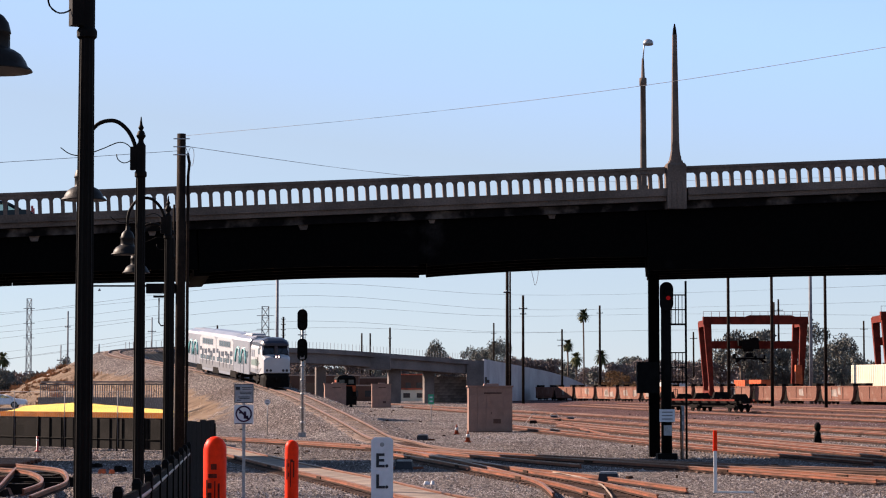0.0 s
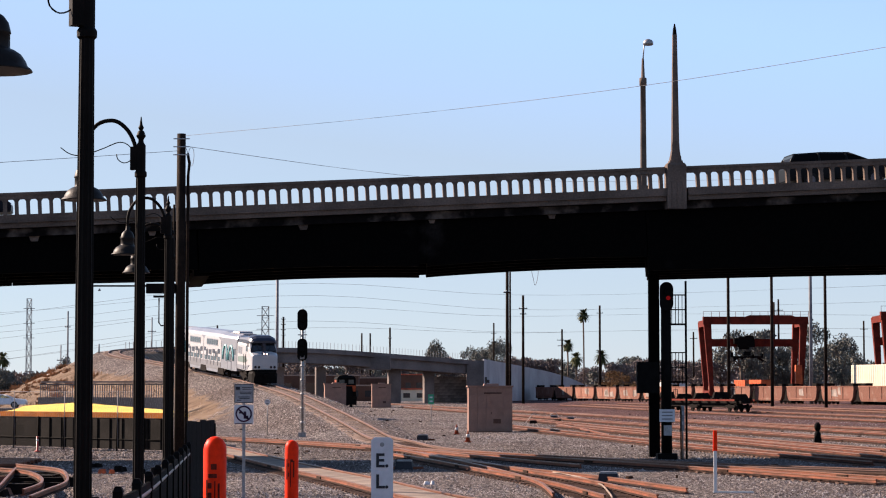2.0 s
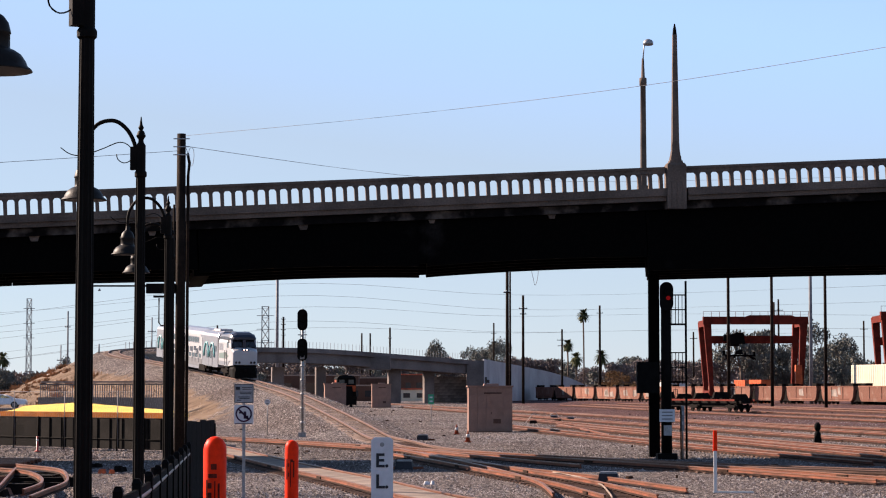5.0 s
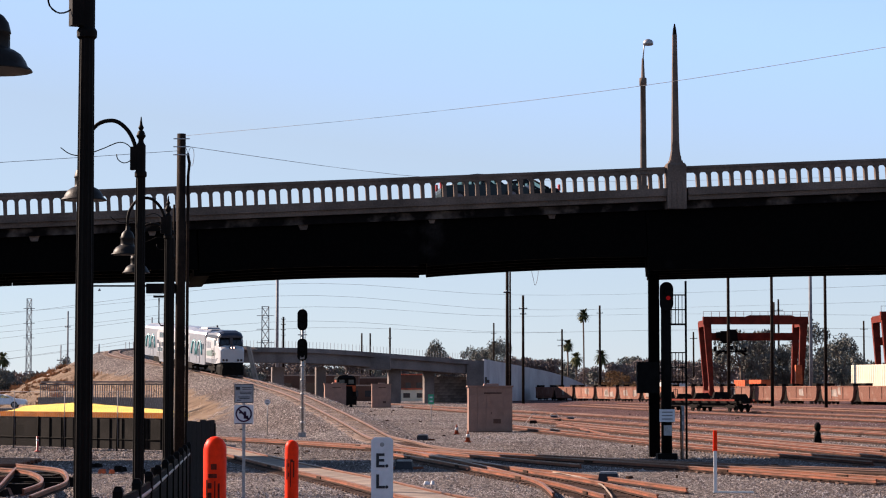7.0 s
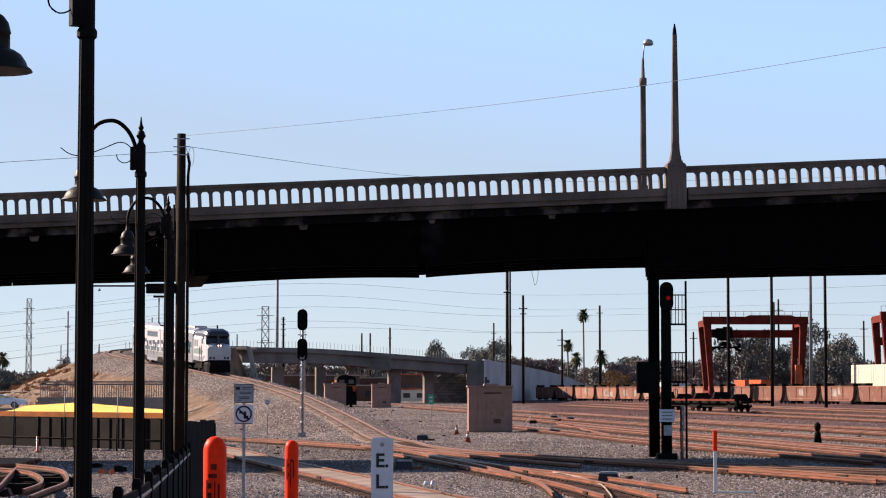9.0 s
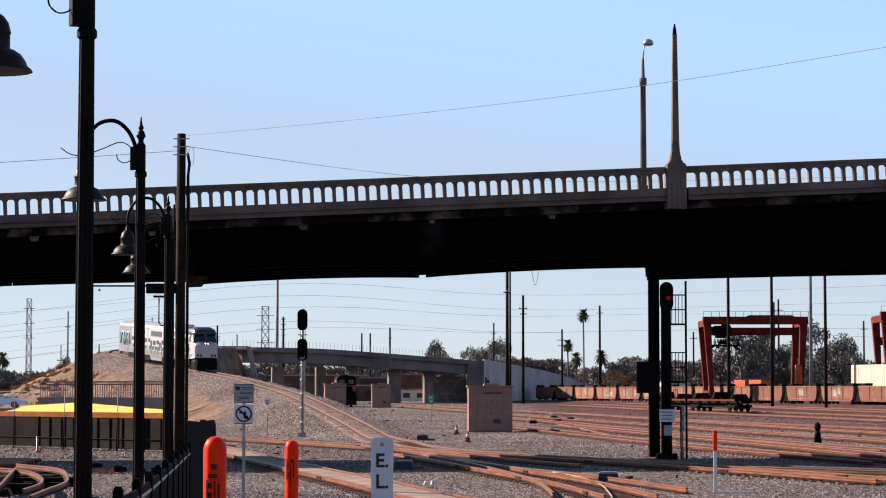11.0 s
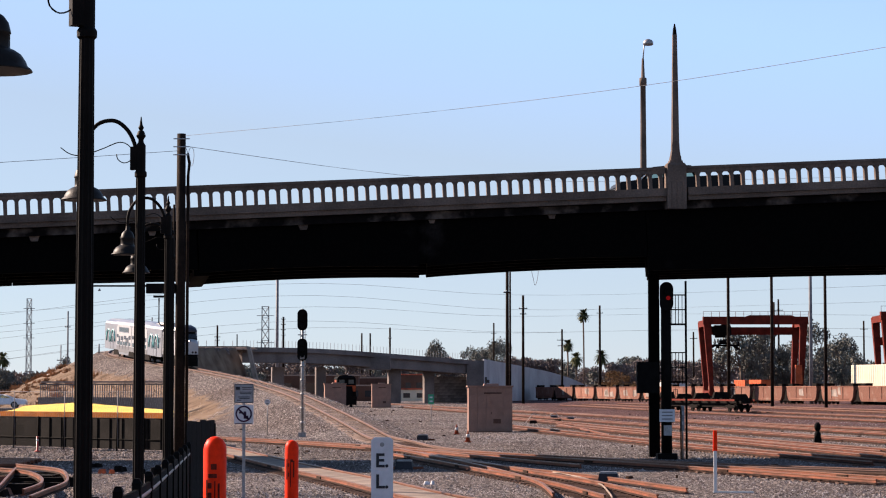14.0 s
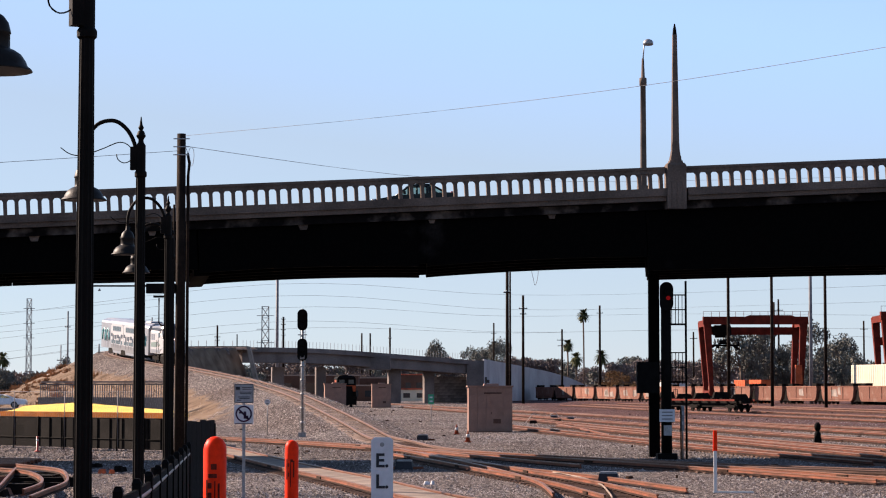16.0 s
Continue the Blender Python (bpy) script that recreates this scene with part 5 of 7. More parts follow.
def ladder_signal():
    """The dark mast with a caged ladder under the bridge."""
    p = (10.21, 103.50, 0.03)
    k = 103.5 / 4000
    root = thing("railway_signal", "dark signal mast with a red light, ladder cage and equipment box", "railway signal", pose(p[0], p[1], 0))
    z = lambda y: (812 - y) * k
    x = lambda px: (px - 1180) * k
    bm = bmesh.new()
    rod(bm, (0, 0, 0), (0, 0, z(505)), 0.25, 0.23, 12)
    box(bm, (0, 0, 0.12), (0.9, 0.9, 0.3))
    part("mast", bm, M["black"], root)
    bm = bmesh.new()
    w = 12 * k
    prism(bm, [(w * math.cos(q), z(525) + 0.35 * (1 if math.sin(q) > 0 else -1) + w * math.sin(q)) for q in np.linspace(0.05, math.tau - 0.05, 22)], 0.08, y=-0.3)
    hd = part("signal_head", bm, M["black"], root)
    bm = bmesh.new()
    rod(bm, (x(1183), -0.34, z(528)), (x(1183), -0.37, z(528)), 0.1, n=14)
    part("red_light", bm, M["redlight"], hd, "lit red signal light")
    bm = bmesh.new()
    rod(bm, (x(1183), -0.33, z(516)), (x(1183), -0.5, z(517)), 0.15, 0.15, 10)
    part("visor", bm, M["black"], hd)
    for px in (1206, 1216):
        bm = bmesh.new()
        rod(bm, (x(px), 0.2, z(812)), (x(px), 0.2, z(497 if px == 1216 else 720)), 0.05 if px == 1216 else 0.035, n=6)
        part("ladder_rail", bm, M["black"], root)
    for a, b in ((522, 574), (624, 676)):
        for px in (1190, 1196.5, 1203, 1209.5):
            bm = bmesh.new()
            rod(bm, (x(px), -0.1 if px < 1200 else 0.2, z(a)), (x(px), -0.1 if px < 1200 else 0.2, z(b)), 0.018, n=5)
            part("cage_bar", bm, M["black"], root)
        for yy in (a, (a + b) / 2, b):
            bm = bmesh.new()
            box(bm, (x(1200), 0.05, z(yy)), (x(1216) - x(1184), 0.35, 0.045 if yy != b else 0.08))
            part("platform" if yy == b else "cage_hoop", bm, M["black"], root)
    bm = bmesh.new()
    box(bm, (x(1147), 0.05, z(668)), (38 * k, 0.5, 55 * k))
    box(bm, (x(1165), 0.05, z(660)), (20 * k, 0.1, 0.1))
    part("equipment_box", bm, M["black"], root)
    bm = bmesh.new()
    box(bm, (x(1180), -0.29, z(735)), (27 * k, 0.03, 22 * k))
    pl = part("notice_plate", bm, M["sign"], root)
    bm = bmesh.new()
    for j in range(3):
        box(bm, (x(1180), -0.31, z(729 + j * 6)), (19 * k, 0.012, 0.05))
    part("markings", bm, M["faded"], pl)
    bm = bmesh.new()
    box(bm, (x(1181), -0.29, z(761)), (14 * k, 0.06, 18 * k))
    part("junction_box", bm, M["steel"], root)


ladder_signal()


def shed(p, w, h, depth, label, turn=0.0, mat="shed"):
    root = thing("equipment_shed", label, "equipment shed", pose(p[0], p[1] + depth / 2, ground_z(p[0], p[1]), 0, 0, turn), "trackside sheds")
    bm = bmesh.new()
    n = max(3, int(w / 0.55))
    box(bm, (0, 0, h / 2 - 0.03), (w - 0.06, depth - 0.06, h))
    part("body", bm, M[mat], root)
    bm = bmesh.new()
    box(bm, (0, 0, 0), (w / n - 0.02, 0.05, h - 0.1))
    pm = mesh_of("wall_panel", bm, M[mat])
    for k in range(n):
        piece("wall_panel", pm, root, pose(-w / 2 + w / n * (k + 0.5), -depth / 2, h / 2))
    bm = bmesh.new()
    box(bm, (0, 0, h + 0.03), (w + 0.14, depth + 0.2, 0.12))
    box(bm, (0.1, 0, h + 0.16), (w * 0.35, depth * 0.5, 0.16), taper=0.9)
    part("roof", bm, M[mat], root)
    bm = bmesh.new()
    box(bm, (0.15 * w, -depth / 2 - 0.03, h * 0.46), (w * 0.3, 0.04, h * 0.8))
    d = part("door", bm, M[mat], root)
    bm = bmesh.new()
    box(bm, (0.02 * w, -depth / 2 - 0.07, h * 0.42), (0.05, 0.06, 0.14))
    part("handle", bm, M["brick_dark"], d)
    bm = bmesh.new()
    box(bm, (0.15 * w, -depth / 2 - 0.06, h * 0.24), (w * 0.17, 0.03, h * 0.1))
    part("vent", bm, M["brick_dark"], d)
    bm = bmesh.new()
    box(bm, (0.05 * w, -depth / 2 - 0.04, h * 0.86), (w * 0.4, 0.03, 0.1))
    part("vent_slot", bm, M["brick_dark"], root)


shed((3.49, 168.48, 0.03), 3.276, 3.360, 2.4, "tan steel trackside equipment shed with a door and vent", 2)
shed((-15.14, 316.27, 0.49), 3.000, 3.450, 2.0, "small tan trackside equipment shed", 7)
shed((-9.06, 330.42, 0.54), 2.790, 3.410, 2.0, "small brown trackside equipment shed", 5)


def cone(p):
    root = thing("traffic_cone", "orange and white traffic cone on ballast", "traffic cone", pose(p[0], p[1], ground_z(p[0], p[1])), "traffic cones")
    bm = bmesh.new()
    box(bm, (0, 0, 0.03), (0.42, 0.42, 0.06))
    lathe(bm, [(0.15, 0.05), (0.04, 0.7)], 10)
    part("cone", bm, M["loco_orange"], root)
    bm = bmesh.new()
    lathe(bm, [(0.135, 0.3), (0.1, 0.48)], 10)
    part("band", bm, M["white"], root)


cone((0.96, 161.14, 0.00))
cone((1.50, 137.07, 0.00))


def delineator(p):
    root = thing("delineator_post", "slim red delineator post by the dark fence", "delineator post", pose(p[0], p[1], 0))
    bm = bmesh.new()
    lathe(bm, [(0.16, 0), (0.16, 0.05), (0.06, 0.07), (0.055, 0.78), (0.03, 0.8)], 10)
    part("post", bm, M["red"], root)
    bm = bmesh.new()
    lathe(bm, [(0.064, 0.55), (0.064, 0.65)], 10)
    part("band", bm, M["white"], root)


delineator((-20.73, 115.92, 0.00))


def marker_post():
    p = (8.37, 69.76, 0.00)
    k = p[1] / 4000
    root = thing("marker_post", "white marker post with an orange top on the ballast", "marker post", pose(*p))
    bm = bmesh.new()
    box(bm, (0, 0, 36 * k), (0.1, 0.06, 76 * k))
    box(bm, (0.55, 0, 0.03), (1.25, 0.12, 0.06))
    part("post", bm, M["white"], root)
    bm = bmesh.new()
    box(bm, (0, 0, 92 * k), (0.13, 0.09, 36 * k), taper=0.85)
    part("cap", bm, M["orange"], root)


marker_post()


def dwarf_signal(p):
    root = thing("dwarf_signal", "low black ground signal beside a yard track", "railway signal", pose(p[0], p[1], ground_z(p[0], p[1])))
    bm = bmesh.new()
    box(bm, (0, 0, 0.2), (0.45, 0.4, 0.4), taper=0.8)
    part("base", bm, M["black"], root)
    for z in (0.5, 1.0):
        bm = bmesh.new()
        lathe(bm, [(0.1, -0.26), (0.19, -0.1), (0.19, 0.12), (0.08, 0.26)], 12, (0, 0, z))
        part("signal_head", bm, M["black"], root)


dwarf_signal((21.94, 132.79, 0.00))


def switch_stand(p, s=1.0):
    root = thing("switch_machine", "black switch machine box beside the track", "switch machine", pose(p[0], p[1], ground_z(p[0], p[1]), 0, 0, -8), "switch machines")
    bm = bmesh.new()
    box(bm, (0, 0, 0.2 * s), (0.9 * s, 0.5, 0.4 * s), taper=0.85)
    part("case", bm, M["ink"], root)
    bm = bmesh.new()
    box(bm, (0, 0, 0.43 * s), (0.7 * s, 0.4, 0.08))
    part("lid", bm, M["steel"], root)
    bm = bmesh.new()
    box(bm, (0, 0, 0.06), (1.9 * s, 0.18, 0.1))
    part("rod", bm, M["rail"], root)


for q in ((5.64, 77.34, 0.00), (-1.27, 141.63, 0.00), (-1.53, 90.47, 0.00), (11.16, 228.32, 0.22), (12.29, 218.21, 0.18), (4.75, 221.47, 0.19)):
    switch_stand(q, 0.8)


def plate_sign(p, top, w, h, mat, label, round_face=False):
    z0 = ground_z(p[0], p[1])
    root = thing("track_sign", label, "sign", pose(p[0], p[1], z0))
    t = top - z0
    bm = bmesh.new()
    rod(bm, (0, 0.03, 0), (0, 0.03, t), 0.035, n=6)
    part("post", bm, M["steel"], root)
    bm = bmesh.new()
    if round_face:
        rod(bm, (0, 0, t - h / 2), (0, -0.03, t - h / 2), w / 2, n=20)
    else:
        box(bm, (0, 0, t - h / 2), (w, 0.03, h))
    f = part("plate", bm, M[mat], root)
    bm = bmesh.new()
    for j in (-1, 1):
        box(bm, (0, -0.04, t - h / 2 + j * h * 0.2), (w * 0.5, 0.02, h * 0.14))
    part("markings", bm, M["ink" if mat == "sign" else "sign"], f)


plate_sign((-1.04, 197.77, 0.12), (-1.07, 205.00, 2.76)[2], 0.5, 0.85, "green", "small green track sign on a thin post")
plate_sign((-12.91, 166.59, 0.02), (-12.88, 166.00, 2.47)[2], 0.42, 0.42, "sign", "small round white sign on a thin post", True)


plate_sign((11.0, 104.0, 0.0), 2.44, 0.16, 1.15, "plate", "narrow grey upright plate on a thin post")


def hose():
    bm = bmesh.new()
    tube(bm, spline([(3.9, 80.5, 0.25), (4.7, 78.5, 0.16), (5.05, 73.0, 0.14), (4.95, 68.0, 0.12), (4.8, 64.0, 0.1)], 0.5), 0.03, 8)
    tagged(new("hose", mesh_of("hose", bm, M["panel"])), "pale hose lying across the rusty rails", "hose")


hose()


# ------------------------------------------------------------ flyover
def flyover():
    root = thing("rail_flyover", "grey concrete railway flyover on square piers with a ballast wall", "railway bridge", kind="structure")
    line = spline([(-35.37, 400.00, 10.75), (-23.11, 413.00, 10.69), (-9.98, 425.00, 9.95), (6.22, 445.00, 8.94)], 2.0)

    def strip(bm, pts, y0, y1, z0, z1):
        rings = []
        for i, p in enumerate(pts):
            d = pts[min(i + 1, len(pts) - 1)] - pts[max(i - 1, 0)]
            s = Vector((-d.y, d.x, 0)).normalized()
            rings.append([bm.verts.new(p + s * y + Vector((0, 0, z))) for y, z in ((y0, z0), (y1, z0), (y1, z1), (y0, z1))])
        for a, b in zip(rings, rings[1:]):
            for k in range(4):
                bm.faces.new((a[k], a[(k + 1) % 4], b[(k + 1) % 4], b[k]))
        bm.faces.new(rings[0])
        bm.faces.new(rings[-1][::-1])
    bm = bmesh.new()
    strip(bm, line, -0.5, 6.5, -0.9, -0.05)
    part("deck", bm, M["fly"], root)
    n = len(line)
    cuts = [0, int(n * 0.53), n - 1]
    for a, b in zip(cuts, cuts[1:]):
        for y in (0.2, 4.6):
            bm = bmesh.new()
            strip(bm, line[a:b + 1], y, y + 1.3, -2.75, -0.9)
            part("girder", bm, M["fly"], root)
    bm = bmesh.new()
    c = line[cuts[1]]
    box(bm, (c.x, c.y + 2.8, c.z - 1.95), (5.4, 6.8, 2.5))
    part("hinge_block", bm, M["fly"], root)
    for x, y0, dd, w in ((490, 690, 412, 2.2), (566, 700, 418, 1.8), (697, 715, 428, 2.3), (758, 712, 437, 1.9)):
        px = (x - 784) / 4000 * dd
        bm = bmesh.new()
        box(bm, (0, 0, 3.7), (w, 2.4, 7.2), Matrix.Translation((px, dd + 2.5, 0)) @ Matrix.Rotation(0.16, 4, "Z"))
        part("pier", bm, M["fly"], root)
    bm = bmesh.new()
    e = line[-1]
    box(bm, (e.x + 1.0, e.y + 3, e.z / 2 - 0.6), (3.4, 8, e.z + 0.9))
    part("abutment", bm, M["fly"], root)
    wall = spline([e + Vector((2.6, 0, 0.2)), Vector((19.7, 540.0, 8.6)), Vector((27.6, 568.0, 7.4)), Vector((34.5, 585.0, 5.5)), Vector((39.5, 600.0, 3.2)), Vector((42.0, 608.0, 1.6))], 3.0)
    for i, (a, b) in enumerate(zip(wall, wall[1:])):
        bm = bmesh.new()
        vs = [bm.verts.new(v) for p in (a, b) for v in ((p.x, p.y, 0.3), (p.x, p.y + 6, 0.3), (p.x, p.y + 6, p.z), (p.x, p.y, p.z))]
        for f in ((0, 1, 2, 3), (7, 6, 5, 4), (0, 4, 5, 1), (1, 5, 6, 2), (2, 6, 7, 3), (3, 7, 4, 0)):
            bm.faces.new([vs[j] for j in f])
        part("wall_panel", bm, M["pale"], root, "pale ramp wall panel")
    bm = bmesh.new()
    for p in spline(line, 0.85):
        rod(bm, p + Vector((0, 0, -0.1)), p + Vector((0, 0, 1.15)), 0.035, n=4)
    tagged(part("fence_posts", bm, M["steel"], root), kind="stuff")
    bm = bmesh.new()
    prism(bm, [((-33.88, 392.00, 10.40)[0], 10.6), ((-33.29, 392.00, 10.40)[0], 10.6), ((-31.01, 392.00, 3.37)[0], 0.5), ((-31.69, 392.00, 3.37)[0], 0.5)], 3.0, y=391.0)
    part("slope_paving", bm, M["panel"], root, "pale concrete slope paving")


flyover()


def abutment_wall():
    """Dark rough wall in courses below the end of the flyover."""
    root = thing("retaining_wall", "dark rough block retaining wall below the flyover abutment", "wall", pose(3.2, 447.0, 0.3, 0, 0, 4), kind="structure")
    bm = bmesh.new()
    box(bm, (0, 0.5, 2.5), (11.0, 0.8, 5.0))
    part("core", bm, M["retain"], root)
    bm = bmesh.new()
    box(bm, (0, 0, 0), (1.08, 0.3, 0.58), taper=0.97)
    me = mesh_of("block", bm, M["retain"])
    for r in range(9):
        for k in range(10):
            piece("block", me, root, pose(-4.95 + 1.1 * k + 0.5 * (r % 2), 0.0, 0.3 + 0.6 * r))


abutment_wall()


# ------------------------------------------------------------ freight stock and cranes
def gondola(length=13.6):
    root = thing("freight_car", "rust-brown freight car with ribbed sloping sides", "freight car", group="freight car line")
    bm = bmesh.new()
    w, h = 2.9, 2.25
    e = length / 2 - 0.55
    prism(bm, [(-e + 1.1, 0.6), (e - 1.1, 0.6), (e - 0.55, 0.95), (e - 0.2, 1.7), (e, 0.95 + h), (-e, 0.95 + h), (-e + 0.2, 1.7), (-e + 0.55, 0.95)], w)
    part("body", bm, M["freight"], root)
    for s in (-1, 1):
        bm = bmesh.new()
        box(bm, (0, s * (w / 2 + 0.03), 0.95 + h - 0.06), (length - 1.2, 0.14, 0.14))
        part("top_sill", bm, M["freight"], root)
        bm = bmesh.new()
        box(bm, (0, s * (w / 2 + 0.03), 1.0), (length - 4.8, 0.12, 0.14))
        part("side_sill", bm, M["freight"], root)
    bm = bmesh.new()
    box(bm, (0, 0, 0.0), (0.12, 0.12, h - 0.2))
    rib = mesh_of("rib", bm, M["freight"])
    for s in (-1, 1):
        for k in range(2):
            piece("rib", rib, root, pose(-length / 2 + 4.6 + k * (length - 9.2), s * (w / 2 + 0.04), 0.95 + h / 2))
    for e in (-1, 1):
        bm = bmesh.new()
        box(bm, (e * (length / 2 - 0.1), 0, 1.55), (0.9, 2.3, 1.9), taper=0.85)
        part("end_frame", bm, M["truck"], root)
        bm = bmesh.new()
        box(bm, (e * (length / 2 - 1.9), 0.6, 0.95 + h + 0.15), (1.7, 1.4, 0.62))
        part("lock_stand", bm, M["truck"], root)
        bm = bmesh.new()
        tube(bm, [(e * (length / 2 - 0.35), 1.2, 0.9), (e * (length / 2 - 0.35), 1.25, 3.5), (e * (length / 2 - 1.1), 1.25, 3.55), (e * (length / 2 - 1.1), 1.25, 3.1)], 0.05, 5)
        part("end_rail", bm, M["truck"], root)
    for e in (-1, 1):
        wheelset(root, e * (length / 2 - 1.6), 2, 1.7, 0.42)
    return root


FL_A, FL_B = Vector(((74.90, 368.00, 0.88)[0], 368.0, 0.6)), Vector(((23.93, 545.00, 0.46)[0], 545.0, 0.6))
fdir = (FL_B - FL_A).normalized()
fang = math.degrees(math.atan2(fdir.y, fdir.x))
car0 = gondola()
late = []
n_cars = int((FL_B - FL_A).length / 14.3) + 1
for k in range(n_cars):
    m = pose(*(FL_A + fdir * (14.3 * (k + 0.5))), 0, 0, fang)
    if k == 0:
        car0.matrix_basis = m
        made = car0
    else:
        made = copy_thing(car0, m)
    for j in range((0, 2, 1, 0, 3, 1, 0, 2, 3, 3, 2, 1)[k % 12]):
        bm = bmesh.new()
        x = random.uniform(-3.6, 3.6)
        w = random.uniform(0.5, 1.6)
        z = random.uniform(1.4, 2.3)
        prism(bm, [(x - w, z - 0.6), (x + w * 0.8, z - 0.5), (x + w, z + 0.55), (x - w * 0.6, z + 0.7)], 0.03, y=1.47)
        late.append((bm, made))
for bm, made in late:
    part("faded_patch", bm, M["patch"], made, "faded pale paint patch")
track([(FL_A - fdir * 60)[:2], FL_A[:2], FL_B[:2], (FL_B + fdir * 60)[:2]], "yard track under a line of freight cars", top=0.02)


def chassis_car(p, q):
    a, b = Vector(p), Vector(q)
    d = b - a
    length = d.length
    root = thing("flat_car", "dark empty intermodal spine car with bare bogies", "freight car", pose(*((a + b) / 2), 0, 0, math.degrees(math.atan2(d.y, d.x))))
    bm = bmesh.new()
    prism(bm, [(-length / 2, 1.05), (-length / 2 + 2.6, 0.95), (-length / 2 + 4.0, 0.6), (length / 2 - 4.0, 0.6), (length / 2 - 2.6, 0.95), (length / 2, 1.05), (length / 2, 1.35), (-length / 2, 1.35)], 1.2)
    part("spine", bm, M["truck"], root)
    for s in (-1, 1):
        bm = bmesh.new()
        box(bm, (0, s * 1.3, 1.42), (length * 0.98, 0.12, 0.22))
        part("side_sill", bm, M["rust_red"], root)
        for x in (-length / 2 + 0.2, length / 2 - 0.2):
            bm = bmesh.new()
            tube(bm, [(x, s * 1.3, 1.3), (x, s * 1.3, 2.7), (x - math.copysign(1.2, x), s * 1.3, 2.7), (x - math.copysign(1.2, x), s * 1.3, 1.3)], 0.05, 5)
            part("end_railing", bm, M["black"], root)
    for k in range(9):
        x = -length / 2 + length * (k + 0.5) / 9
        bm = bmesh.new()
        box(bm, (x, 0, 1.5), (0.5, 2.7, 0.3))
        if k % 2 == 0:
            box(bm, (x + 0.3, 0, 1.85), (0.3 + 0.15 * (k % 3), 2.3, 0.6 + 0.25 * (k % 3)), taper=0.7)
        part("bolster", bm, M["truck"], root)
    for x in (-length / 2 + 2.0, 0.5, length / 2 - 2.0):
        wheelset(root, x, 2, 1.8, 0.5)


cc = [(35.82, 268.00, 0.57), (28.47, 292.00, 0.84)]
chassis_car((cc[0][0], cc[0][1], 0.5), (cc[1][0], cc[1][1], 0.5))


def gantry_crane(p, w, h, label):
    root = thing("gantry_crane", label, "gantry crane", pose(*p), "gantry cranes")
    for y in (0, 9.0):
        for s in (-1, 1):
            bm = bmesh.new()
            prism(bm, [(s * (w / 2 - 0.1), h - 0.8), (s * (w / 2 - 1.5), h - 0.8), (s * (w / 2 - 1.9), 1.6), (s * (w / 2 - 1.2), 1.6)], 1.1, y=y)
            part("leg", bm, M["rust_red"], root)
            bm = bmesh.new()
            rod(bm, (s * (w / 2 - 2.0), y + 0.4, 1.5), (s * (w / 2 - 0.9), y + 0.4, h - 2), 0.18, 0.22, 6)
            part("brace", bm, M["rust_red"], root)
        bm = bmesh.new()
        zz = h if y == 0 else h - 4.4
        box(bm, (0, y, zz - 0.7), (w if y == 0 else w - 3.2, 1.3, 1.45))
        if y == 0:
            box(bm, (w * 0.14, y, zz + 0.1), (w * 0.5, 1.1, 0.4), taper=0.8)
        beam = part("main_beam" if y == 0 else "lift_beam", bm, M["rust_red"], root)
        if y:
            beam_low = beam
            continue
        bm = bmesh.new()
        for k in range(14):
            rod(bm, (-w / 2 + w * k / 13, y - 0.8, zz), (-w / 2 + w * k / 13, y - 0.8, zz + 1.0), 0.04, n=4)
        box(bm, (0, y - 0.8, zz + 1.0), (w, 0.06, 0.06))
        part("walkway_rail", bm, M["rust_red"], root)
    for s in (-1, 1):
        bm = bmesh.new()
        box(bm, (s * (w / 2 - 0.7), 4.5, h - 1.2), (1.1, 9, 1.2))
        part("side_beam", bm, M["rust_red"], root)
        bm = bmesh.new()
        box(bm, (s * (w / 2 - 1.5), 4.5, 1.9), (1.0, 11, 1.0))
        part("side_beam", bm, M["rust_red"], root)
        for y in (0, 9):
            bm = bmesh.new()
            rod(bm, (s * (w / 2 - 2.0), y, 0.75), (s * (w / 2 - 1.0), y, 0.75), 0.75, n=14)
            part("tyre", bm, M["tyre"], root)
    bm = bmesh.new()
    box(bm, (0, 7.6, h - 5.0), (3.3, 2.0, 1.9), taper=0.92)
    box(bm, (0.6, 7.6, h - 3.95), (1.6, 1.4, 0.35))
    box(bm, (-1.9, 7.6, h - 4.8), (0.8, 1.6, 1.1))
    box(bm, (-0.4, 7.6, h - 6.15), (1.9, 1.4, 0.5))
    trolley = part("trolley", bm, M["black"], root)
    bm = bmesh.new()
    for y in (6.6, 8.6):
        box(bm, (0, y, h - 7.75), (5.6, 0.3, 0.32))
        for s in (-1, 1):
            rod(bm, (s * 2.9, y, h - 8.5), (s * 1.5, y, h - 7.6), 0.14, n=5)
            rod(bm, (s * 1.1, y, h - 7.6), (s * 0.5, y, h - 6.4), 0.05, n=4)
    for x in (-2.7, -1.2, 0.9, 2.6):
        box(bm, (x, 7.6, h - 7.75 + 0.12 * x), (0.35, 2.3, 0.7))
    box(bm, (-0.2, 7.6, h - 7.1), (1.5, 1.4, 0.8), taper=0.7)
    box(bm, (-3.1, 7.6, h - 7.3), (0.5, 1.0, 0.9))
    spreader = part("spreader", bm, M["black"], root)
    bm = bmesh.new()
    box(bm, (w / 2 - 1.9, -0.2, 5.4), (1.3, 1.3, 3.6), taper=0.92)
    part("cabin", bm, M["loco_face"], root, "dull orange machinery cabinet")
    return beam_low, trolley, spreader


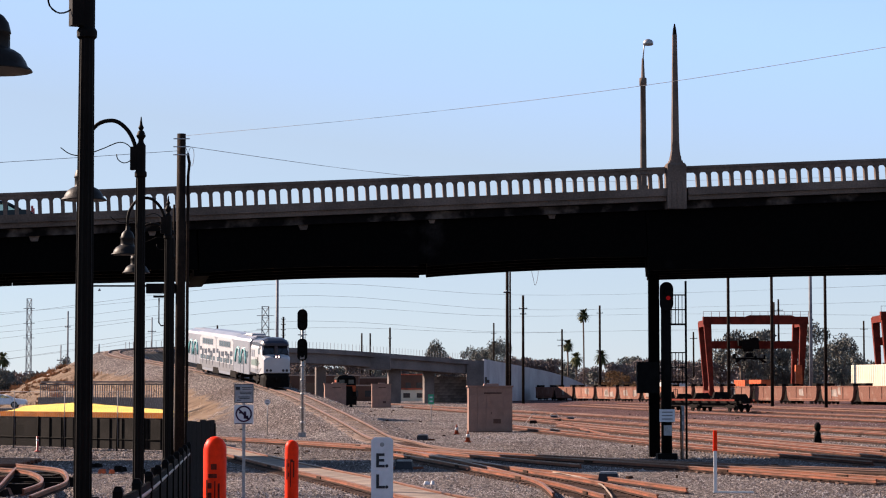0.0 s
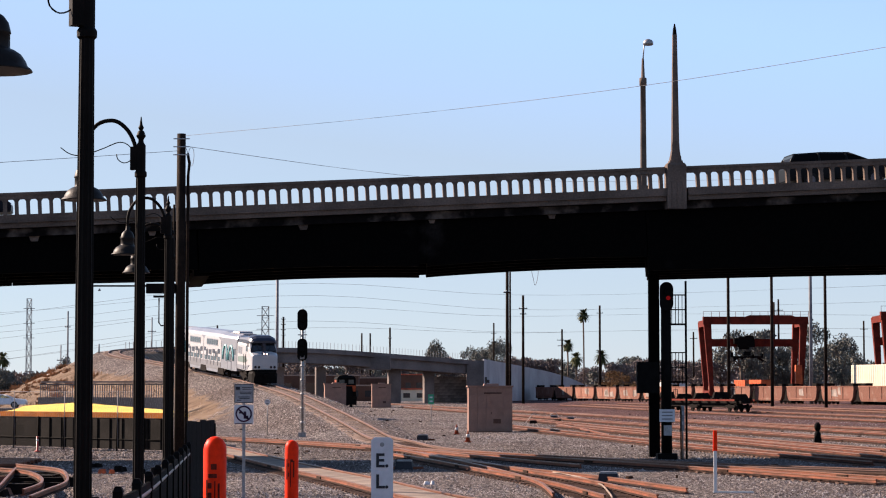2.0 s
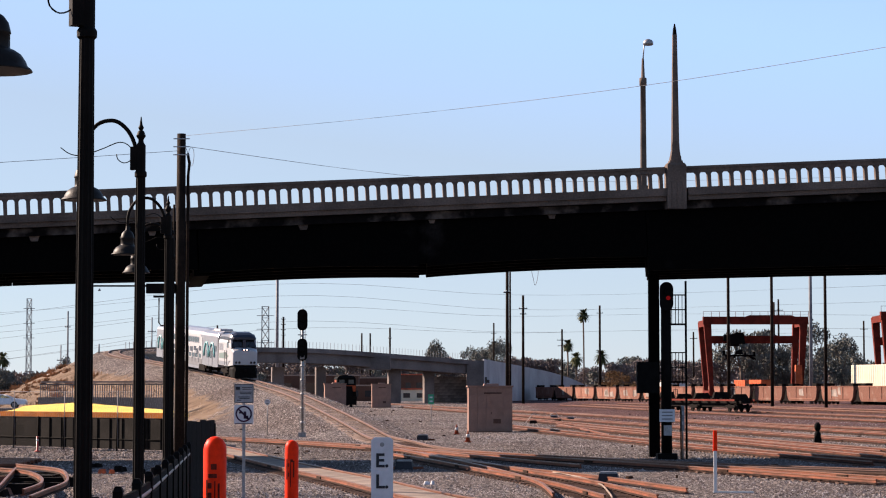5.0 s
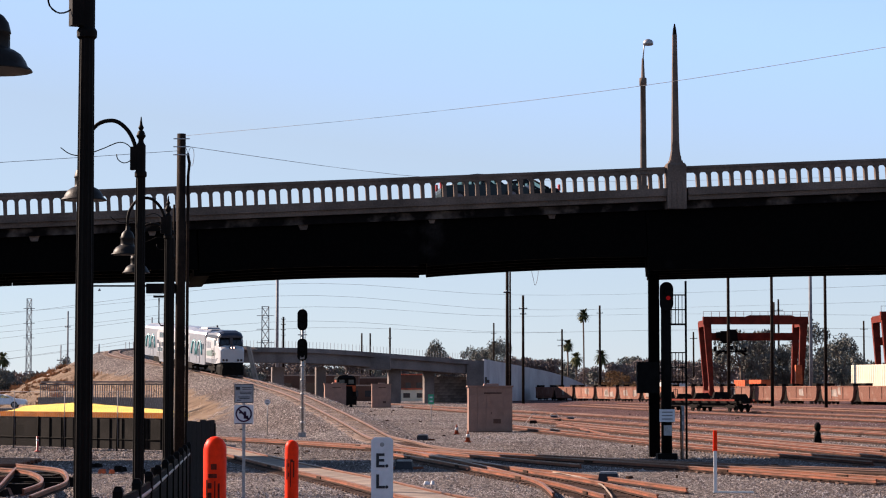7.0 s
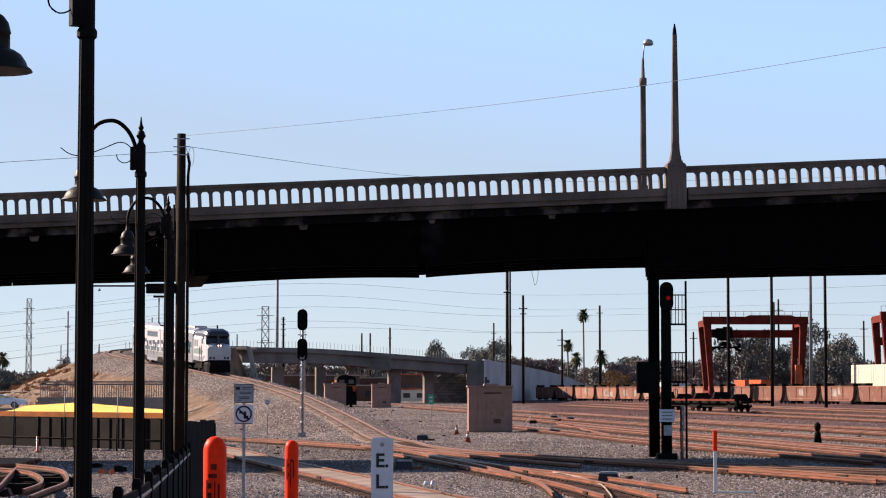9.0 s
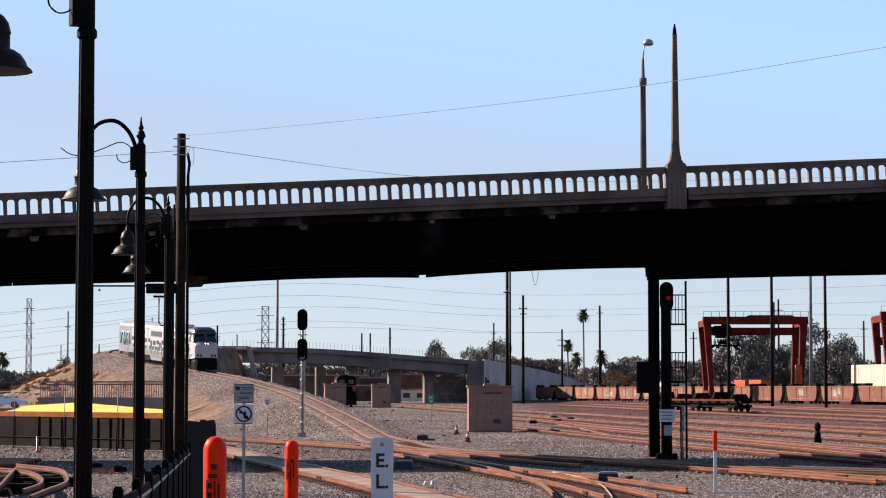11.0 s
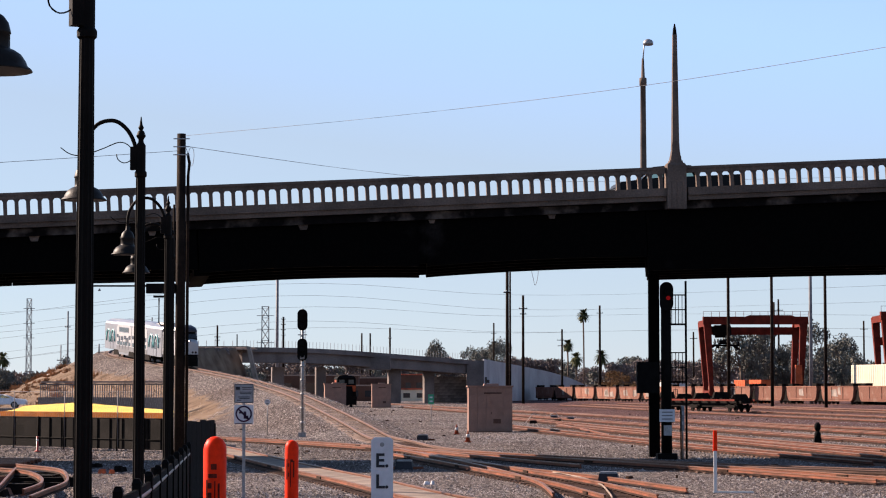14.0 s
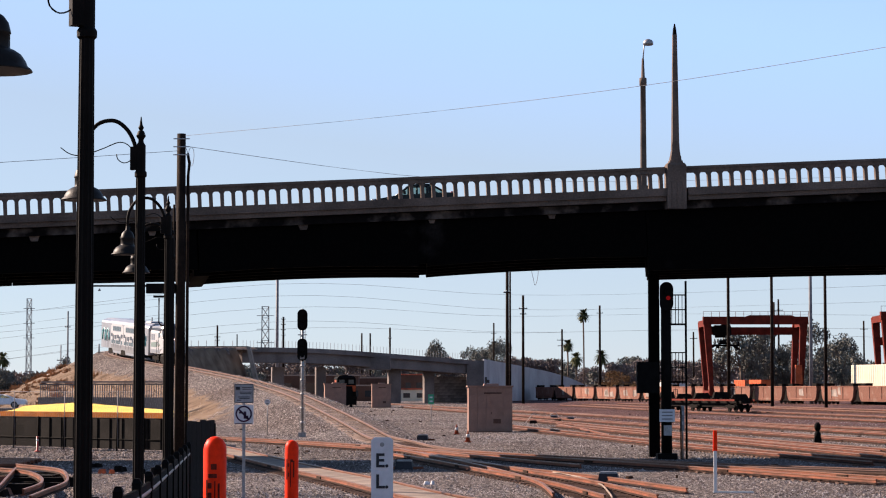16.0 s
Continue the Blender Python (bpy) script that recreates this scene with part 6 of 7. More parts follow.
lift_beam, crane_trolley, crane_spreader = gantry_crane((*(58.74, 425.00, 2.11)[:2], 0.6), 19.762, (58.87, 425.00, 16.85)[2] - 0.6, "rust-red rubber-tyred gantry crane over the freight yard")
gantry_crane((*(88.00, 405.00, 2.16)[:2], 0.6), 19.238, (88.21, 405.00, 17.12)[2] - 0.6, "second rust-red gantry crane at the yard edge")


def container(p, size, mat, label, turn=0.0):
    root = thing("shipping_container", label, "container", pose(*p, 0, 0, turn))
    bm = bmesh.new()
    box(bm, (0, 0, size[2] / 2), size)
    part("box", bm, M[mat], root)
    bm = bmesh.new()
    box(bm, (0, 0, 0), (0.12, 0.07, size[2] - 0.4))
    me = mesh_of("rib", bm, M[mat])
    n = int(size[0] / 0.8)
    for k in range(n):
        piece("rib", me, root, pose(-size[0] / 2 + size[0] * (k + 0.5) / n, -size[1] / 2 - 0.005, size[2] / 2))


bx = (75.75, 385.00, 7.49)
container((75.2, 390.2, 2.4), (16.2, 2.6, bx[2] - 2.4), "cream", "cream shipping container raised on a flat wagon", fang + 180)
container((75.2, 390.2, 0.6), (16.4, 2.2, 1.7), "truck", "dark container wagon frame under the cream container", fang + 180)
bx = (58.92, 430.00, 5.42)
container((bx[0], 430, 0.6), (12.6, 2.4, bx[2] - 1.0), "loco_face", "dull orange steel container behind the freight cars", fang + 180)


def freight_loco():
    p = (-15.15, 345.00, 1.11)
    root = thing("freight_locomotive", "dark and orange freight locomotive standing under the flyover", "locomotive", pose(p[0], 345, 0.6, 0, 0, -84))
    bm = bmesh.new()
    box(bm, (0, 0, 1.35), (17, 3.0, 0.5))
    part("frame", bm, M["truck"], root)
    bm = bmesh.new()
    box(bm, (-1.4, 0, 2.9), (12.5, 2.0, 2.6), taper=0.95)
    part("hood", bm, M["loco_orange"], root)
    bm = bmesh.new()
    box(bm, (-1.4, 0, 4.35), (12.5, 2.2, 0.4), taper=0.85)
    part("hood_roof", bm, M["black"], root)
    bm = bmesh.new()
    box(bm, (6.0, 0, 2.95), (2.3, 2.9, 2.7), taper=0.95)
    part("cab", bm, M["black"], root)
    bm = bmesh.new()
    box(bm, (7.2, 0, 2.75), (0.12, 2.7, 0.9))
    part("front_band", bm, M["loco_face"], root, "dull orange band across the front")
    bm = bmesh.new()
    box(bm, (6.0, 0, 4.45), (2.6, 2.8, 0.4), taper=0.75)
    part("cab_roof", bm, M["black"], root)
    bm = bmesh.new()
    box(bm, (7.7, 0, 2.3), (1.3, 1.9, 1.6), taper=0.85)
    part("nose", bm, M["black"], root)
    for s in (-1, 1):
        bm = bmesh.new()
        box(bm, (7.13, s * 0.7, 3.75), (0.1, 0.8, 0.6))
        part("cab_window", bm, M["window"], root)
    for k in range(4):
        bm = bmesh.new()
        lathe(bm, [(0.7, 0), (0.7, 0.25), (0.4, 0.3)], 12, (-6 + 2.2 * k, 0, 4.52))
        part("roof_fan", bm, M["truck"], root)
    bm = bmesh.new()
    box(bm, (8.6, 0, 0.75), (0.3, 2.8, 0.9))
    part("pilot", bm, M["black"], root)
    wheelset(root, 5.4, 3, 3.6, 0.5)
    wheelset(root, -5.4, 3, 3.6, 0.5)


freight_loco()


# ------------------------------------------------------------ left yard: fence, yellow roof, wall, car
def windscreen_fence():
    root = thing("chain_link_fence", "chain-link fence hung with dark fabric around a yard", "fence")
    pts = [Vector((*p, 0)) for p in [(-26.81, 127.49), (-22.11, 122.59), (-17.76, 118.06), (-13.73, 113.85), (-12.34, 112.84)]]
    line = spline(pts, 2.4)
    for k, (a, b) in enumerate(zip(line, line[1:])):
        bm = bmesh.new()
        d = (b - a)
        ang = math.atan2(d.y, d.x)
        m = Matrix.Translation((a + b) / 2) @ Matrix.Rotation(ang, 4, "Z")
        box(bm, (0, 0, 0.9), (d.length - 0.05, 0.02, 1.55), m)
        part("fabric_panel", bm, M["veil" if k < 3 else "mesh"], root, "thin see-through fabric" if k < 3 else "")
        bm = bmesh.new()
        rod(bm, a - Vector((0, 0.06, 0.1)), a + Vector((0, -0.06, 1.74)), 0.035, n=6)
        part("fence_post", bm, M["black"], root)
    bm = bmesh.new()
    box(bm, (0, 0, 0), (0.07, 0.03, 1.6))
    batten = mesh_of("batten", bm, M["mesh"])
    for k, p in enumerate(spline(line[3:], 1.1)):
        piece("batten", batten, root, Matrix.Translation((p.x, p.y - 0.05, 0.9 + random.uniform(-0.02, 0.02))))
    for p in line[::2]:
        bm = bmesh.new()
        rod(bm, p + Vector((0.05, -0.1, -0.1)), p + Vector((0.05, -0.1, 3.1)), 0.022, n=6)
        part("tall_post", bm, M["faded"], root)
    bm = bmesh.new()
    tube(bm, [p + Vector((0.05, -0.1, 3.06)) for p in line], 0.014, 5)
    part("wire_rail", bm, M["faded"], root)
    bm = bmesh.new()
    for a, b in zip(line, line[1:]):
        d = b - a
        for k in range(12):
            for up in (0, 1):
                z0, z1 = (1.72, 3.05) if up else (3.05, 1.72)
                q = a + d * (k / 12)
                e = a + d * ((k + 2.2) / 12)
                rod(bm, (q.x + 0.05, q.y - 0.1, z0), (e.x + 0.05, e.y - 0.1, z1), 0.0025, n=3, cap=False)
    tagged(part("chain_link", bm, M["steel"], root, "thin open chain-link wire"), kind="stuff")
    bm = bmesh.new()
    tube(bm, [p + Vector((0, -0.05, 0.62)) for p in line], 0.022, 5)
    part("middle_rail", bm, M["black"], root)
    bm = bmesh.new()
    tube(bm, [p + Vector((0, 0, 1.7)) for p in line], 0.025, 5)
    part("top_rail", bm, M["black"], root)
    bm = bmesh.new()
    box(bm, (line[2].x + 0.4, line[2].y - 0.12, 1.0), (0.4, 0.04, 0.5))
    part("notice", bm, M["sign"], root)


windscreen_fence()


def yellow_roof():
    root = thing("yellow_canopy", "low bright yellow sheet canopy behind the dark fence", "canopy")
    a, b = (-28.77, 140.00, 2.30), (-14.75, 128.00, 2.15)
    bm = bmesh.new()
    n = 40
    rows = []
    for k in range(n + 1):
        t = k / n
        t = 0.2 + 0.8 * t
        x, y = a[0] + (b[0] - a[0]) * t, a[1] + (b[1] - a[1]) * t
        z = 2.16 + 0.24 * min(1, (t - 0.2) / 0.3) - 0.42 * max(0, t - 0.55) / 0.45 + 0.008 * math.sin(k * 1.3)
        if t < 0.26:
            z -= 0.3 * (0.26 - t) / 0.06
        rows.append([bm.verts.new((x, y - 4.0, 1.66)), bm.verts.new((x, y - 3.9, 1.9)), bm.verts.new((x, y - 1, z)), bm.verts.new((x, y + 3.5, z - 0.25)), bm.verts.new((x, y + 3.5, z - 0.4)), bm.verts.new((x, y - 1, 1.64))])
    for p, q in zip(rows, rows[1:]):
        for k in range(6):
            bm.faces.new((p[k], p[(k + 1) % 6], q[(k + 1) % 6], q[k]))
    bm.faces.new(rows[0])
    bm.faces.new(rows[-1][::-1])
    part("sheet", bm, M["yellow"], root)
    # added strip whose darker orange paints the shadow on the front edge
    bm = bmesh.new()
    va, vb = [bm.verts.new((p[0], p[1] - 4.06, z)) for p, z in ((a, 1.6), (b, 1.6))], [bm.verts.new((p[0], p[1] - 4.06, z)) for p, z in ((a, 1.92), (b, 1.88))]
    vc, vd = [bm.verts.new((p[0], p[1] - 4.02, 1.6)) for p in (a, b)], [bm.verts.new((p[0], p[1] - 4.02, 1.9)) for p in (a, b)]
    for q in ((va[0], va[1], vb[1], vb[0]), (vd[0], vd[1], vc[1], vc[0]), (vb[0], vb[1], vd[1], vd[0]), (vc[0], vc[1], va[1], va[0]), (va[0], vb[0], vd[0], vc[0]), (va[1], vc[1], vd[1], vb[1])):
        bm.faces.new(q)
    part("valance", bm, M["valance"], root, "dark orange strip for the shaded canopy edge")
    for k in range(7):
        t = (k + 0.5) / 7
        bm = bmesh.new()
        x, y = a[0] + (b[0] - a[0]) * t, a[1] + (b[1] - a[1]) * t
        rod(bm, (x, y - 3, 0), (x, y - 3, 1.72), 0.06)
        part("canopy_post", bm, M["steel"], root)


yellow_roof()


def crib_wall():
    root = thing("retaining_fence", "grey metal picket fence above a low concrete wall", "fence")
    a, b = (-41.33, 232.00, 3.17), (-27.18, 225.00, 3.62)
    va, vb = Vector((a[0], a[1], 0)), Vector((b[0], b[1], 0))
    d = vb - va
    ang = math.atan2(d.y, d.x)
    bm = bmesh.new()
    box(bm, (0, 0, 1.4), (d.length, 0.5, 2.0), Matrix.Translation((va + vb) / 2) @ Matrix.Rotation(ang, 4, "Z"))
    box(bm, (0, 0, 3.72), (d.length, 0.14, 0.14), Matrix.Translation((va + vb) / 2) @ Matrix.Rotation(ang, 4, "Z"))
    part("wall", bm, M["fly"], root)
    bm = bmesh.new()
    box(bm, (0, 0, 0), (0.08, 0.06, 1.6))
    me = mesh_of("picket", bm, M["faded"])
    n = int(d.length / 0.28)
    for k in range(n):
        p = va + d * ((k + 0.5) / n)
        piece("picket", me, root, Matrix.Translation((p.x, p.y, 2.95)))
    bm = bmesh.new()
    box(bm, (0, 0.3, 3.95), (d.length, 0.3, 0.16), Matrix.Translation((va + vb) / 2) @ Matrix.Rotation(ang, 4, "Z"))
    part("pale_kerb", bm, M["stucco"], root)


crib_wall()

P_WHITE = material("white_car_paint", (0.55, 0.58, 0.65), 0.3, 0.1, 0.08)
parked = car("suv", "parked white suv behind the fence", SUV_LOW, SUV_CAB, P_WHITE, 1.9, r=0.37, axles=(1.45, -1.4), posts=SUV_POSTS)
lot = bmesh.new()
box(lot, ((-48.50, 250.00, 0.68)[0], 251, 0.6), (14, 10, 1.1))
tagged(new("loading_slab", mesh_of("loading_slab", lot, M["fly"])), "low concrete loading slab under a parked car", "slab")
parked.matrix_basis = pose((-48.50, 250.00, 0.68)[0], 249, 1.15, 0, 0, 4)


def rail_pile():
    """Curved panel tracks lying at the near left."""
    for pts in ([(-15.6, 83.0), (-13.26, 78.1), (-11.9, 71.8), (-11.1, 66.7), (-10.8, 62.0), (-10.5, 57.4)], [(-12.2, 61.0), (-12.6, 64.5), (-13.6, 70.9), (-14.9, 79.2)], [(-16.2, 80.0), (-14.1, 76.4), (-12.6, 71.0), (-11.7, 66.0), (-11.4, 61.6)]):
        line = spline([Vector((*q, 0.3)) for q in pts], 0.6)
        bm = bmesh.new()
        rail_mesh(bm, line, 0, 0.0)
        tagged(part("loose_rail", bm, M["rail"], None), "curved rusty loose rail lying on dark ties", "rail", "loose rails")
    for k in range(34):
        p = (-13.6, 73.5, 0.00)
        bm = bmesh.new()
        box(bm, (0, 0, 0.1), (random.uniform(1.2, 2.6), random.uniform(0.25, 0.9), random.uniform(0.16, 0.5)), taper=0.9)
        tagged(new("old_tie", mesh_of("old_tie", bm, M["truck" if k % 5 else "tie"])), "dark discarded tie lying among loose rails", "railway tie", "discarded ties").matrix_basis = pose(p[0] + random.uniform(-3.0, 1.0), p[1] + random.uniform(-7, 7), 0.0, 0, 0, random.uniform(-30, 30))
    for k in range(7):
        p = (-17.87, 95.19, 0.00)
        line = [Vector((p[0] - 5 + 0.3 * k + t * 1.4, p[1] - 2.2 + 1.0 * k - t * 0.5, 0.05)) for t in np.linspace(0, 4.2 - 0.25 * k, 6)]
        bm = bmesh.new()
        rail_mesh(bm, line, 0, 0.0)
        tagged(part("loose_rail", bm, M["rail"], None), "straight rusty loose rail lying on the ballast", "rail", "loose rails")


rail_pile()


def scrap(p, s, mat):
    bm = bmesh.new()
    for k in range(5):
        box(bm, (0, 0, 0.12 * s), (random.uniform(0.2, 0.5) * s, random.uniform(0.2, 0.4) * s, random.uniform(0.2, 0.4) * s), Matrix.Translation((random.uniform(-0.4, 0.4) * s, random.uniform(-0.3, 0.3) * s, 0)) @ Matrix.Rotation(random.uniform(0, 3), 4, "Z"), taper=0.7)
    tagged(new("hardware_pile", mesh_of("hardware_pile", bm, M[mat])), "small pile of track hardware on the ballast", "hardware pile", "hardware piles").matrix_basis = pose(p[0], p[1], ground_z(p[0], p[1]))


for q, s, mm in (((-12.75, 86.21, 0.00), 0.55, "loco_face"), ((-12.46, 87.98, 0.00), 0.8, "truck"), ((-14.25, 92.44, 0.00), 0.7, "truck"), ((-10.99, 85.06, 0.00), 0.9, "truck"), ((-0.49, 75.97, 0.00), 0.4, "sign")):
    scrap(q, s, mm)


# crossing panels between the rails of the near track, and a service walk between switch rails
def crossing_panels():
    root = thing("crossing_panels", "pale worn panels laid between the rails", "track panel", kind="structure")
    line = spline([(*p, 0.13) for p in TRACK_B], 2.4)
    bm = bmesh.new()
    box(bm, (0, 0, 0), (2.36, 1.18, 0.1))
    me = mesh_of("panel", bm, M["panel"])
    for a, b in zip(line, line[1:]):
        piece("panel", me, root, Matrix.Translation((a + b) / 2) @ Matrix.Rotation(math.atan2(b.y - a.y, b.x - a.x), 4, "Z"))


crossing_panels()


def switch_rails(pts, label):
    line = spline([Vector((*p, 0.05)) for p in pts], 1.5)
    bm = bmesh.new()
    rail_mesh(bm, line, 0, 0)
    tagged(part("switch_rail", bm, M["rail"], None), label, "rail", "switch rails")


for pts in ([(-4.36, 121.43), (-0.66, 109.93), (2.83, 98.11), (5.69, 89.21)], [(-2.43, 115.92), (1.06, 92.44), (2.95, 75.97), (3.19, 63.84)], [(-0.61, 102.03), (2.54, 87.98), (5.22, 78.77), (7.62, 67.19)], [(7.72, 256.00), (10.02, 228.32), (13.94, 247.43)], [(6.89, 228.32), (9.91, 197.77), (11.06, 149.95)]):
    switch_rails(pts, "curved rusty switch rail on the ballast")


def hand_lever(p, s):
    root = thing("switch_lever", "pale hand-thrown switch lever beside a yard track", "switch lever", pose(p[0], p[1], ground_z(p[0], p[1])), "switch levers")
    bm = bmesh.new()
    tube(bm, [(-0.9 * s, 0, 0.1), (0.2 * s, 0, 0.95), (0.9 * s, 0, 0.75)], 0.035, 6)
    part("lever", bm, M["steel"], root)
    bm = bmesh.new()
    box(bm, (0.1, 0, 0.15), (0.7, 0.4, 0.3), taper=0.8)
    part("stand", bm, M["truck"], root)


hand_lever((8.00, 203.21, 0.14), 0.65)
hand_lever((10.47, 208.95, 0.15), -0.65)


def yard_debris():
    rnd = random.Random(21)
    bm = bmesh.new()
    for k in range(90):
        y = rnd.uniform(75, 330)
        x = rnd.uniform(-0.09, 0.2) * y
        if y > 108 and ground_z(x, y) > float(level(y)) + 0.1:
            continue
        z = float(level(y))
        box(bm, (0, 0, 0.05), (rnd.uniform(0.1, 0.4), rnd.uniform(0.06, 0.16), rnd.uniform(0.05, 0.12)), Matrix.Translation((x, y, z)) @ Matrix.Rotation(rnd.uniform(0, 3.1), 4, "Z"), taper=0.8)
    me = mesh_of("yard_debris", bm, M["foot"])
    tagged(new("yard_debris", me), "scattered rusty spikes, plates and timber scraps in the yard", "debris", kind="stuff")


yard_debris()


def rail_fittings(pts, label, step=0.62):
    """Tie plates with spikes under both rails and bolted joint bars every 12 m."""
    line = spline([Vector((*p, float(level(p[1])) + 0.22)) for p in pts], step)
    bm = bmesh.new()
    for k, (a, b) in enumerate(zip(line, line[1:])):
        ang = math.atan2(b.y - a.y, b.x - a.x)
        m = Matrix.Translation(a) @ Matrix.Rotation(ang, 4, "Z")
        for s in (-1, 1):
            box(bm, (0, s * 0.755, -0.168), (0.18, 0.34, 0.024), m)
            if k % 19 == (4 if s > 0 else 13):
                for e in (-1, 1):
                    box(bm, (0, s * 0.755 + e * 0.04, -0.085), (0.75, 0.035, 0.085), m)
    tagged(new("rail_fittings", mesh_of("rail_fittings", bm, M["foot"])), label, "track hardware", kind="stuff")


rail_fittings(TRACK_A, "rusty tie plates and joint bars on the main track")
rail_fittings(TRACK_B, "rusty tie plates and joint bars on the panelled track")
rail_fittings(TRACK_C, "rusty tie plates and joint bars on the diverging track")


# loose stones on the ballast
def stones():
    rnd = random.Random(5)
    verts, faces = [], []
    for k in range(84000):
        far = k % 2
        y = 104 + 150 * rnd.random() ** 1.5 if far else 64 + 60 * rnd.random() ** 1.5
        x = rnd.uniform(-0.205, 0.205) * y
        z = ground_z(x, y) if y > 108 else 0.0
        s = (rnd.uniform(0.035, 0.085) if far else rnd.uniform(0.02, 0.06)) * (1 if rnd.random() > 0.03 else 1.6)
        o = len(verts)
        a = rnd.uniform(0, 6)
        for j in range(4):
            verts.append((x + s * math.cos(a + j * 1.57) * rnd.uniform(0.7, 1.2), y + s * math.sin(a + j * 1.57) * rnd.uniform(0.7, 1.2), z - 0.02))
        verts.append((x + rnd.uniform(-0.03, 0.03), y, z + s * rnd.uniform(0.4, 0.85)))
        faces += [(o, o + 1, o + 4), (o + 1, o + 2, o + 4), (o + 2, o + 3, o + 4), (o + 3, o, o + 4)]
    me = bpy.data.meshes.new("ballast_stones")
    me.from_pydata(verts, [], faces)
    me.materials.append(stone_material())
    tagged(new("ballast_stones", me), "loose grey ballast stones across the yard", "ballast", kind="stuff")


stones()


def dry_grass():
    rnd = random.Random(12)
    verts, faces = [], []
    for k in range(9000):
        x, y = rnd.uniform(-66, -14), rnd.uniform(232, 300)
        d = float(np.min(np.hypot(climb_hill[:, 0] - x, climb_hill[:, 1] - y)))
        if d < 5 + 3 * rnd.random() or noise.noise(Vector((x * 0.15, y * 0.15, 1))) < -0.1:
            continue
        z = ground_z(x, y)
        h, a = rnd.uniform(0.08, 0.3), rnd.uniform(0, 6.3)
        o = len(verts)
        c, s = math.cos(a) * 0.08, math.sin(a) * 0.08
        verts += [(x - c, y - s, z - 0.03), (x + c, y + s, z - 0.03), (x + rnd.uniform(-0.15, 0.15), y + rnd.uniform(-0.1, 0.1), z + h)]
        faces.append((o, o + 1, o + 2))
    me = bpy.data.meshes.new("dry_grass")
    me.from_pydata(verts, [], faces)
    me.materials.append(material("straw", (0.25, 0.16, 0.09), 0.9, 0, 0.5, 0.4))
    tagged(new("dry_grass", me), "dry tan grass tufts on the embankment slope", "grass", kind="stuff")


dry_grass()


def dry_brush():
    """Clumps of dry ochre brush on the outer slope."""
    rnd = random.Random(31)
    verts, faces = [], []
    for k in range(420):
        x, y = rnd.uniform(-64, -43), rnd.uniform(262, 318)
        d = float(np.min(np.hypot(climb_hill[:, 0] - x, climb_hill[:, 1] - y)))
        if d < 6.5 or noise.noise(Vector((x * 0.12, y * 0.12, 7))) < -0.15:
            continue
        z, r = ground_z(x, y), rnd.uniform(0.3, 0.9)
        for j in range(36):
            a, up = rnd.uniform(0, 6.3), rnd.uniform(0.1, 1.0)
            c = Vector((x + math.cos(a) * r * rnd.random(), y + math.sin(a) * r * rnd.random(), z - 0.05))
            tip = c + Vector((math.cos(a) * 0.35 * r, math.sin(a) * 0.35 * r, up * r * 0.9))
            o = len(verts)
            w = 0.07
            verts += [(c.x - w, c.y, c.z), (c.x + w, c.y + 0.05, c.z), tip[:]]
            faces.append((o, o + 1, o + 2))
    me = bpy.data.meshes.new("dry_brush")
    me.from_pydata(verts, [], faces)
    me.materials.append(material("ochre_brush", (0.26, 0.14, 0.07), 0.9, 0, 0.5, 0.3))
    tagged(new("dry_brush", me), "dry ochre brush clumps on the embankment side", "brush", kind="stuff")


dry_brush()


def crest_posts():
    root = thing("crest_fence", "thin fence posts along the embankment crest", "fence")
    for p in climb[::3]:
        if p.y > 345:
            bm = bmesh.new()
            rod(bm, (p.x - 1.2, p.y - 2.6, p.z - 0.5), (p.x - 1.2, p.y - 2.6, p.z + 0.9), 0.05, n=4)
            part("fence_post", bm, M["steel"], root)


crest_posts()

# ------------------------------------------------------------ distance: trees, poles, towers, wires, buildings
def leaf_cloud(rnd, rx, rz, n, size, clumps=9):
    """Many small leaf blades gathered in clumps."""
    verts, faces = [], []
    centres = [(rnd.gauss(0, 0.45) * rx, rnd.gauss(0, 0.45) * rx, rnd.uniform(-0.85, 0.9) * rz, rnd.uniform(0.28, 0.5)) for _ in range(clumps)]
    for k in range(n):
        cx, cy, cz, cr = rnd.choice(centres)
        v = Vector((rnd.gauss(0, 1), rnd.gauss(0, 1), rnd.gauss(0, 1)))
        v = v.normalized() * rnd.random() ** 0.4
        shrink = 1.0 - 0.45 * max(0, cz / rz)
        p = Vector((cx * shrink + v.x * cr * rx, cy * shrink + v.y * cr * rx, cz + v.z * cr * rz * 0.8))
        q = Euler((rnd.uniform(0, 6), rnd.uniform(0, 6), rnd.uniform(0, 6))).to_matrix()
        o = len(verts)
        s = size * rnd.uniform(0.6, 1.3)
        verts += [(p + q @ Vector(c))[:] for c in ((-s, 0, 0), (0, -s * 0.5, 0), (s, 0, 0), (0, s * 0.5, 0.1 * s))]
        faces.append((o, o + 1, o + 2, o + 3))
    return verts, faces


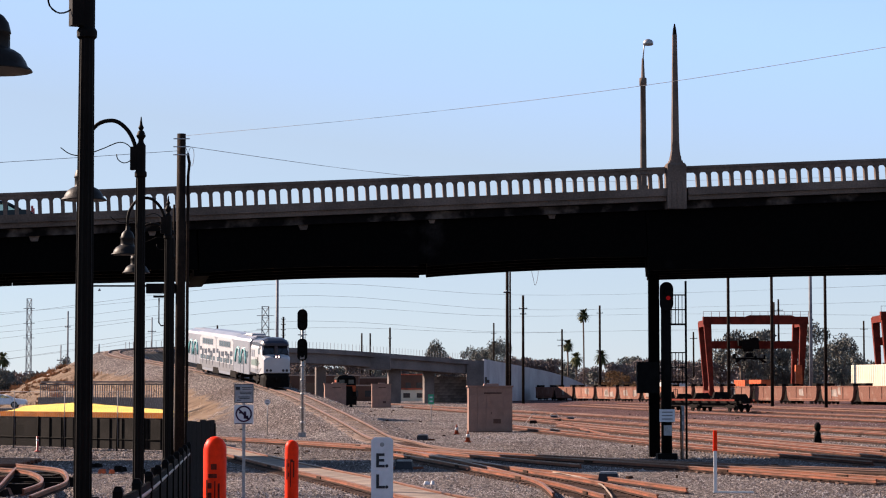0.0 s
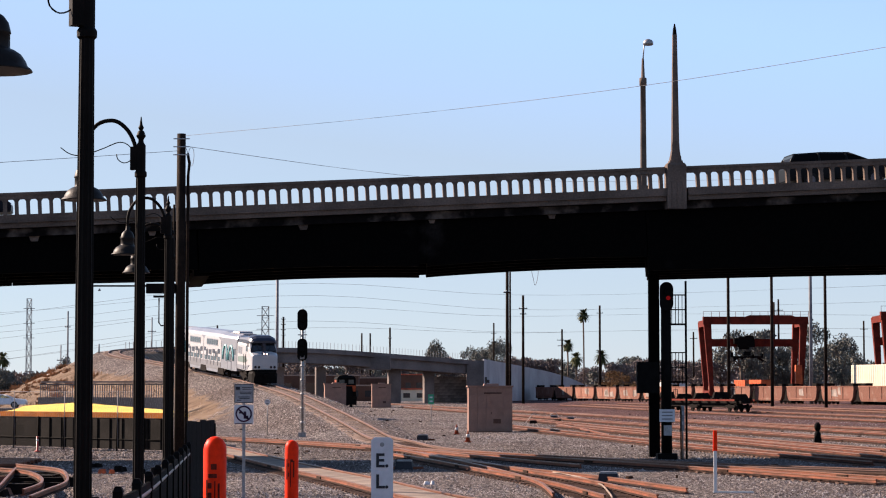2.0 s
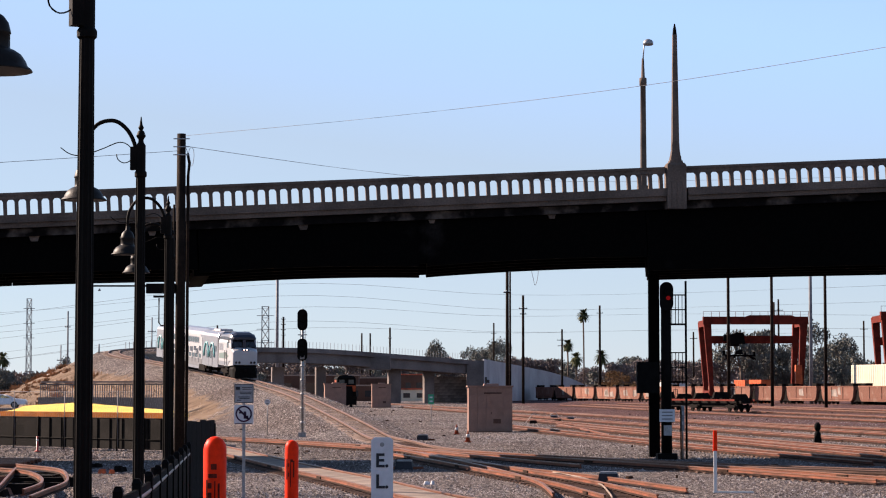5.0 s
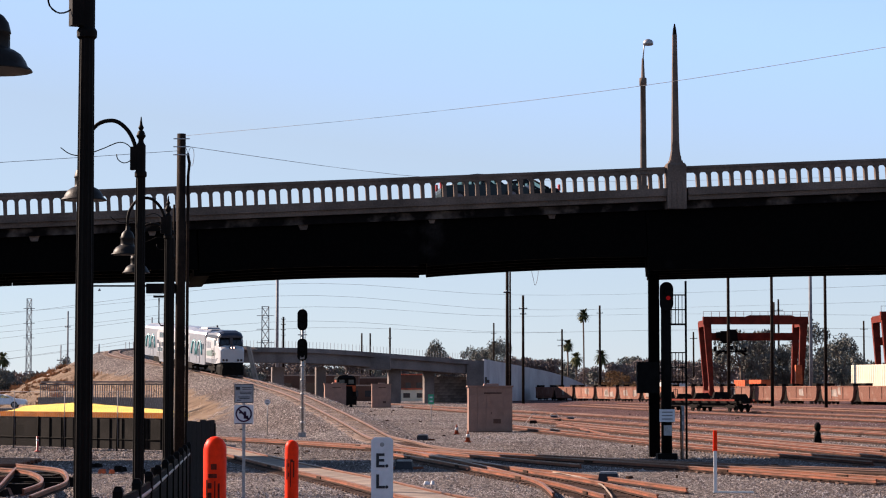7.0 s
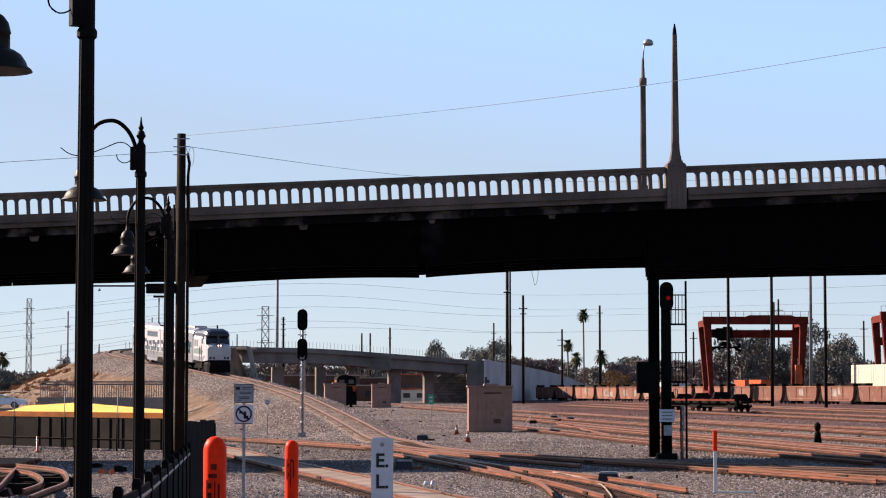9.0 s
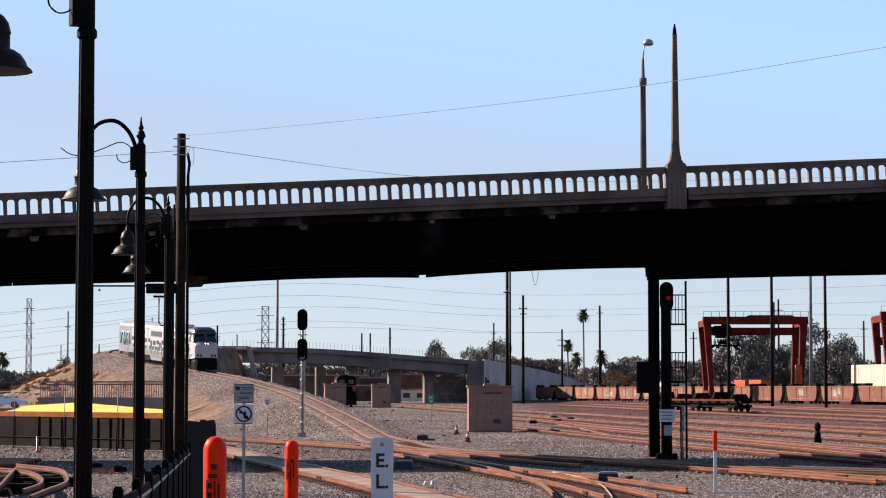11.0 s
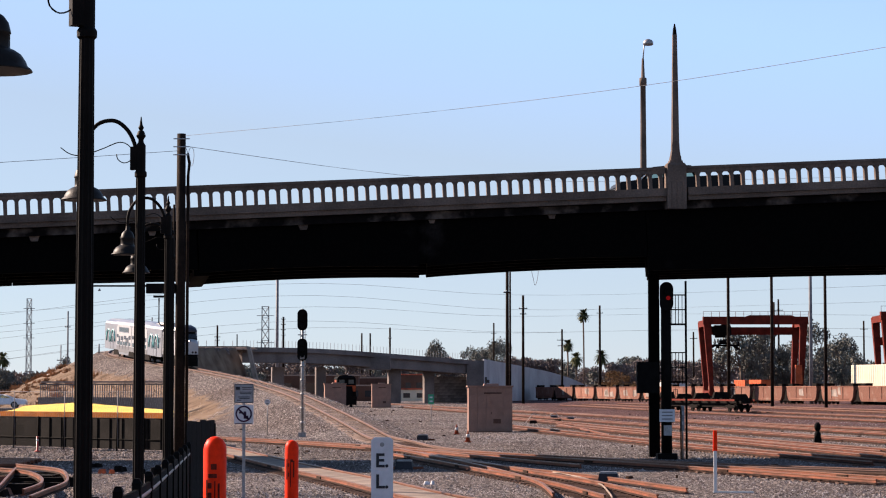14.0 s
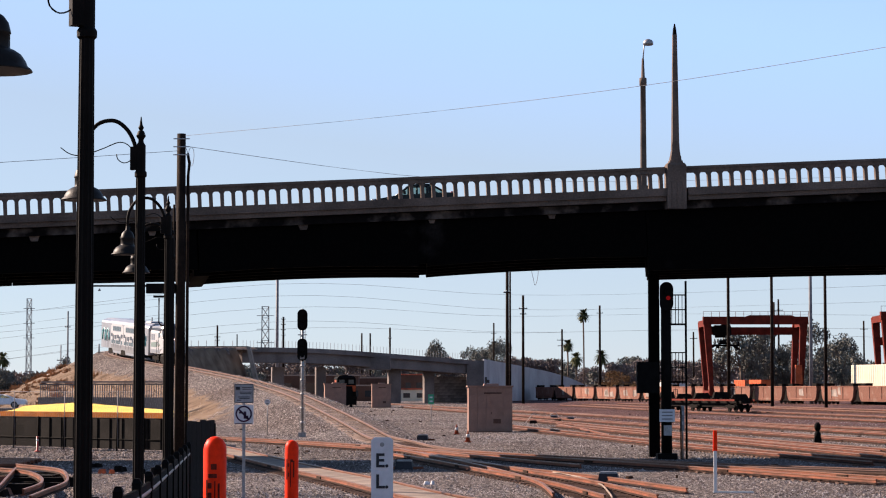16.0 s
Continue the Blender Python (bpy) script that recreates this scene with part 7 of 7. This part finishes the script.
def tree_base(seed, h, w, mat, label, trunk=0.3, n=3000):
    rnd = random.Random(seed)
    root = thing("tree", label, "tree", group="far trees")
    bm = bmesh.new()
    rod(bm, (0, 0, -0.3), (0, 0, h * 0.5), 0.32, 0.2, 7)
    for k in range(6):
        a = rnd.uniform(0, 6.3)
        rod(bm, (0, 0, h * rnd.uniform(trunk, 0.5)), (math.cos(a) * w * 0.35, math.sin(a) * w * 0.35, h * rnd.uniform(0.6, 0.85)), 0.13, 0.05, 5)
    part("trunk", bm, M["bark"], root)
    v, f = leaf_cloud(rnd, w / 2, h * (1 - trunk) / 2, n, 0.27, 14)
    me = bpy.data.meshes.new("crown")
    me.from_pydata([(x, y, z + h * (1 + trunk) / 2) for x, y, z in v], [], f)
    me.materials.append(mat)
    piece("crown", me, root, Matrix())
    return root


def palm(p, h, spread, label):
    rnd = random.Random(int(p[0] * 10))
    h = h + 2.5
    p = (p[0], p[1], 0.6)
    root = thing("palm_tree", label, "palm tree", pose(*p), "palm trees")
    bm = bmesh.new()
    tube(bm, [(0, 0, -0.3), (0.1, 0, h * 0.35), (0.05, 0, h * 0.7), (-0.1, 0, h)], 0.22, 7)
    part("trunk", bm, M["bark"], root)
    verts, faces = [], []
    for k in range(120):
        a = rnd.uniform(0, 6.3)
        up = rnd.uniform(-1.35, 1.3)
        L = spread * rnd.uniform(0.75, 1.05)
        last = None
        for j in range(5):
            t = j / 4
            c = Vector((math.cos(a) * L * t * math.cos(up * 0.8), math.sin(a) * L * t * math.cos(up * 0.8), h + L * (t * math.sin(up) - 0.35 * t * t)))
            s = Vector((-math.sin(a), math.cos(a), 0)) * 0.34 * (1 - t * 0.6)
            o = len(verts)
            verts += [(c - s)[:], (c + s)[:]]
            if last is not None:
                faces.append((last, last + 1, o + 1, o))
            last = o
    me = bpy.data.meshes.new("fronds")
    me.from_pydata(verts, [], faces)
    me.materials.append(M["palm"])
    piece("fronds", me, root, Matrix())


palm((39.76, 640.00, 3.17), 21.760, 2.2, "tall slender palm tree beyond the yard")
palm((34.19, 620.00, 3.17), 12.710, 1.9, "palm tree beyond the yard")
palm((35.33, 600.00, 3.17), 8.700, 2.3, "short bushy palm tree beyond the yard")
palm((41.92, 600.00, 3.17), 9.300, 2.4, "short bushy palm tree beyond the yard")
palm((-108.99, 560.00, 3.17), 8.120, 2.2, "palm tree beyond the parked cars")

TREES = [tree_base(1, 13, 9, M["leaf"], "dark olive broadleaf tree beyond the yard"), tree_base(2, 11, 10, M["leaf"], "spreading dark green tree beyond the yard"),
         tree_base(3, 9, 9, M["leaf2"], "reddish-brown winter tree beyond the yard"), tree_base(4, 16, 8, M["leaf"], "tall narrow dark tree beyond the yard", 0.15), tree_base(6, 6, 9, M["leaf"], "low dark bush beyond the yard", 0.08),
         tree_base(8, 9, 10, M["leaf3"], "ochre-brown autumn tree beyond the yard", 0.1)]
used = set()


def plant(kind, px_x, d, height):
    t = TREES[kind]
    s = (height + 0.8) / (13, 11, 9, 16, 6, 9)[kind]
    m = Matrix.Translation((px_x, d, float(level(d)))) @ Matrix.Rotation(px_x * 7.3, 4, "Z") @ Matrix.Diagonal((s, s, s, 1))
    if kind not in used:
        used.add(kind)
        t.matrix_basis = m
    else:
        c = copy_thing(t, Matrix())
        c.matrix_basis = m


for kind, p, top in ((1, (68.51, 520.00, 3.17), 15.080), (0, (75.59, 540.00, 3.17), 14.175), (3, (85.37, 520.00, 3.17), 16.640), (3, (84.11, 530.00, 3.17), 12.588), (0, (95.13, 540.00, 3.17), 14.040), (1, (95.85, 560.00, 3.17), 12.600),
                     (0, (80.98, 540.00, 3.17), 11.475), (4, (104.24, 560.00, 3.17), 8.680), (0, (84.45, 545.00, 3.17), 12.535), (3, (97.37, 545.00, 3.17), 13.625), (1, (73.57, 545.00, 3.17), 12.262), (2, (61.24, 590.00, 3.17), 9.145), (4, (45.79, 620.00, 3.17), 8.680), (2, (54.79, 600.00, 3.17), 9.900), (3, (10.71, 740.00, 3.17), 14.060), (3, (17.47, 745.00, 3.17), 16.017), (4, (108.43, 560.00, 3.17), 8.120), (2, (68.61, 560.00, 3.17), 9.800), (2, (63.82, 580.00, 3.17), 8.700), (1, (52.06, 640.00, 3.17), 10.880), (2, (45.81, 600.00, 3.17), 8.700), (4, (53.53, 620.00, 3.17), 9.300),
                     (3, (9.29, 760.00, 3.17), 15.580), (3, (15.93, 760.00, 3.17), 17.480), (0, (13.64, 770.00, 3.17), 15.015), (3, (19.91, 760.00, 3.17), 18.240), (2, (22.64, 720.00, 3.17), 11.880), (2, (28.92, 720.00, 3.17), 10.800), (2, (34.31, 720.00, 3.17), 11.160), (4, (39.88, 740.00, 3.17), 9.250), (1, (38.12, 760.00, 3.17), 11.780),
                     (5, (42.67, 570.00, 3.17), 6.270), (5, (46.20, 575.00, 3.17), 5.175), (2, (25.68, 730.00, 3.17), 11.680), (2, (32.28, 735.00, 3.17), 11.025), (3, (-1.80, 720.00, 3.17), 16.920), (3, (-3.98, 725.00, 3.17), 14.863), (3, (-0.54, 725.00, 3.17), 13.775), (4, (-99.13, 520.00, 3.17), 5.850), (1, (-97.55, 540.00, 3.17), 5.670), (4, (-92.84, 540.00, 3.17), 5.130), (4, (-103.02, 520.00, 3.17), 6.500), (2, (-90.68, 560.00, 3.17), 5.600), (3, (-77.02, 460.00, 3.17), 8.280),
                     *((2 if k % 3 else 4, (-56 + 4.1 * k, 650.0 + 9 * (k % 4), 3.17), 8.4 + 1.3 * (k % 3)) for k in range(17)), (2, (-40.84, 620.00, 3.17), 6.510), (2, (-22.28, 620.00, 3.17), 6.200), (4, (-15.01, 640.00, 3.17), 6.400), (2, (-7.82, 640.00, 3.17), 6.080), (2, (-32.58, 640.00, 3.17), 6.080), (3, (67.82, 600.00, 3.17), 9.000), (2, (43.81, 660.00, 3.17), 8.250), (1, (80.48, 560.00, 3.17), 11.200)):
    plant(kind, p[0], p[1], top)


def far_hedge():
    rnd = random.Random(9)
    verts, faces = [], []
    for k in range(22000):
        x = rnd.uniform(-200, 200)
        y = 820 + rnd.uniform(-25, 25)
        h = 9.0 + 4 * noise.noise(Vector((x * 0.05, 0, 3))) + 2.5 * noise.noise(Vector((x * 0.3, 2, 3)))
        z = 0.6 + h * rnd.random() ** 0.7
        s = rnd.uniform(0.5, 1.1)
        q = Euler((rnd.uniform(0, 6), rnd.uniform(0, 6), 0)).to_matrix()
        o = len(verts)
        verts += [(Vector((x, y, z)) + q @ Vector(c))[:] for c in ((-s, 0, 0), (0, -s * 0.6, 0), (s, 0, 0), (0, s * 0.6, 0))]
        faces.append((o, o + 1, o + 2, o + 3))
    me = bpy.data.meshes.new("far_woods")
    me.from_pydata(verts, [], faces)
    me.materials.append(M["leaf2"])
    tagged(new("far_woods", me), "low brownish tree line on the horizon", "trees", kind="stuff")


far_hedge()

# tall yard poles and far utility poles
for (p, top, r, mat, label, arms) in (
        ((8.53, 300.00, 2.42), (8.56, 300.00, 18.91)[2], 0.2, "pole", "tall dark brown yard light pole", ((15.6, 1.0),)),
        ((8.97, 302.00, 2.42), (9.00, 302.00, 19.77)[2], 0.12, "pole", "tall thin dark yard pole", ()),
        ((14.88, 420.00, 2.12), (14.92, 420.00, 20.68)[2], 0.22, "pole", "wooden utility pole with a short crossarm", ((17.6, 1.6), (16.6, 1.2))),
        ((38.84, 560.00, 1.78), (38.93, 560.00, 24.00)[2], 0.25, "pole", "wooden utility pole beyond the yard", ((21.5, 1.6),)),
        ((29.48, 560.00, 1.78), (29.53, 560.00, 18.12)[2], 0.22, "pole", "wooden utility pole with two crossarms", ((14.8, 2.6), (13.4, 2.2))),
        ((41.66, 330.00, 2.35), (41.83, 330.00, 23.80)[2], 0.2, "pole", "tall dark yard pole behind the bridge", ()),
        ((48.00, 330.00, 2.35), (48.19, 330.00, 23.80)[2], 0.2, "pole", "tall dark yard pole behind the bridge", ()),
        ((55.82, 330.00, 2.35), (56.04, 330.00, 23.80)[2], 0.2, "pole", "tall dark yard pole behind the bridge", ()),
        ((65.06, 400.00, 2.17), (65.28, 400.00, 23.36)[2], 0.28, "tower", "tall grey steel pole behind the crane", ()),
        ((83.13, 560.00, 1.78), (83.35, 560.00, 25.54)[2], 0.22, "pole", "twin wooden utility pole", ((22.2, 2.2), (20.0, 2.0))),
        ((82.01, 560.00, 1.78), (82.22, 560.00, 24.84)[2], 0.22, "pole", "twin wooden utility pole", ()),
        ((111.67, 600.00, 1.68), (111.90, 600.00, 21.43)[2], 0.22, "pole", "wooden utility pole with a crossarm", ((18.6, 2.0),)),
        ((62.03, 560.00, 1.78), (62.14, 560.00, 17.42)[2], 0.2, "pole", "wooden utility pole with a crossarm", ((15.2, 1.8),)),
        ((-38.14, 520.00, 1.88), (-38.27, 520.00, 30.45)[2], 0.30, "faded", "tall grey steel transmission pole", ()),
        ((-45.19, 640.00, 1.58), (-45.28, 640.00, 23.77)[2], 0.28, "pole", "wooden transmission pole with many arms", ((22.5, 1.4), (21.0, 1.4), (19.5, 1.4), (18, 1.4))),
        ((-22.27, 620.00, 1.63), (-22.31, 620.00, 18.63)[2], 0.22, "pole", "wooden utility pole beyond the flyover", ()),
        ((-19.95, 620.00, 1.63), (-19.99, 620.00, 18.63)[2], 0.22, "pole", "wooden utility pole beyond the flyover", ()),
        ((-14.07, 600.00, 1.68), (-14.10, 600.00, 19.63)[2], 0.24, "pole", "wooden utility pole beyond the flyover", ((16.2, 1.0),)),
        ((-55.88, 560.00, 1.78), (-55.99, 560.00, 19.10)[2], 0.22, "pole", "wooden utility pole with crossarms", ((15.6, 1.6), (14.8, 1.2))),
        ((15.72, 700.00, 1.43), (15.75, 700.00, 23.78)[2], 0.24, "pole", "wooden utility pole with crossarms", ((20, 1.8),)),
        ((-42.80, 470.00, 2.00), (-42.87, 470.00, 14.66)[2], 0.12, "black", "thin signal post on the embankment", ((11.0, 0.7),)),
        ((-69.68, 420.00, 2.12), (-69.84, 420.00, 17.74)[2], 0.14, "tower", "tall yard lamp pole", ((14.2, 1.1),)),
        ((-70.94, 420.00, 2.12), (-71.03, 420.00, 11.44)[2], 0.1, "tower", "small yard lamp pole", ((8.0, 1.4),)),
        ((-60.50, 470.00, 2.00), (-60.63, 470.00, 18.18)[2], 0.12, "tower", "tall yard lamp pole", ((14.6, 1.7),)),
        ((-47.90, 315.00, 7.10), (-47.93, 315.00, 9.53)[2], 0.09, "tower", "thin post on the embankment", ((8.8, 0.4),))):
    utility_pole("utility_pole", (p[0], p[1], ground_z(p[0], p[1])), top - ground_z(p[0], p[1]), r, label, [(min(z, top - 0.8), w) for z, w in arms], mat, "far poles")


def lattice_tower(p, h, w, label):
    root = thing("lattice_tower", label, "lattice tower", pose(*p))
    bm = bmesh.new()
    n = 8
    for sx, sy in ((-1, -1), (1, -1), (1, 1), (-1, 1)):
        rod(bm, (sx * w / 2, sy * w / 2, 0), (sx * w * 0.42, sy * w * 0.42, h), 0.13, 0.1, 4)
    part("legs", bm, M["tower"], root)
    bm = bmesh.new()
    for k in range(n):
        z0, z1 = h * k / n, h * (k + 1) / n
        for y in (-w * 0.45, w * 0.45):
            rod(bm, (-w * 0.46, y, z0), (w * 0.46, y, z1), 0.07, n=4)
            rod(bm, (w * 0.46, y, z0), (-w * 0.46, y, z1), 0.07, n=4)
            rod(bm, (-w * 0.46, y, z1), (w * 0.46, y, z1), 0.07, n=4)
    part("bracing", bm, M["tower"], root)
    bm = bmesh.new()
    for z in (h * 0.6, h * 0.75, h * 0.9):
        box(bm, (0, 0, z), (w * 2.2, 0.2, 0.2))
    part("crossarm", bm, M["tower"], root)


lattice_tower((*(-62.87, 800.00, 1.18)[:2], 0.6), (-63.02, 800.00, 31.92)[2], 2.8, "grey lattice transmission tower far beyond the flyover")
lattice_tower((*(-146.49, 800.00, 1.18)[:2], 0.6), (-146.88, 800.00, 34.73)[2], 1.8, "slim lattice radio tower far beyond the yard")


def cable(pts, r, label="thin far overhead power cable"):
    bm = bmesh.new()
    tube(bm, spline(pts, max(0.1, (Vector(pts[-1]) - Vector(pts[0])).length / 24)), r, 4)
    tagged(new("overhead_cable", mesh_of("overhead_cable", bm, M["wire"])), label, "cable", "overhead cables")


cable([(-8.13, 70.00, 11.05), (-1.27, 60.00, 10.47), (4.48, 50.00, 9.93), (9.69, 42.00, 9.80)], 0.0055, "thin overhead cable from the wooden pole")
cable([(-8.12, 70.00, 10.75), (-5.56, 78.00, 11.11), (-3.18, 88.00, 11.72), (-0.34, 96.00, 12.19), (3.9, 112.0, 13.6), (9.5, 120.0, 14.24), (27.4, 140.0, 16.4)], 0.008, "thin overhead cable passing behind the bridge")
cable([(-8.23, 70.00, 10.59), (-10.34, 66.00, 9.99), (-12.41, 60.00, 9.18)], 0.007, "thin overhead cable from the wooden pole")
for a, b, c in ((503, 522, 500), (524, 548, 530), (545, 560, 560), (570, 588, 580), (583, 590, 604)):
    cable([(-110.0, 520.0, 3.17 + (690 - a - 62) * 0.13), (-38.2, 520.0, 3.17 + (690 - a) * 0.13), (14.0, 540.0, 3.17 + (690 - b) * 0.135), (62.0, 560.0, 3.17 + (690 - b + 4) * 0.14), (130.0, 560.0, 3.17 + (690 - c) * 0.14)], 0.026, "far sagging overhead transmission cable")
cable([(-112.43, 560.00, 10.15), (-92.88, 560.00, 12.94), (-63.54, 560.00, 17.84)], 0.026)
cable([(-112.52, 560.00, 17.14), (-92.94, 560.00, 18.96), (-63.57, 560.00, 22.46)], 0.026)
cable([(-112.58, 560.00, 22.04), (-92.99, 560.00, 23.44), (-63.60, 560.00, 26.24)], 0.026)
cable([(-8.00, 70.00, 10.68), (-7.91, 70.00, 10.43), (-7.82, 70.00, 10.08), (-7.75, 70.00, 10.36), (-7.77, 70.00, 10.65), (-7.88, 70.00, 10.68), (-7.93, 70.00, 10.36)], 0.008, "loose coil of thin cable hanging at the pole")
cable([(4.61, 118.00, 9.42), (4.73, 118.00, 8.92), (4.81, 118.00, 8.59), (4.93, 118.00, 8.92), (4.99, 118.00, 9.42)], 0.012, "loose cable loop hanging under the bridge")


def low_building(p, w, h, depth, mat, label, windows=4, roof="stucco"):
    root = thing("building", label, "building", pose(p[0], p[1], 0.6), "far buildings")
    bm = bmesh.new()
    box(bm, (0, depth / 2, h / 2), (w, depth, h))
    part("wall", bm, M[mat], root)
    bm = bmesh.new()
    box(bm, (0, depth / 2, h + 0.12), (w + 0.5, depth + 0.5, 0.3))
    part("roof", bm, M[roof], root)
    for k in range(windows):
        bm = bmesh.new()
        box(bm, (-w / 2 + w * (k + 0.5) / windows, 0.0, h * 0.5), (w / windows * 0.5, 0.08, h * 0.4))
        part("window", bm, M["window"], root)


low_building((-6.6, 505.00, 1.88), 6.0, 2.6, 6, "cream", "low cream building with a red roof beyond the flyover", 2, "tile")
low_building((-8.6, 560.00, 1.88), 8.0, 6.2, 8, "brick_dark", "brown hall with a red roof beyond the flyover", 3, "tile")
low_building((-17.96, 500.00, 1.93), 6.0, 3.4, 8, "brick_dark", "low brown building beyond the flyover", 2)
low_building((70.41, 640.00, 1.58), 16.0, 5.0, 12, "white", "long low white building beyond the yard", 5)
low_building((45.13, 680.00, 1.48), 18.0, 4.6, 10, "white", "long low pale building beyond the yard", 5)
low_building((-31.99, 560.00, 1.78), 22.0, 6.0, 10, "brick_dark", "dark red-brown warehouse beyond the flyover", 3)
low_building((-13.60, 580.00, 1.73), 30.0, 5.5, 10, "brick_dark", "red-brown warehouse beyond the flyover", 3)
low_building((74.24, 600.00, 1.68), 14.0, 4.0, 10, "stucco", "low pale building behind the gantry crane", 4)


# ------------------------------------------------------------ what moves
def lane_pose(u, v, back):
    return BRIDGE @ pose(u, v, -1.02, 0, 0, 180 if back else 0)


def drive(ob, v, t_mid, u_mid, speed, u_from, u_to):
    """A vehicle that crosses the bridge at a steady speed and waits out of sight at its ends."""
    t0, t1 = t_mid + (u_from - u_mid) / speed, t_mid + (u_to - u_mid) / speed
    at = lambda t: lane_pose(min(max(u_mid + speed * (t - t_mid), min(u_from, u_to)), max(u_from, u_to)), v, speed < 0)
    times = sorted({0.0, 16.0, *[round(0.25 * k, 2) for k in range(1, 64) if t0 - 0.5 < 0.25 * k < t1 + 0.5]})
    walk(ob, [(t, at(t)) for t in times])


def motions():
    speed = 3.13
    walk(train_loco, [(float(t), train_pose(NOSE_S + speed * t, LOCO_L, 2.3)) for t in range(17)])
    walk(train_coach, [(float(t), train_pose(NOSE_S + speed * t + LOCO_L + 0.5, COACH_L, 3.0)) for t in range(17)])
    walk(lift_beam, [(t, pose(0, 0, z)) for t, z in ((0, 0), (2.5, 0.49), (4.2, 0.81), (7.0, 1.57), (9.2, 2.17), (12.0, 2.66), (16.0, 2.66))])
    walk(crane_trolley, [(t, pose(x, 0, z)) for t, x, z in ((0, 0, 0), (2.5, -1.08, 0.49), (4.2, -2.17, 0.81), (7.0, -4.1, 1.57), (9.2, -5.0, 2.17), (12.0, -5.3, 2.66), (16.0, -5.3, 2.66))])
    walk(crane_spreader, [(t, pose(x, 0, z)) for t, x, z in ((0, 0, 0), (2.5, -0.6, 0.33), (4.2, -1.4, 0.4), (7.0, -3.6, 1.4), (9.2, -4.8, 2.2), (12.0, -5.0, 2.5), (16.0, -5.0, 2.5))])
    drive(minivan, 3.2, 1.0, -2.75, 21.3, -70, 76)
    drive(suv, 3.2, 3.0, -1.53, 20.8, -62, 68)
    drive(sedan_teal, 5.2, 7.0, 2.02, 20.1, -54, 60)
    drive(sedan_dark, 9.3, 7.0, 4.3, -24.5, 56, -60)
    drive(pickup, 9.3, 14.5, 1.46, -21.8, 64, -52)
    drive(sedan_green, 9.3, 16.0, -0.76, -21.1, 72, -40)
    drive(sedan_first, 9.3, 0.0, -20.99, -21.0, 40, -68)


motions()
